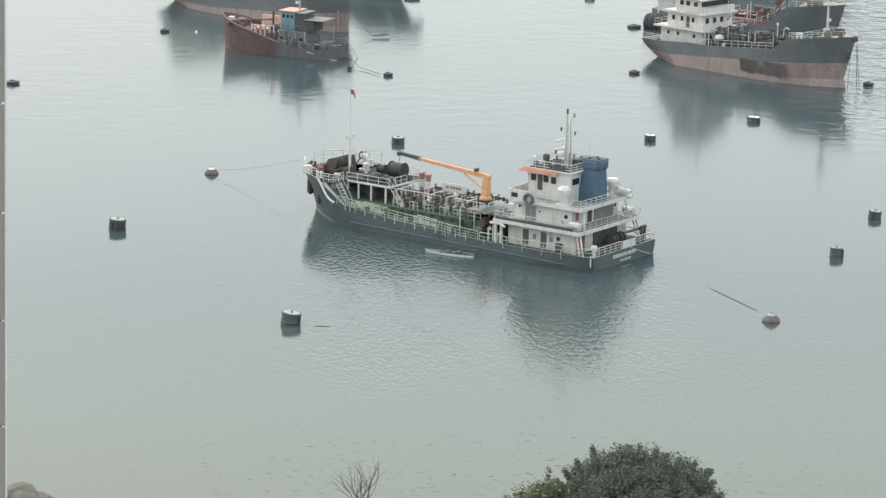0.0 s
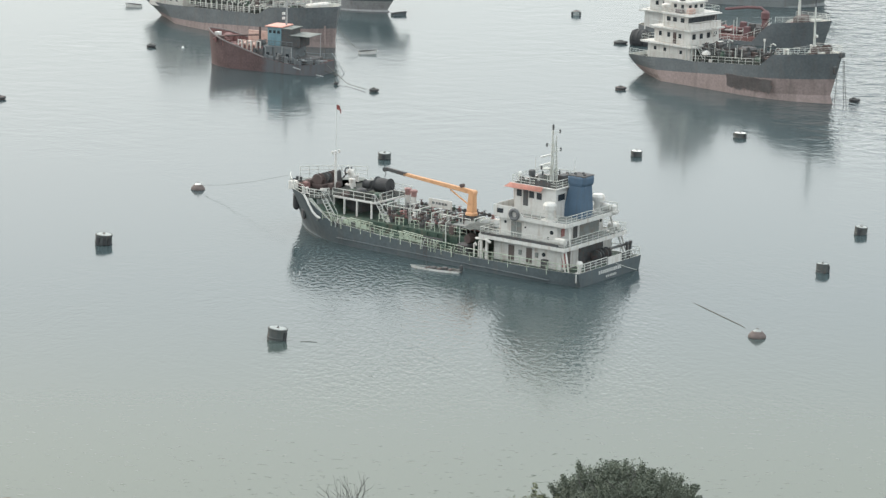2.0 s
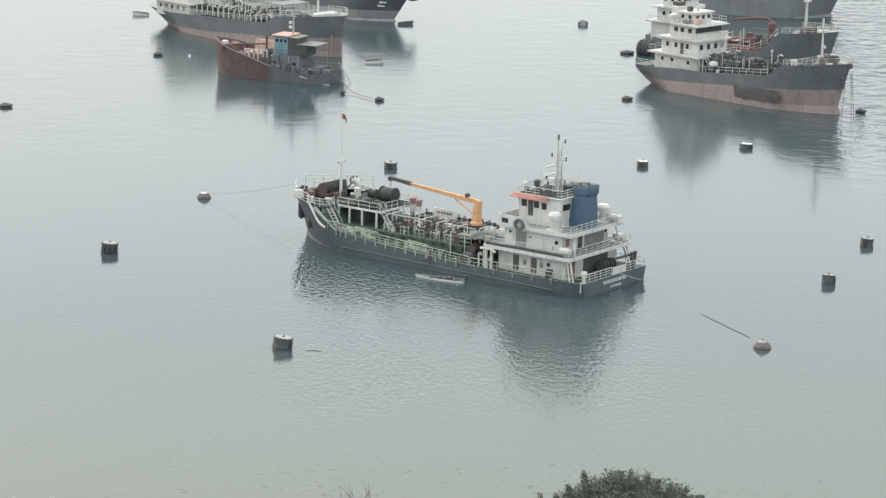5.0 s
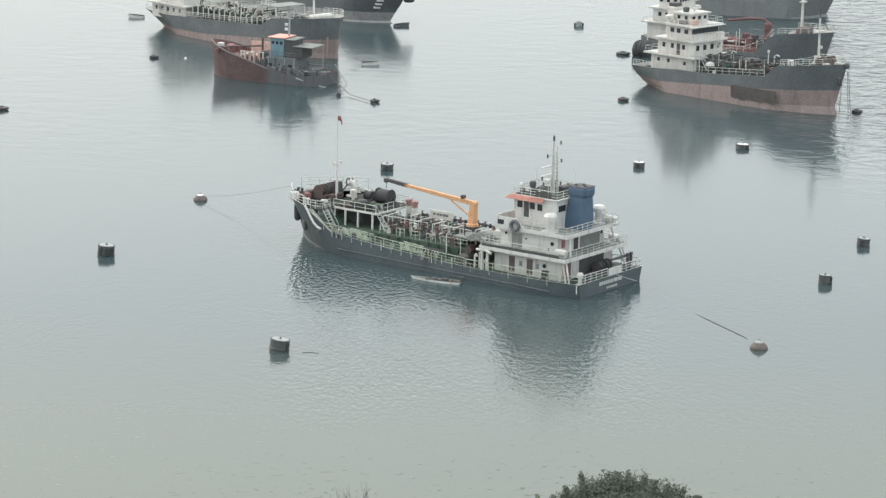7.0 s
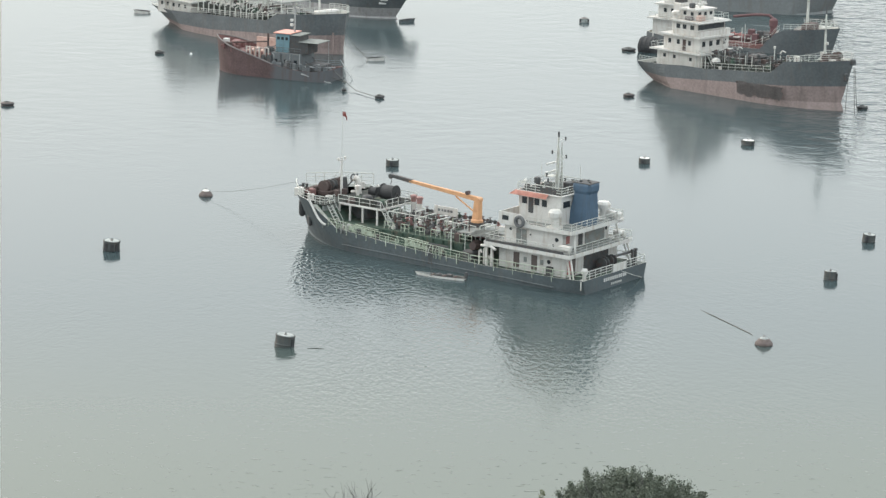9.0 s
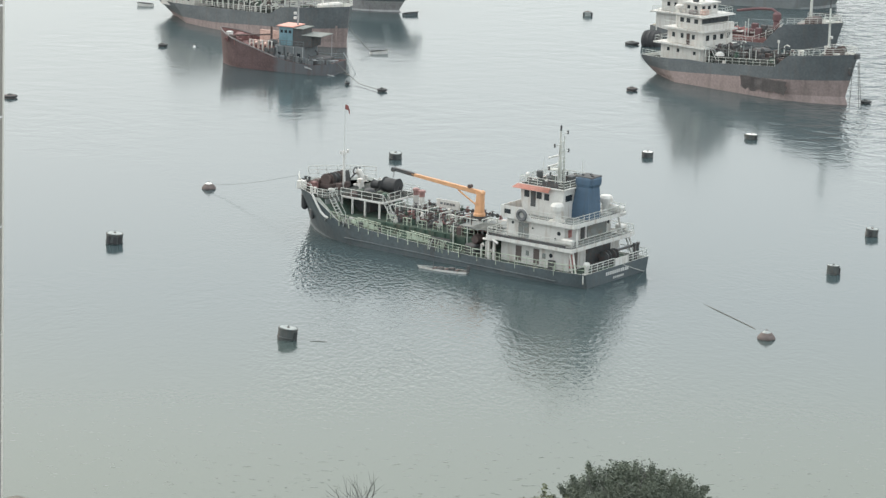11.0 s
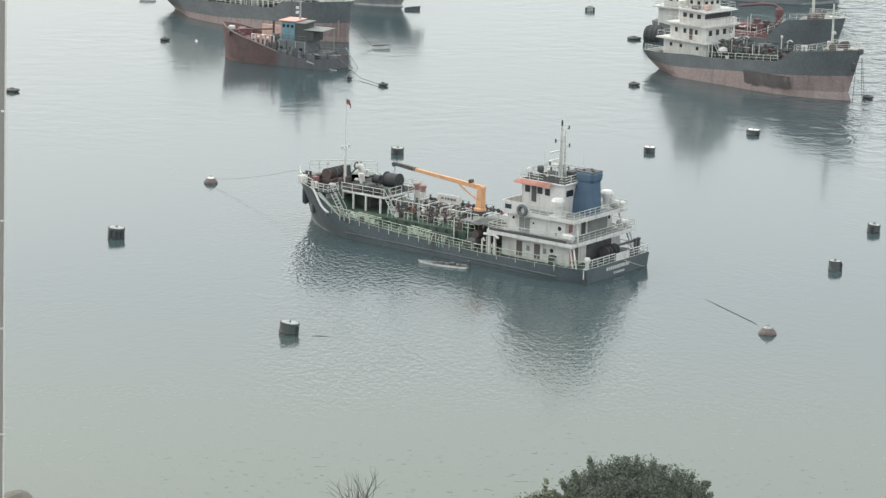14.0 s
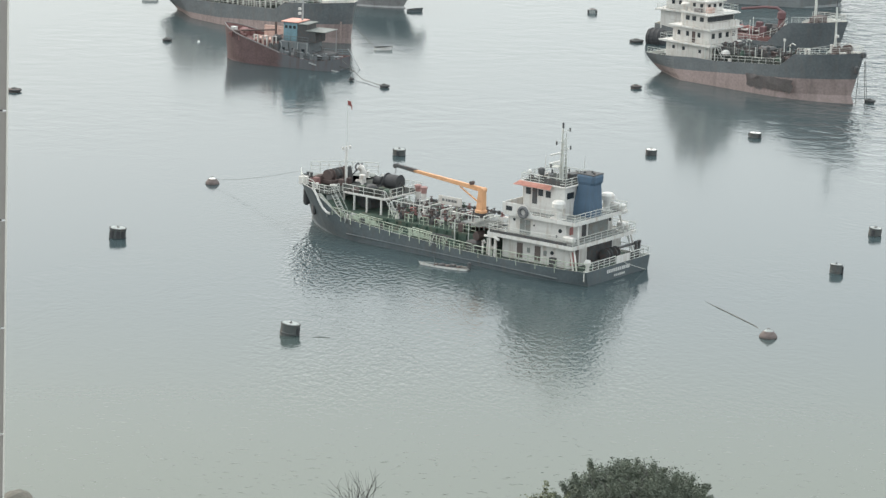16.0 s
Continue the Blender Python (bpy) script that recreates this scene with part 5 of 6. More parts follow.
    for y in (-1.4, 1.4):
        part("windlass_drum", lathe(bmesh.new(), [(0.8, -0.5), (0.5, -0.4), (0.5, 0.4), (0.8, 0.5)], 14, (37.5, y, 8.6), "Y"), BROWN, wd)
    for x, y in ((33.0, -3.6), (38.8, -1.6), (33.0, 3.6), (39.6, 0.5)):
        bm = bmesh.new()
        for d in (-0.35, 0.35):
            lathe(bm, [(0.2, 7.2), (0.2, 8.3), (0.28, 8.35), (0.28, 8.6)], 10, (x + d, y, 0))
        part("bollard", bm, CREAM, ship)
    side_rails(ship, a, top, [0.78, 0.84, 0.89, 0.93, 0.965, 0.99], RAIL_WHITE, r=0.038)
    side_rails(ship, a, top, [0.35, 0.45, 0.55, 0.65, 0.72], RAIL_WHITE, bars=2, r=0.035)
    side_rails(ship, a, top, [0.01, 0.06, 0.12, 0.2, 0.29], RAIL_WHITE, r=0.03)
    part("bow_roller", boxed(41.3, 42.2, -0.4, 0.4, 7.9, 8.8, 0.15), DARK, ship)
    part("anchor", boxed(41.0, 41.8, -1.5, -0.9, 5.2, 6.6, 0.2), DARK, ship)
    plank_bars(ship, 34.2, -4.28, 7.2, 7, 2.6, 0.35, (0.92, 0.39, 0), TEXT_WHITE)
    bm = bmesh.new()        # roughly brushed edges
    rnd = random.Random(3)
    edge = [(21.6 + 0.5 * i, 3.25 + rnd.uniform(-0.12, 0.1)) for i in range(21)] + [(31.6 + rnd.uniform(-0.4, 0.3), 3.0 - 0.35 * i) for i in range(1, 5)] \
        + [(31.0 - 0.5 * i, 1.15 + rnd.uniform(-0.3, 0.25) - 0.01 * i) for i in range(18)] + [(22.0 + rnd.uniform(-0.3, 0.3), 1.3 + 0.4 * i) for i in range(4)]
    bm.faces.new([bm.verts.new((x, -5.216, z)) for x, z in edge])
    bmesh.ops.solidify(bm, geom=bm.faces, thickness=0.05)
    part("hull_patch", bm, PATCH, ship, "dark repainted patch on the pink bottom")
    # mooring lines from the bow
    for x, y, end in ((41.5, -0.6, (41.3, -0.8, -0.2)), (42.2, 0.1, (42.9, 0.4, -0.2)), (42.2, -0.2, (42.6, 0.1, -0.2))):
        part("mooring_line", sweep(bmesh.new(), [(x, y, 7.4), (x + 0.45 * (end[0] - x), y + 0.5 * (end[1] - y), 3.4), end], 0.05), ROPE, ship)
    return ship


def crane_barge_tanker(at):
    """The black tanker with a red deck crane that lies alongside, behind."""
    ship = thing("crane_tanker", "black tanker with red deck gear, moored alongside the cream-bridged ship", "ship", at)
    top = curve([(0, 3.4), (0.3, 2.3), (0.68, 2.4), (0.73, 6.3), (1, 7.0)])
    deck = curve([(0, 2.6), (0.3, 2.05), (0.68, 2.05), (0.74, 5.6), (1, 6.2)])
    a = hull(ship, 43.0, 10.0, top, stern_x=5.0, rake=0.3, transom=0.7, bow_from=0.74, bow_full=2.2, upper=HULL_HAZED, deck=deck, deck_mat=DECK_RUST, rim=RAIL_WHITE, flare=0.14)
    h1 = house(ship, "poop_house", 6.5, 13.5, 4.2, 2.6, 6.2, CREAM, over=0.8)
    h2 = house(ship, "second_tier", 7.4, 13.0, 3.8, 6.36, 8.9, CREAM)
    h3 = house(ship, "bridge_tier", 8.4, 12.6, 3.4, 9.06, 11.5, CREAM)
    h4 = house(ship, "top_tier", 9.0, 11.6, 2.6, 11.66, 13.4, CREAM)
    for h, z, w in ((h2, 7.8, 3.82), (h3, 10.5, 3.42)):
        windows(h, [(8.9, -w, z), (10.4, -w, z), (11.9, -w, z)], 0.6, 0.75, "Y")
    windows(h3, [(12.62, y, 10.6) for y in (-2.6, -1.5, -0.4, 0.7, 1.8)], 0.8, 0.8, "X")
    railing(ship, [(6.0, -4.8, 6.36), (14.2, -4.8, 6.36)], RAIL_WHITE, 1.0, 3, 1.4, 0.05)
    railing(ship, [(8.0, -3.8, 11.66), (13.0, -3.8, 11.66)], RAIL_WHITE, 1.0, 3, 1.4, 0.05)
    part("trunk_deck", boxed(14.5, 30.5, -3.6, 3.6, 2.0, 3.0, 0.1), DECK_RUST, ship)
    deck_clutter(ship, 15, 30, 3.2, 3.0, 5, (DECK_RUST, RED, BROWN, DARK, CREAM), 26)
    rnd = random.Random(52)
    for i in range(22):     # red pumps and machinery with white stanchions on the trunk
        x, y, h = rnd.uniform(18.5, 30.0), rnd.uniform(-3.4, 2.5), rnd.uniform(0.8, 2.4)
        if i % 3 < 2:
            part("deck_machine", boxed(x - 0.6, x + 0.6, y - 0.5, y + 0.5, 3.0, 3.0 + h, 0.12), rnd.choice((CRANE_RED, CRANE_RED, BROWN, DARK)), ship)
        else:
            part("stanchion", rod(bmesh.new(), (x, -3.4, 3.0), (x, -3.4, 4.2 + h), 0.09, 6), RAIL_WHITE, ship)
    part("deck_shelter", boxed(14.6, 18.5, -2.8, 2.8, 3.0, 5.8, 0.1), DARK, ship)
    cr = part("crane_base", lathe(bmesh.new(), [(0.7, 2.95), (0.6, 6.0), (0.8, 6.2), (0.8, 7.3), (0.4, 7.7)], 14, (29.6, 0, 0)), CRANE_RED, ship)
    part("crane_boom", sweep(bmesh.new(), [(29.6, 0, 6.4), (29.5, 0, 7.6), (28.6, 0, 8.15), (26.0, 0, 8.05), (21.4, 0, 7.3)], 0.28, 6), CRANE_RED, cr, "dark red cranked crane boom")
    fm = part("foremast", rod(bmesh.new(), (36.4, 0, 5.9), (36.5, 0, 17.5), 0.3, 10, 0.16), RAIL_WHITE, ship)
    part("mast_table", boxed(36.0, 37.0, -0.8, 0.8, 12.0, 12.2), RAIL_WHITE, fm)
    part("hose_reel", lathe(bmesh.new(), [(0.9, -1.4), (0.9, 1.4)], 14, (28.2, 2.0, 3.9), "X"), DARK, ship)
    ladder(ship, (29.6, -2.6, 3.0), (31.8, -2.6, 5.9), 0.8, RAIL_WHITE, 7)
    side_rails(ship, a, top, [0.76, 0.83, 0.9, 0.95, 0.98], RAIL_WHITE, r=0.04)
    side_rails(ship, a, top, [0.3, 0.45, 0.6, 0.7], RAIL_WHITE, bars=2, r=0.035)
    part("windlass", boxed(36.0, 38.0, -2.0, 2.0, 6.0, 7.4, 0.2), BROWN, ship)
    plank_bars(ship, 35.2, -4.0, 6.0, 6, 2.2, 0.3, (0.9, 0.43, 0), TEXT_WHITE)
    return ship


def grey_freighter(at):
    ship = thing("grey_freighter", "large dark grey freighter lying beyond the moored tankers", "ship", at)
    top = curve([(0, 7.0), (0.7, 7.0), (0.78, 9.5), (1, 11.0)])
    deck = curve([(0, 6.0), (0.7, 6.0), (0.79, 8.3), (1, 9.6)])
    boot = curve([(0, 3.6), (1, 4.6)])
    a = hull(ship, 60.2, 14.0, top, stern_x=28.0, rake=0.45, transom=0.8, bow_from=0.74, bow_full=1.9, boot=boot, upper=FREIGHT_GREY, deck=deck, deck_mat=DECK_GREY, rim=WHITE, flare=0.05)
    for x in (38,):
        part("hatch_coaming", boxed(x, x + 10, -4.5, 4.5, 6.0, 7.8, 0.1), FREIGHT_GREY, ship)
        part("hatch_cover", boxed(x - 0.2, x + 10.2, -4.7, 4.7, 7.8, 8.3, 0.1), DECK_GREY, ship)
    part("rubbing_strake", boxed(33, 44, -7.06, -6.9, 3.1, 3.5), DECK_GREY, ship)
    house(ship, "bridge_house", 29.5, 36.0, 5.5, 6.0, 11.0, CREAM)
    side_rails(ship, a, top, [0.1, 0.3, 0.5, 0.68], RAIL_WHITE, r=0.06)
    return ship


def long_tanker(at):
    """The black tanker with a dense white pipe deck."""
    ship = thing("product_tanker", "black product tanker with pink bottom and dense white deck pipework", "ship", at)
    top = curve([(0, 3.2), (0.12, 3.3), (0.3, 3.7), (0.72, 4.9), (0.78, 6.6), (1, 7.6)])
    deck = curve([(0, 2.5), (0.12, 2.6), (0.3, 3.2), (0.74, 4.6), (0.8, 5.9), (1, 6.8)])
    boot = curve([(0, 0.9), (0.4, 1.3), (1, 3.6)])
    a = hull(ship, 51.0, 11.5, top, stern_x=-4.6, rake=0.12, transom=0.5, bow_from=0.82, bow_full=2.6, boot=boot, upper=HULL_HAZED, lower=HULL_PINK, deck=deck, deck_mat=DECK_DARK, rim=RAIL_WHITE, flare=0.1, counter=4.5, counter_z=3.2, stern_from=0.22)
    h1 = house(ship, "poop_house", 1.0, 11.5, 4.6, 2.6, 5.4, CREAM, over=0.8)
    h2 = house(ship, "second_tier", 2.0, 10.4, 4.2, 5.56, 8.0, CREAM)
    h3 = house(ship, "bridge_tier", 3.0, 9.0, 3.8, 8.16, 10.6, CREAM)
    windows(h1, [(x, -4.62, 4.4) for x in (2.4, 4.2, 6, 7.8, 9.6)], 0.6, 0.7, "Y")
    windows(h2, [(x, -4.22, 7.0) for x in (3.2, 5, 6.8, 8.6)], 0.6, 0.7, "Y")
    windows(h3, [(x, -3.82, 9.6) for x in (3.8, 5.2, 6.6, 8.0)], 0.8, 0.7, "Y")
    part("funnel", boxed(0.8, 3.0, -1.3, 1.3, 8.0, 12.0, 0.2, top=(0.2, 0.2, 0.2)), BLUE, ship)
    part("trunk_deck", boxed(12.8, 39, -4.0, 4.0, 4.0, 5.6, 0.1), DECK_DARK, ship)
    deck_clutter(ship, 13.5, 38.5, 3.6, 5.5, 12, (CREAM, RAIL_WHITE, STEEL, DECK_GREEN, BROWN, CREAM), 52, 7)
    for x in np.arange(14, 39, 1.6):
        part("deck_frame", tube(bmesh.new(), [(x, -4.9, 4.2), (x, -4.9, 6.0), (x, -4.2, 6.2)], 0.11, 6), RAIL_WHITE, ship)
    for x in (20, 31):
        ladder(ship, (x, -3.8, 5.6), (x + 1.8, -3.8, 8.2), 0.9, RAIL_WHITE, 8)
        railing(ship, [(x + 1.8, -3.6, 8.2), (x + 6.0, -3.6, 8.2)], RAIL_WHITE, 1.0, 3, 1.2, 0.06)
        part("catwalk", boxed(x + 1.8, x + 6, -3.6, 3.6, 8.05, 8.2), DECK_GREY, ship)
        for dx in (2.0, 5.8):
            for y in (-3.4, 3.4):
                part("catwalk_post", boxed(x + dx - 0.1, x + dx + 0.1, y - 0.1, y + 0.1, 5.6, 8.05), RAIL_WHITE, ship)
    rnd = random.Random(61)
    for i in range(44):     # stanchions, valves and dark gear along the near side of the trunk
        x, y, h = rnd.uniform(13.5, 39.0), rnd.uniform(-4.8, -1.5), rnd.uniform(0.6, 2.4)
        z = 5.5 if y > -3.9 else 4.2
        if i % 4 == 0:
            part("deck_gear", boxed(x - 0.5, x + 0.5, y - 0.35, y + 0.35, z, z + h * 0.7, 0.08), rnd.choice((DARK, DECK_GREEN, BROWN, DARK)), ship)
        elif i % 4 == 1:
            part("pipe_bend", tube(bmesh.new(), [(x, y, z), (x, y, z + h), (x + 0.5, y, z + h + 0.3), (x + 1.0, y, z + h)], 0.11, 6), rnd.choice((RAIL_WHITE, DARK, RAIL_WHITE)), ship)
        else:
            part("stanchion", rod(bmesh.new(), (x, y, z), (x, y, z + h), 0.09, 6), rnd.choice((RAIL_WHITE, RAIL_WHITE, DARK, RAIL_GREEN)), ship)
    fm = part("foremast", rod(bmesh.new(), (43.5, 0, 6.0), (43.5, 0, 17), 0.22, 10, 0.12), WHITE, ship)
    part("mast_table", boxed(43.0, 44.0, -0.8, 0.8, 13, 13.2), WHITE, fm)
    side_rails(ship, a, top, [0.8, 0.85, 0.9, 0.94, 0.97, 0.99], RAIL_WHITE, r=0.045)
    side_rails(ship, a, top, [0.25, 0.35, 0.45, 0.55, 0.65, 0.75], RAIL_WHITE, r=0.045)
    side_rails(ship, a, top, [0.01, 0.06, 0.12, 0.2], RAIL_WHITE, r=0.05)
    part("windlass", boxed(44.6, 46.6, -2.4, 2.4, 6.4, 7.6, 0.2), CREAM, ship)
    plank_bars(ship, 39.6, -5.66, 4.9, 9, 4.0, 0.5, (0.99, 0.12, 0), TEXT_WHITE)
    part("draught_panel", boxed(49.0, 49.5, -1.6, -1.5, 0.2, 4.0), HULL_PINK, ship)
    return ship


def rusty_coaster(at):
    """The small red vessel with a light blue wheelhouse aft."""
    ship = thing("rusty_coaster", "small rusty red coaster with light blue wheelhouse and orange roof", "ship", at)
    top = curve([(0, 2.7), (0.12, 2.35), (0.25, 2.3), (0.45, 3.0), (0.62, 4.2), (0.8, 5.4), (1, 6.8)])
    deck = curve([(0, 1.2), (0.25, 1.3), (0.45, 2.1), (0.62, 3.4), (0.8, 4.5), (1, 5.8)])
    a = hull(ship, 23.2, 7.4, top, rake=0.1, transom=0.75, bow_from=0.74, bow_full=2.4, upper=HULL_RED, deck=deck, deck_mat=DECK_RUST, rim=DECK_RUST, flare=0.08)
    for s in (1, -1):   # pale worn capping along the gunwale
        part("gunwale", sweep(bmesh.new(), [(a(u, top(u), s)[0], a(u, top(u), s)[1], top(u) + 0.05) for u in (0.45, 0.55, 0.65, 0.75, 0.83, 0.89, 0.94, 0.97, 0.99)], 0.13, 6), PATCH, ship)
    part("lower_house", boxed(5.4, 11.2, -2.6, 2.6, 1.0, 5.0, 0.1), HULL_GREY, ship, "dark grey lower deckhouse")
    h = part("wheelhouse", boxed(8.0, 10.6, -1.9, 1.9, 5.0, 8.2, 0.05), SKY_BLUE, ship, "light blue wheelhouse with a row of windows")
    part("wheelhouse_roof", boxed(7.7, 11.0, -2.2, 2.2, 8.2, 8.38, 0.04), CORAL, ship, "orange wheelhouse roof")
    windows(h, [(10.62, y, 7.4) for y in (-1.4, -0.5, 0.4, 1.3)], 0.5, 0.5, "X")
    windows(h, [(x, 1.92, 7.4) for x in (8.5, 9.3, 10.1)], 0.5, 0.5, "Y")
    part("awning_front", boxed(9.4, 13.0, -4.4, -2.0, 7.5, 7.65, 0.03), STEEL, ship)
    part("awning_aft", boxed(2.4, 6.2, -2.6, 2.2, 6.95, 7.08, 0.03), CANVAS, ship, "grey flat awning abaft the wheelhouse")
    part("after_house", boxed(4.4, 8.0, -1.85, 1.85, 5.0, 6.95, 0.05), DARK, ship)
    part("after_upper", boxed(6.2, 8.0, -1.85, 1.85, 6.95, 8.0, 0.04), DARK, ship)
    part("after_roof", boxed(5.9, 7.68, -2.1, 2.1, 8.0, 8.14, 0.03), CANVAS, ship)
    part("after_store", boxed(1.8, 5.2, -2.0, 1.6, 0.9, 3.2, 0.1), DARK, ship)
    for x, y in ((2.6, -2.4), (12.8, -2.3), (12.8, -3.2)):
        part("awning_post", rod(bmesh.new(), (x, y, 1.0), (x, y, 7.0 if x < 5 else 7.5), 0.06, 6), STEEL, ship)
    mm = part("signal_mast", rod(bmesh.new(), (8.2, -0.4, 8.3), (8.1, -0.4, 12.6), 0.2, 8, 0.12), STEEL, ship)
    part("mast_lamp", lathe(bmesh.new(), [(0.3, 10.2), (0.3, 10.6)], 8, (8.5, 0.05, 0)), WHITE, mm)
    part("mast_lamp", lathe(bmesh.new(), [(0.3, 9.4), (0.3, 9.8)], 8, (8.5, 0.05, 0)), WHITE, mm)
    part("engine_casing", boxed(8.8, 11.8, 1.2, 3.1, 1.2, 3.4, 0.2), HULL_GREY, ship)
    part("winch", lathe(bmesh.new(), [(0.7, -0.8), (0.9, 0), (0.7, 0.8)], 12, (12.3, 1.2, 4.9), "Y"), DARK, ship)
    part("hatch_board", boxed(11.4, 16.8, -2.9, -2.6, 3.6, 6.6, 0.04), PEACH, ship, "faded orange hatch boards stood along the side")
    part("hatch_coaming", boxed(11.4, 18.5, -2.4, 2.2, 2.4, 4.7, 0.06, top=(0, 0, 0)), DECK_RUST, ship)
    for k in range(5):      # loose hatch boards laid across the coaming
        x = 11.7 + 0.98 * k
        part("hatch_plank", boxed(x, x + 0.9, -2.3 + 0.1 * (k % 2), 1.9 - 0.15 * (k % 3), 4.72, 4.84, 0.02), PEACH if k % 3 else PATCH, ship)
    for k, x in enumerate((12.4, 13.3, 14.2, 15.1, 16.0)):
        part("white_frame", tube(bmesh.new(), [(x, 2.5, 2.6), (x, 2.5, 5.6), (x - 0.8, 2.7, 5.6), (x - 0.8, 2.7, 2.6)], 0.13, 6), PEACH if k % 2 else CREAM, ship)
    part("side_board", boxed(12.2, 16.6, -2.55, -2.4, 4.7, 6.2, 0.03), PEACH, ship)
    part("cargo_post", rod(bmesh.new(), (12.9, 0.4, 4.4), (12.9, 0.4, 7.8), 0.2, 8), BROWN, ship)
    part("derrick_boom", rod(bmesh.new(), (12.9, 0.4, 6.4), (19.0, 1.6, 5.9), 0.14, 6), BROWN, ship)
    rnd = random.Random(9)
    for i in range(26):
        x, y = rnd.uniform(12, 22), rnd.uniform(-2.4, 2.4)
        z = deck(x / 23.2)
        h_ = rnd.uniform(0.4, 1.1)
        part("deck_gear", boxed(x - h_ * 0.6, x + h_ * 0.6, y - 0.4, y + 0.4, z, z + h_, 0.08), rnd.choice((DECK_RUST, BROWN, HULL_RED, DECK_RUST, DECK_GREY)), ship)
    for x in np.arange(12.5, 21.5, 1.5):
        z = top(x / 23.2)
        for s in (1, -1):
            part("bulwark_stay", boxed(x - 0.08, x + 0.08, s * 3.3 - 0.3, s * 3.3 + 0.25, z - 0.9, z), DECK_RUST, ship)
    for i in range(30):     # drums, pipes and junk round the after deck and wheelhouse
        x, y = rnd.uniform(1.0, 11.8), rnd.choice((rnd.uniform(1.9, 3.2), rnd.uniform(-3.2, 3.2)))
        z, h_ = deck(x / 23.2), rnd.uniform(0.4, 1.6)
        m = rnd.choice((DARK, HULL_GREY, DARK, BROWN, STEEL))
        if i % 3:
            part("deck_junk", boxed(x - 0.35, x + 0.35, y - 0.3, y + 0.3, z, z + h_, 0.06), m, ship)
        else:
            part("deck_pipe", tube(bmesh.new(), [(x, y, z), (x, y, z + h_ + 1.0), (x + 0.5, y, z + h_ + 1.3)], 0.09, 6), m, ship)
    for i in range(26):     # dark gear stacked against the lower house
        x, y = rnd.uniform(3.5, 12.4), rnd.uniform(2.65, 3.3)
        z, h_ = deck(x / 23.2), rnd.uniform(0.8, 2.3)
        part("stacked_gear", boxed(x - 0.4, x + rnd.uniform(0.2, 0.6), y - 0.3, y + 0.25, z, z + h_, 0.1, top=(rnd.uniform(0, 0.2), rnd.uniform(0, 0.2), 0.1)), rnd.choice((DARK, HULL_GREY, BROWN, DARK, FREIGHT_GREY)), ship)
    for i in range(18):     # drums and boxes on the after deck
        x, y, h_ = rnd.uniform(0.8, 4.6), rnd.uniform(-2.4, 2.5), rnd.uniform(0.7, 1.9)
        if i % 2:
            part("oil_drum", lathe(bmesh.new(), [(0.3, 1.25), (0.32, 1.4), (0.3, 1.25 + h_ * 0.6), (0.32, 1.3 + h_ * 0.6)], 10, (x, y, 0)), rnd.choice((SKY_BLUE, DARK, BROWN)), ship)
        else:
            part("gear_box", boxed(x - 0.5, x + 0.4, y - 0.4, y + 0.4, 1.25, 1.25 + h_, 0.06), rnd.choice((DARK, HULL_GREY, FREIGHT_GREY)), ship)
    for x in (5.6, 7.4, 9.2, 11.0):
        part("house_pipe", rod(bmesh.new(), (x, 2.68, 1.4), (x, 2.68, 5.0), 0.08, 6), STEEL if x < 8 else DARK, ship)
    windows(ship, [(6.4, 2.62, 3.6), (8.3, 2.62, 3.6), (10.2, 2.62, 3.6)], 0.6, 0.6, "Y")
    railing(ship, [(5.5, 2.55, 5.0), (11.1, 2.55, 5.0), (11.1, -2.5, 5.0)], HULL_GREY, 0.9, 2, 1.1, 0.04)
    part("white_locker", boxed(20.3, 21.2, 0.6, 1.6, 5.0, 6.4, 0.05), WHITE, ship)
    part("windlass", boxed(19.0, 20.4, -1.6, 0.6, 4.4, 5.9, 0.2), DECK_RUST, ship)
    part("boarding_plank", rod(bmesh.new(), (4.6, 3.9, 1.9), (-0.6, 2.6, 0.5), 0.14, 5), STEEL, ship)
    for k in range(3):
        part("stern_spar", rod(bmesh.new(), (0.8 + k, -1.5 + k, 2.6 + 0.3 * k), (3.4 + k, 2.4, 2.9), 0.1, 5), STEEL, ship)
    side_rails(ship, a, top, [0.02, 0.08, 0.15, 0.24, 0.36], HULL_GREY, r=0.05)
    part("mooring_line", tube(bmesh.new(), [(-0.1, 1.5, 1.4), (-2.4, 0.6, 0.6), (-5, -0.5, 0.05)], 0.06), ROPE, ship)
    part("mooring_line", tube(bmesh.new(), [(0.1, -2.0, 4.0), (-1.6, -2.0, 1.6), (-2.6, -2.2, 0.05)], 0.06), STEEL, ship)
    return ship


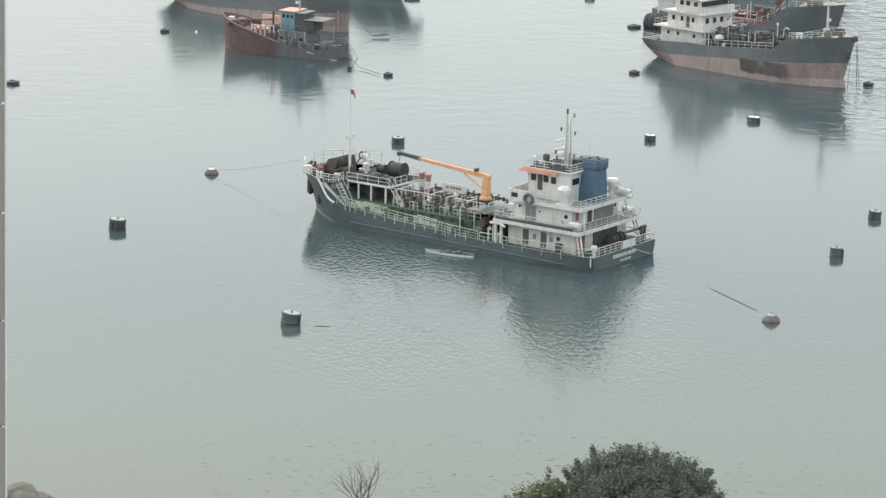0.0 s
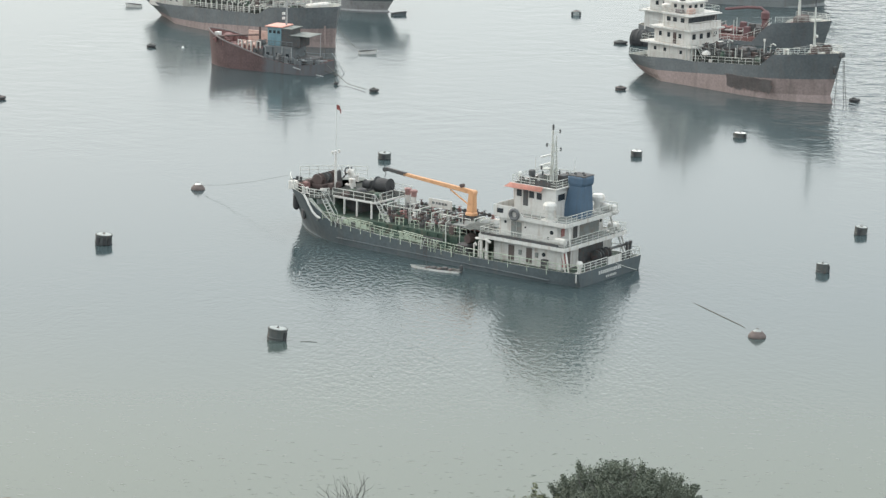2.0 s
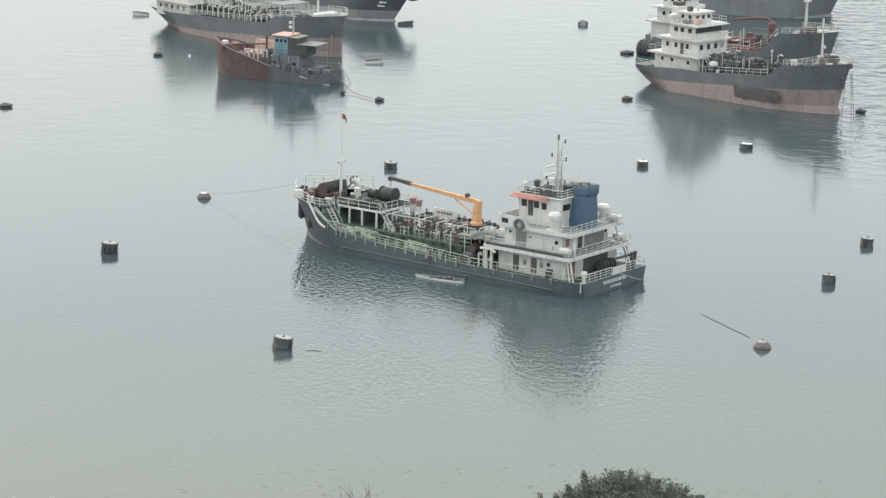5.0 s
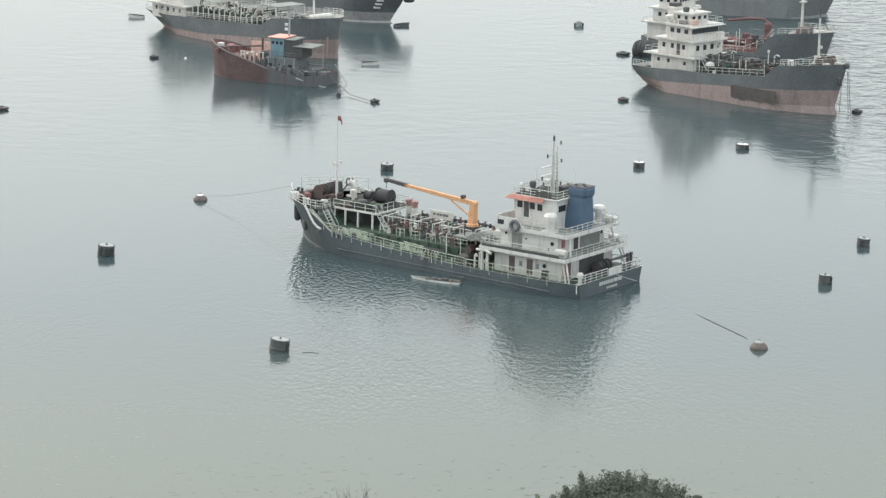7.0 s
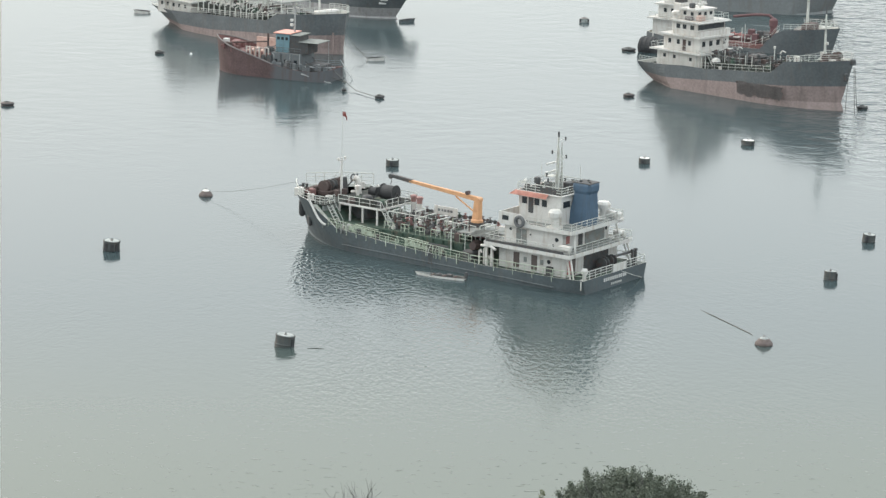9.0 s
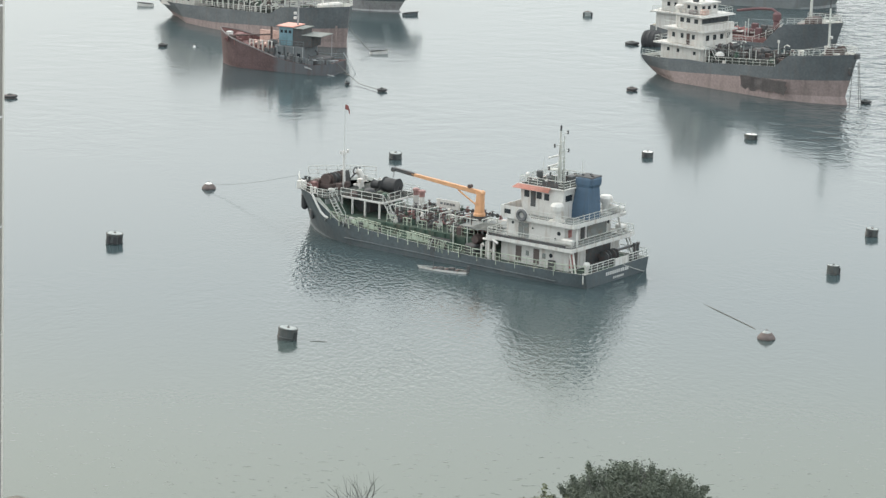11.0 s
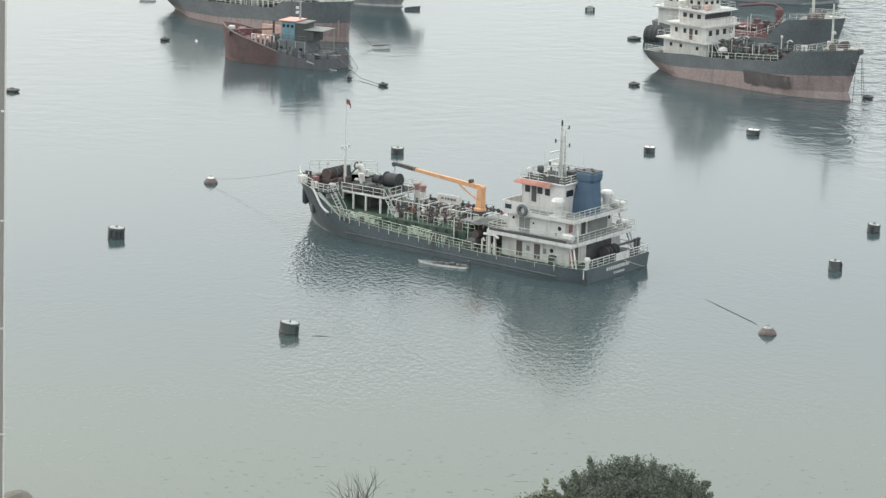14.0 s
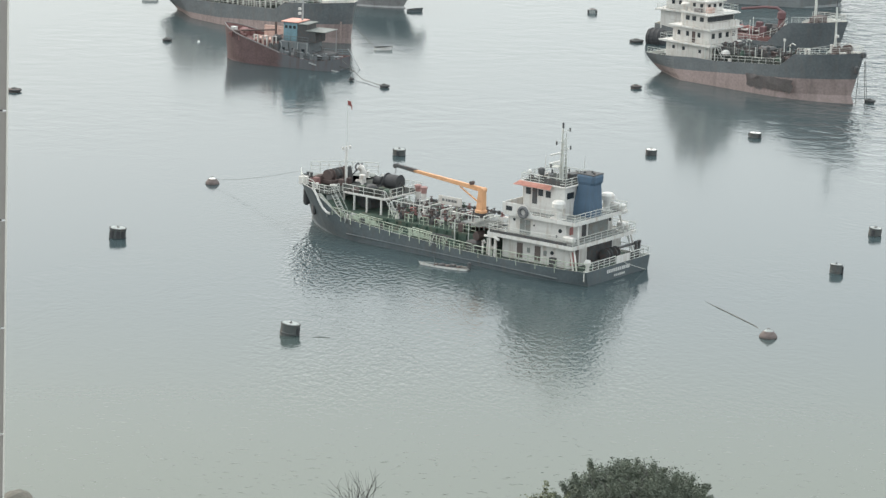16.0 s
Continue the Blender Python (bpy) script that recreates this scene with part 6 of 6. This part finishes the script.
def far_tanker(at):
    ship = thing("far_tanker", "black tanker with pale waterline lying behind the others", "ship", at)
    top = curve([(0, 5.0), (0.7, 5.0), (0.76, 6.6), (1, 7.6)])
    deck = curve([(0, 4.2), (0.7, 4.2), (0.77, 5.8), (1, 6.6)])
    boot = curve([(0, 1.6), (1, 2.2)])
    a = hull(ship, 46.0, 11.0, top, rake=0.75, transom=0.8, bow_from=0.8, bow_full=2.3, boot=boot, upper=HULL_HAZED, lower=HULL_PALE, deck=deck, deck_mat=DECK_GREY, rim=RAIL_WHITE, flare=0.14)
    deck_clutter(ship, 8, 33, 4.0, 4.3, 31, (CREAM, STEEL, BROWN, RAIL_WHITE), 26, 5)
    house(ship, "forward_house", 33.6, 35.2, 3.0, 5.6, 7.6, CREAM)
    house(ship, "bridge_house", 2.0, 9.0, 4.6, 4.2, 9.5, CREAM)
    side_rails(ship, a, top, [0.77, 0.84, 0.9, 0.95, 0.985], RAIL_WHITE, r=0.06)
    side_rails(ship, a, top, [0.2, 0.4, 0.6, 0.7], RAIL_WHITE, r=0.06)
    part("bow_fender", boxed(44.6, 46.2, -1.0, 1.0, 4.6, 6.0, 0.3), RUBBER, ship)
    for k in range(4):
        mx, my, _ = a(0.925, 3.2 + k * 0.75, -1)
        part("draught_mark", boxed(-0.7, 0.7, -0.06, 0.06, 3.0 + k * 0.75, 3.4 + k * 0.75), TEXT_WHITE, ship, at=pose(mx, my, 0, 0, 0, 38))
    return ship


# ---- water and shore ----
bm = bmesh.new()
bm.faces.new([bm.verts.new(c) for c in ((-4000, -4000, 0), (4000, -4000, 0), (4000, 4500, 0), (-4000, 4500, 0))])
water = new("water", mesh_of("water", bm, WATER))
tagged(water, "calm grey-green harbour water with fine ripples", "water", kind="structure")


def shore():
    """The land below the building: one rough sheet that slopes to the water's edge."""
    nx, ny = 90, 60
    verts, faces = [], []
    for j in range(ny + 1):
        for i in range(nx + 1):
            x = -300 + 600 * i / nx
            edge = 229 + 3.5 * noise.noise((x * 0.06, 0, 0)) + 4.0 * math.exp(-((x + 40) / 5.5) ** 2)
            y = edge - (edge + 260) * (j / ny) ** 1.6
            d = edge - y
            z = -0.8 + min(3.2, d * 0.55) + max(0, d - 12) * 0.022 + 0.5 * noise.noise((x * 0.13, y * 0.13, 3)) * min(1, d * 0.2)
            verts.append((x, y, z))
    for j in range(ny):
        for i in range(nx):
            a = j * (nx + 1) + i
            faces.append((a, a + 1, a + nx + 2, a + nx + 1))
    me = bpy.data.meshes.new("ground")
    me.from_pydata(verts, [], faces)
    me.materials.append(EARTH)
    for p in me.polygons:
        p.use_smooth = True
    return tagged(new("ground", me), "scrub-covered shore sloping to the harbour", "ground", kind="structure")


ground = shore()


def rock(at, r, seed):
    bm = bmesh.new()
    bmesh.ops.create_icosphere(bm, subdivisions=3, radius=r)
    for v in bm.verts:
        n = noise.noise(v.co / r * 1.4 + Vector((seed * 3.1, 0, 0))) * 0.35 + noise.noise(v.co / r * 4 + Vector((0, seed, 0))) * 0.12
        v.co = v.co * (1 + n)
        v.co.z *= 0.62
    ob = new("shore_rock", mesh_of("shore_rock", bm, ROCK))
    ob.matrix_basis = Matrix.Translation(at)
    return tagged(ob, "rough grey-brown rock at the water's edge", "rock", group="rocks on the shore")


# ---- the tiled wing of the building ----
wing = thing("wall_wing", "grey tiled building wall with dark joints", "wall", pose(-3.44, 15.0, 0, 0, 0.8, 0), kind="structure")
part("wall_core", boxed(-8.0, -0.06, 0.012, 0.2, 4.0, 96.0), JOINT, wing)
part("corner_bead", boxed(-0.008, 0.0, -0.006, 0.012, 4.0, 96.0), TRIM, wing)
tile_rows = [76.963 + 0.606 * k for k in range(-14, 15)]
tile_mesh = mesh_of("wall_tile", boxed(-0.9, 0.0, 0.0, 0.011, 0.0, 0.595, 0.002), TILE)
for z in tile_rows:
    for k in range(3):
        part("wall_tile", tile_mesh, TILE, wing, at=Matrix.Translation((-0.009 - 0.906 * k, 0, z)))


# ---- trees ----
def leaf_cloud(rnd, centres, per, spread, size):
    verts, faces = [], []
    for c, r in centres:
        for _ in range(int(per * r)):
            d = Vector((rnd.gauss(0, 1), rnd.gauss(0, 1), rnd.gauss(0, 1)))
            d.normalize()
            p = Vector(c) + d * r * spread * rnd.random() ** 0.45
            a = Vector((rnd.uniform(-1, 1), rnd.uniform(-1, 1), rnd.uniform(-0.6, 0.9))).normalized()
            b = a.cross(Vector((rnd.uniform(-1, 1), rnd.uniform(-1, 1), rnd.uniform(-1, 1)))).normalized()
            s = size * rnd.uniform(0.6, 1.3)
            i = len(verts)
            verts += [p - a * s * 0.5, p + b * s * 0.22, p + a * s * 0.5, p - b * s * 0.22]
            faces.append((i, i + 1, i + 2, i + 3))
    return verts, faces


def branch(bm, rnd, a, way, length, r, depth, tips, bend=0.35):
    p = Vector(a)
    d = Vector(way).normalized()
    n = 3
    for k in range(n):
        d2 = (d + Vector((rnd.uniform(-bend, bend), rnd.uniform(-bend, bend), rnd.uniform(-bend * 0.3, bend * 0.6)))).normalized()
        q = p + d2 * (length / n)
        rod(bm, p, q, r * (1 - 0.22 * k), 6, r * (1 - 0.22 * (k + 1)), caps=False)
        p, d = q, d2
        if depth and k:
            for _ in range(2 if k == n - 1 else 1):
                w = (d + Vector((rnd.uniform(-0.9, 0.9), rnd.uniform(-0.9, 0.9), rnd.uniform(-0.1, 0.7)))).normalized()
                branch(bm, rnd, p, w, length * rnd.uniform(0.55, 0.75), r * 0.5, depth - 1, tips, bend)
    tips.append(p)


def broadleaf(at, radii, height, seed, mat, label, leaf=0.22, clumps=300, per=62, group=""):
    """A rounded, tufted tree: trunk with limbs, and a crown of leaf tufts."""
    rnd = random.Random(seed)
    tree = thing("tree", label, "tree", at, group)
    bm = bmesh.new()
    rod(bm, (0, 0, -0.6), (0.1, 0.1, height * 0.35), 0.34, 10, 0.26)
    tips = []
    for k in range(9):
        a = 2 * math.pi * k / 9 + rnd.uniform(-0.3, 0.3)
        branch(bm, rnd, (0.1, 0.1, height * rnd.uniform(0.24, 0.36)), (math.cos(a), math.sin(a), rnd.uniform(0.5, 1.2)), radii[0] * 0.6, 0.16, 2, tips)
    part("trunk", bm, BARK, tree)
    cz = height - radii[2]
    centres = []
    for k in range(clumps):
        u, v = rnd.uniform(-0.35, 1), rnd.uniform(0, 2 * math.pi)
        s = math.sqrt(max(0, 1 - u * u))
        lump = 0.85 + 0.26 * noise.noise((s * math.cos(v) * 2.2 + seed, s * math.sin(v) * 2.2, u * 2.2)) + rnd.uniform(-0.06, 0.1)
        c = (radii[0] * s * math.cos(v) * lump, radii[1] * s * math.sin(v) * lump, cz + radii[2] * u * lump)
        centres.append((c, rnd.uniform(0.55, 1.15)))
    for k in range(clumps // 2):      # inner mass
        d = Vector((rnd.gauss(0, 1), rnd.gauss(0, 1), rnd.gauss(0, 0.8))).normalized() * rnd.uniform(0.2, 0.8)
        centres.append(((radii[0] * d.x, radii[1] * d.y, cz + radii[2] * d.z), rnd.uniform(1.2, 2.0)))
    for k in range(clumps // 8):      # shoots that stand out of the outline
        u, v = rnd.uniform(0.0, 1), rnd.uniform(0, 2 * math.pi)
        s = math.sqrt(max(0, 1 - u * u))
        d = Vector((radii[0] * s * math.cos(v), radii[1] * s * math.sin(v), radii[2] * u))
        out = d.normalized() * rnd.uniform(0.1, 0.2)
        for j in range(5):
            centres.append((tuple(Vector((0, 0, cz)) + d * 0.97 + out * j + Vector((0, 0, 0.14 * j))), 0.3 - 0.02 * abs(j - 3)))
    verts, faces = leaf_cloud(rnd, centres, per * 3, 1.0, leaf)
    me = bpy.data.meshes.new("crown")
    me.from_pydata([tuple(v) for v in verts], [], faces)
    me.materials.append(mat)
    part("crown", me, mat, tree)
    return tree


def bare_tree(at, height, seed):
    rnd = random.Random(seed)
    tree = thing("bare_tree", "leafless grey tree with thin upright twigs", "tree", at)
    bm, tips = bmesh.new(), []
    rod(bm, (0, 0, -0.5), (0, 0, height * 0.45), 0.13, 7, 0.1)
    for k in range(7):
        a = 2 * math.pi * k / 7
        branch(bm, rnd, (0, 0, height * rnd.uniform(0.36, 0.45)), (0.2 * math.cos(a), 0.2 * math.sin(a), 1.0), height * 0.3, 0.075, 2, tips, 0.2)
    part("branches", bm, BARK, tree)
    return tree


# ---- buoys ----
def drum_buoy(at, r, h, top_mat, label, tilt=(0, 0), body=None):
    b = thing("mooring_buoy", label, "buoy", at @ pose(0, 0, 0, tilt[0], tilt[1], 0), "drum mooring buoys")
    part("drum", lathe(bmesh.new(), [(r * 0.96, -0.7), (r, -0.6), (r, h * 0.1), (r * 1.05, h * 0.14), (r * 1.05, h * 0.22), (r, h * 0.26), (r, h * 0.86), (r * 1.05, h * 0.9), (r * 1.05, h - 0.03), (r * 1.02, h)], 28), body or BUOY_DARK, b)
    part("top_plate", lathe(bmesh.new(), [(r * 0.9, h - 0.02), (r * 0.88, h + 0.025)], 28), top_mat, b)
    part("mooring_ring", torus(bmesh.new(), (0, 0, h + 0.12), 0.13, 0.04, "Y", 14, 6), BUOY_DARK, b)
    part("ring_base", lathe(bmesh.new(), [(0.2, h), (0.16, h + 0.08)], 12), BUOY_RUST, b)
    rnd = random.Random(int(r * 100 + h * 10))
    for k in range(3):
        a = rnd.uniform(0, 6.28)
        part("rubber_block", boxed(-0.12, 0.12, -0.22, 0.22, 0.05, h * 0.8, 0.03), RUBBER, b, at=pose(math.cos(a) * r * 1.03, math.sin(a) * r * 1.03, 0, 0, 0, math.degrees(a)))
    return b


def dome_buoy(at, r, h, mat, label, cap=None):
    b = thing("mooring_buoy", label, "buoy", at, "domed mooring buoys")
    part("float", lathe(bmesh.new(), [(r * 0.8, -0.4), (r, -0.1), (r * 1.02, 0.12), (r * 0.92, h * 0.4), (r * 0.62, h * 0.8), (r * 0.3, h), (0.1, h * 1.02)], 24), mat, b)
    part("cap", lathe(bmesh.new(), [(r * 0.52, h * 0.86), (r * 0.3, h * 1.03), (0.08, h * 1.06)], 18), cap or BUOY_TOP, b)
    part("mooring_ring", torus(bmesh.new(), (0, 0, h + 0.1), 0.12, 0.035, "Y", 14, 6), BUOY_RUST, b)
    return b


def raft_buoy(at, r, mat, label):
    b = thing("raft_buoy", label, "buoy", at, "small low buoys")
    part("float", lathe(bmesh.new(), [(r * 0.8, -0.3), (r, 0.0), (r, 0.3), (r * 0.8, 0.5)], 18), mat, b)
    part("hump", lathe(bmesh.new(), [(r * 0.55, 0.46), (r * 0.4, 0.66), (0.08, 0.72)], 12), BUOY_DARK, b)
    part("tyre", torus(bmesh.new(), (0.1, 0, 0.28), r * 1.0, 0.16, "Z", 18, 6), RUBBER, b)
    return b


def dinghy(at, label, mat):
    b = thing("dinghy", label, "boat", at)
    hull(b, 3.4, 1.5, curve([(0, 0.45), (1, 0.7)]), rake=0.5, transom=0.75, bow_from=0.5, bow_full=1.7, upper=mat, deck=curve([(0, 0.2), (1, 0.3)]), deck_mat=DECK_GREY, bulwark=0.08, rim=DARK)
    part("thwart", boxed(1.2, 1.5, -0.6, 0.6, 0.3, 0.4), BROWN, b)
    return b


# ---- everything in its place ----
tanker = bunker_tanker(pose(21.18, 332.1, -0.85, 0, 0, 143.47))
workboat = tender(pose(3.1, 333.5, 0, 0, 0, 158))
cream_ship = coastal_tanker(pose(37.7, 488.8, 0, 0, 0, -44))
crane_ship = crane_barge_tanker(pose(36.3, 541.7, -1.7, 0, 0, -30))
freighter = grey_freighter(pose(26.3, 593.6, 0, 0, 0, -14))
product_ship = long_tanker(pose(-52.5, 545.7, 0, 0, 0, -46.9))
coaster = rusty_coaster(pose(-18.34, 479.6, -0.6, 0, 0, 155.5))
far_ship = far_tanker(pose(-40.6, 583.0, 0, 0, 0, -40))

DARK_DRUM = "dark weedy steel mooring drum with a pale top"
drum_buoy(pose(-41.0, 345.4, 0, 0, 0, 20), 1.04, 1.25, BUOY_TOP, DARK_DRUM, (1, 4))
drum_buoy(pose(-16.7, 300.4, 0, 0, 0, 70), 1.06, 1.25, BUOY_TOP, DARK_DRUM, (6, 4))
drum_buoy(pose(-7.0, 404.9, 0, 0, 0, 40), 0.93, 0.9, BUOY_TOP, DARK_DRUM, (3, 0))
drum_buoy(pose(30.2, 411.2, 0, 0, 0, 10), 0.83, 0.78, BUOY_WHITE, "dark steel mooring drum with a white top", (0, 2))
drum_buoy(pose(47.3, 428.0, 0, 0, 0, 90), 0.95, 0.72, BUOY_WHITE, "dark steel mooring drum with a white top", (2, 2))
drum_buoy(pose(48.2, 338.2, 0, 0, 0, 60), 0.76, 1.05, BUOY_TOP, DARK_DRUM, (0, 6))
drum_buoy(pose(56.1, 360.4, 0, 0, 0, 0), 0.81, 1.0, BUOY_TOP, DARK_DRUM, (1, 6))
dome_buoy(pose(-32.1, 380.2, 0), 0.95, 0.8, BUOY_RUST, "domed mooring buoy with a white cap and rusty sides", BUOY_WHITE)
dome_west = dome_buoy(pose(36.5, 305.6, 0), 1.0, 0.82, BUOY_RUST, "domed rusty mooring buoy with a grey cap")
raft_buoy(pose(-69.9, 448.0, 0), 1.0, BUOY_RUST, "low rusty mooring buoy")
raft_buoy(pose(31.4, 470.0, 0), 0.85, BUOY_RUST, "low rusty mooring buoy")
raft_buoy(pose(69.8, 463.0, 0), 0.8, BUOY_DARK, "low dark buoy at the end of a mooring line")
drifting = raft_buoy(pose(-10.7, 462.8, 0), 0.7, BUOY_DARK, "small dark mooring float")
drum_buoy(pose(28.0, 558.0, 0), 0.85, 0.8, BUOY_RUST, "pale weathered mooring drum far off", body=BUOY_TOP)
raft_buoy(pose(34.5, 521.5, 0), 1.2, BUOY_DARK, "dark round float beside the stern of the moored ship")
raft_buoy(pose(-51.2, 505.2, 0), 0.75, BUOY_DARK, "small dark mooring float")
raft_buoy(pose(-16.5, 468.6, 0), 0.3, BUOY_DARK, "tiny dark float beside a mooring rope")
dome_buoy(pose(-45.4, 504.8, 0), 0.25, 0.4, BUOY_WHITE, "tiny round white float on the water", BUOY_WHITE)
dinghy(pose(-13.6, 502.6, 0, 0, 0, 10), "small white dinghy at the end of a mooring line", WHITE)
dinghy(pose(-58.2, 556.0, 0, 0, 0, 170), "small pale dinghy beneath the tanker's stern", WHITE)
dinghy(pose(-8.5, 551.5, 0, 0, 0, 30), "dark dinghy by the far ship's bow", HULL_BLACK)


# drum added in place of the dark stern of the tanker behind
fd = thing("stern_stand_in", "big black drum in place of the tanker's dark stern", "fender", pose(38.2, 520.7, 1.0, 0, 0, -30))
part("drum", lathe(bmesh.new(), [(1.2, -1.7), (1.75, -1.4), (1.8, 0), (1.75, 1.4), (1.2, 1.7)], 20, (0, 0, 0), "X"), RUBBER, fd)
for x in (-0.9, 0.0, 0.9):
    part("tyre", torus(bmesh.new(), (x, 0, 0), 1.75, 0.18, "X", 20, 6), RUBBER, fd)


def line(name, pts, r, label):
    ob = new(name, mesh_of(name, tube(bmesh.new(), pts, r, 6), ROPE))
    return tagged(ob, label, "rope")


line("mooring_rope", [(35.9, 309.0, -0.08), (35.5, 310.5, 0.01), (31.9, 318.7, 0.01), (30.7, 321.5, -0.06)], 0.065, "dark mooring rope awash beside the domed buoy")
line("mooring_rope", [(-31.6, 380.0, 0.6), (-28.3, 376.7, 1.4), (-23.8, 372.2, 2.9), (-19.1, 367.5, 4.8)], 0.018, "thin mooring rope from the bow to a buoy")
line("mooring_rope", [(-14.1, 299.4, 0.0), (-13.2, 299.5, 0.03), (-12.2, 299.3, 0.0)], 0.035, "short floating end of rope")
line("mooring_rope", [(-18.6, 479.0, 1.8), (-14.5, 468.5, 0.25), (-11.2, 463.2, 0.25)], 0.05, "slack mooring rope astern of the red coaster")
line("mooring_rope", [(-20.2, 514.0, 6.0), (-16.5, 507.0, 2.6), (-13.6, 503.0, 0.4)], 0.05, "mooring rope from the tanker's bow")

big_tree = broadleaf(pose(15.9, 215, 2.6), (6.6, 6.2, 4.6), 9.6, 3, LEAF, "dense dark green tree with tufted shoots")
broadleaf(pose(8.2, 214.5, 2.4), (2.5, 2.4, 2.6), 7.4, 8, LEAF_PALE, "pale yellow-green bushy tree beside the dark one", 0.3, 90, 20)
bare_tree(pose(-6.2, 216, 2.6), 8.3, 5)
for k, (x, y, z, r) in enumerate(((-36.4, 231.0, 1.9, 2.4), (-34.5, 231.2, 1.5, 1.9), (-39.2, 231.2, 1.7, 2.3), (-33.1, 230.8, 1.0, 1.4), (-35.6, 229.6, 2.0, 1.9), (-37.6, 232.0, 1.7, 1.3), (-38.6, 232.6, 2.4, 0.9))):
    rock((x, y, z), r, k + 1)


# ---- what moves ----
def drift(ob, x, y, z, rz, vx, vy, vr):
    """Keys a slow swing at the moorings; the place is the one at 14.5 s."""
    walk(ob, [(t, pose(x + vx * (t - 14.5), y + vy * (t - 14.5), z, 0, 0, rz + vr * (t - 14.5))) for t in (0.0, 4.0, 8.0, 12.0, 16.0)])


def motions():
    drift(tanker, 21.18, 332.1, -0.85, 143.47, -0.046, -0.025, -0.023)
    drift(workboat, 3.1, 333.5, 0, 158, -0.046, -0.02, 0.0)
    drift(cream_ship, 37.7, 488.8, 0, -44, 0.022, 0.008, 0.097)
    drift(drifting, -10.7, 462.8, 0, 0, -0.056, 0.0, 0.0)
    drift(dome_west, 36.5, 305.6, 0, 0, -0.014, 0.0, 0.0)
    walk(water, [(t, pose(-0.25 * t, -0.12 * t, 0)) for t in (0.0, 8.0, 16.0)])


motions()
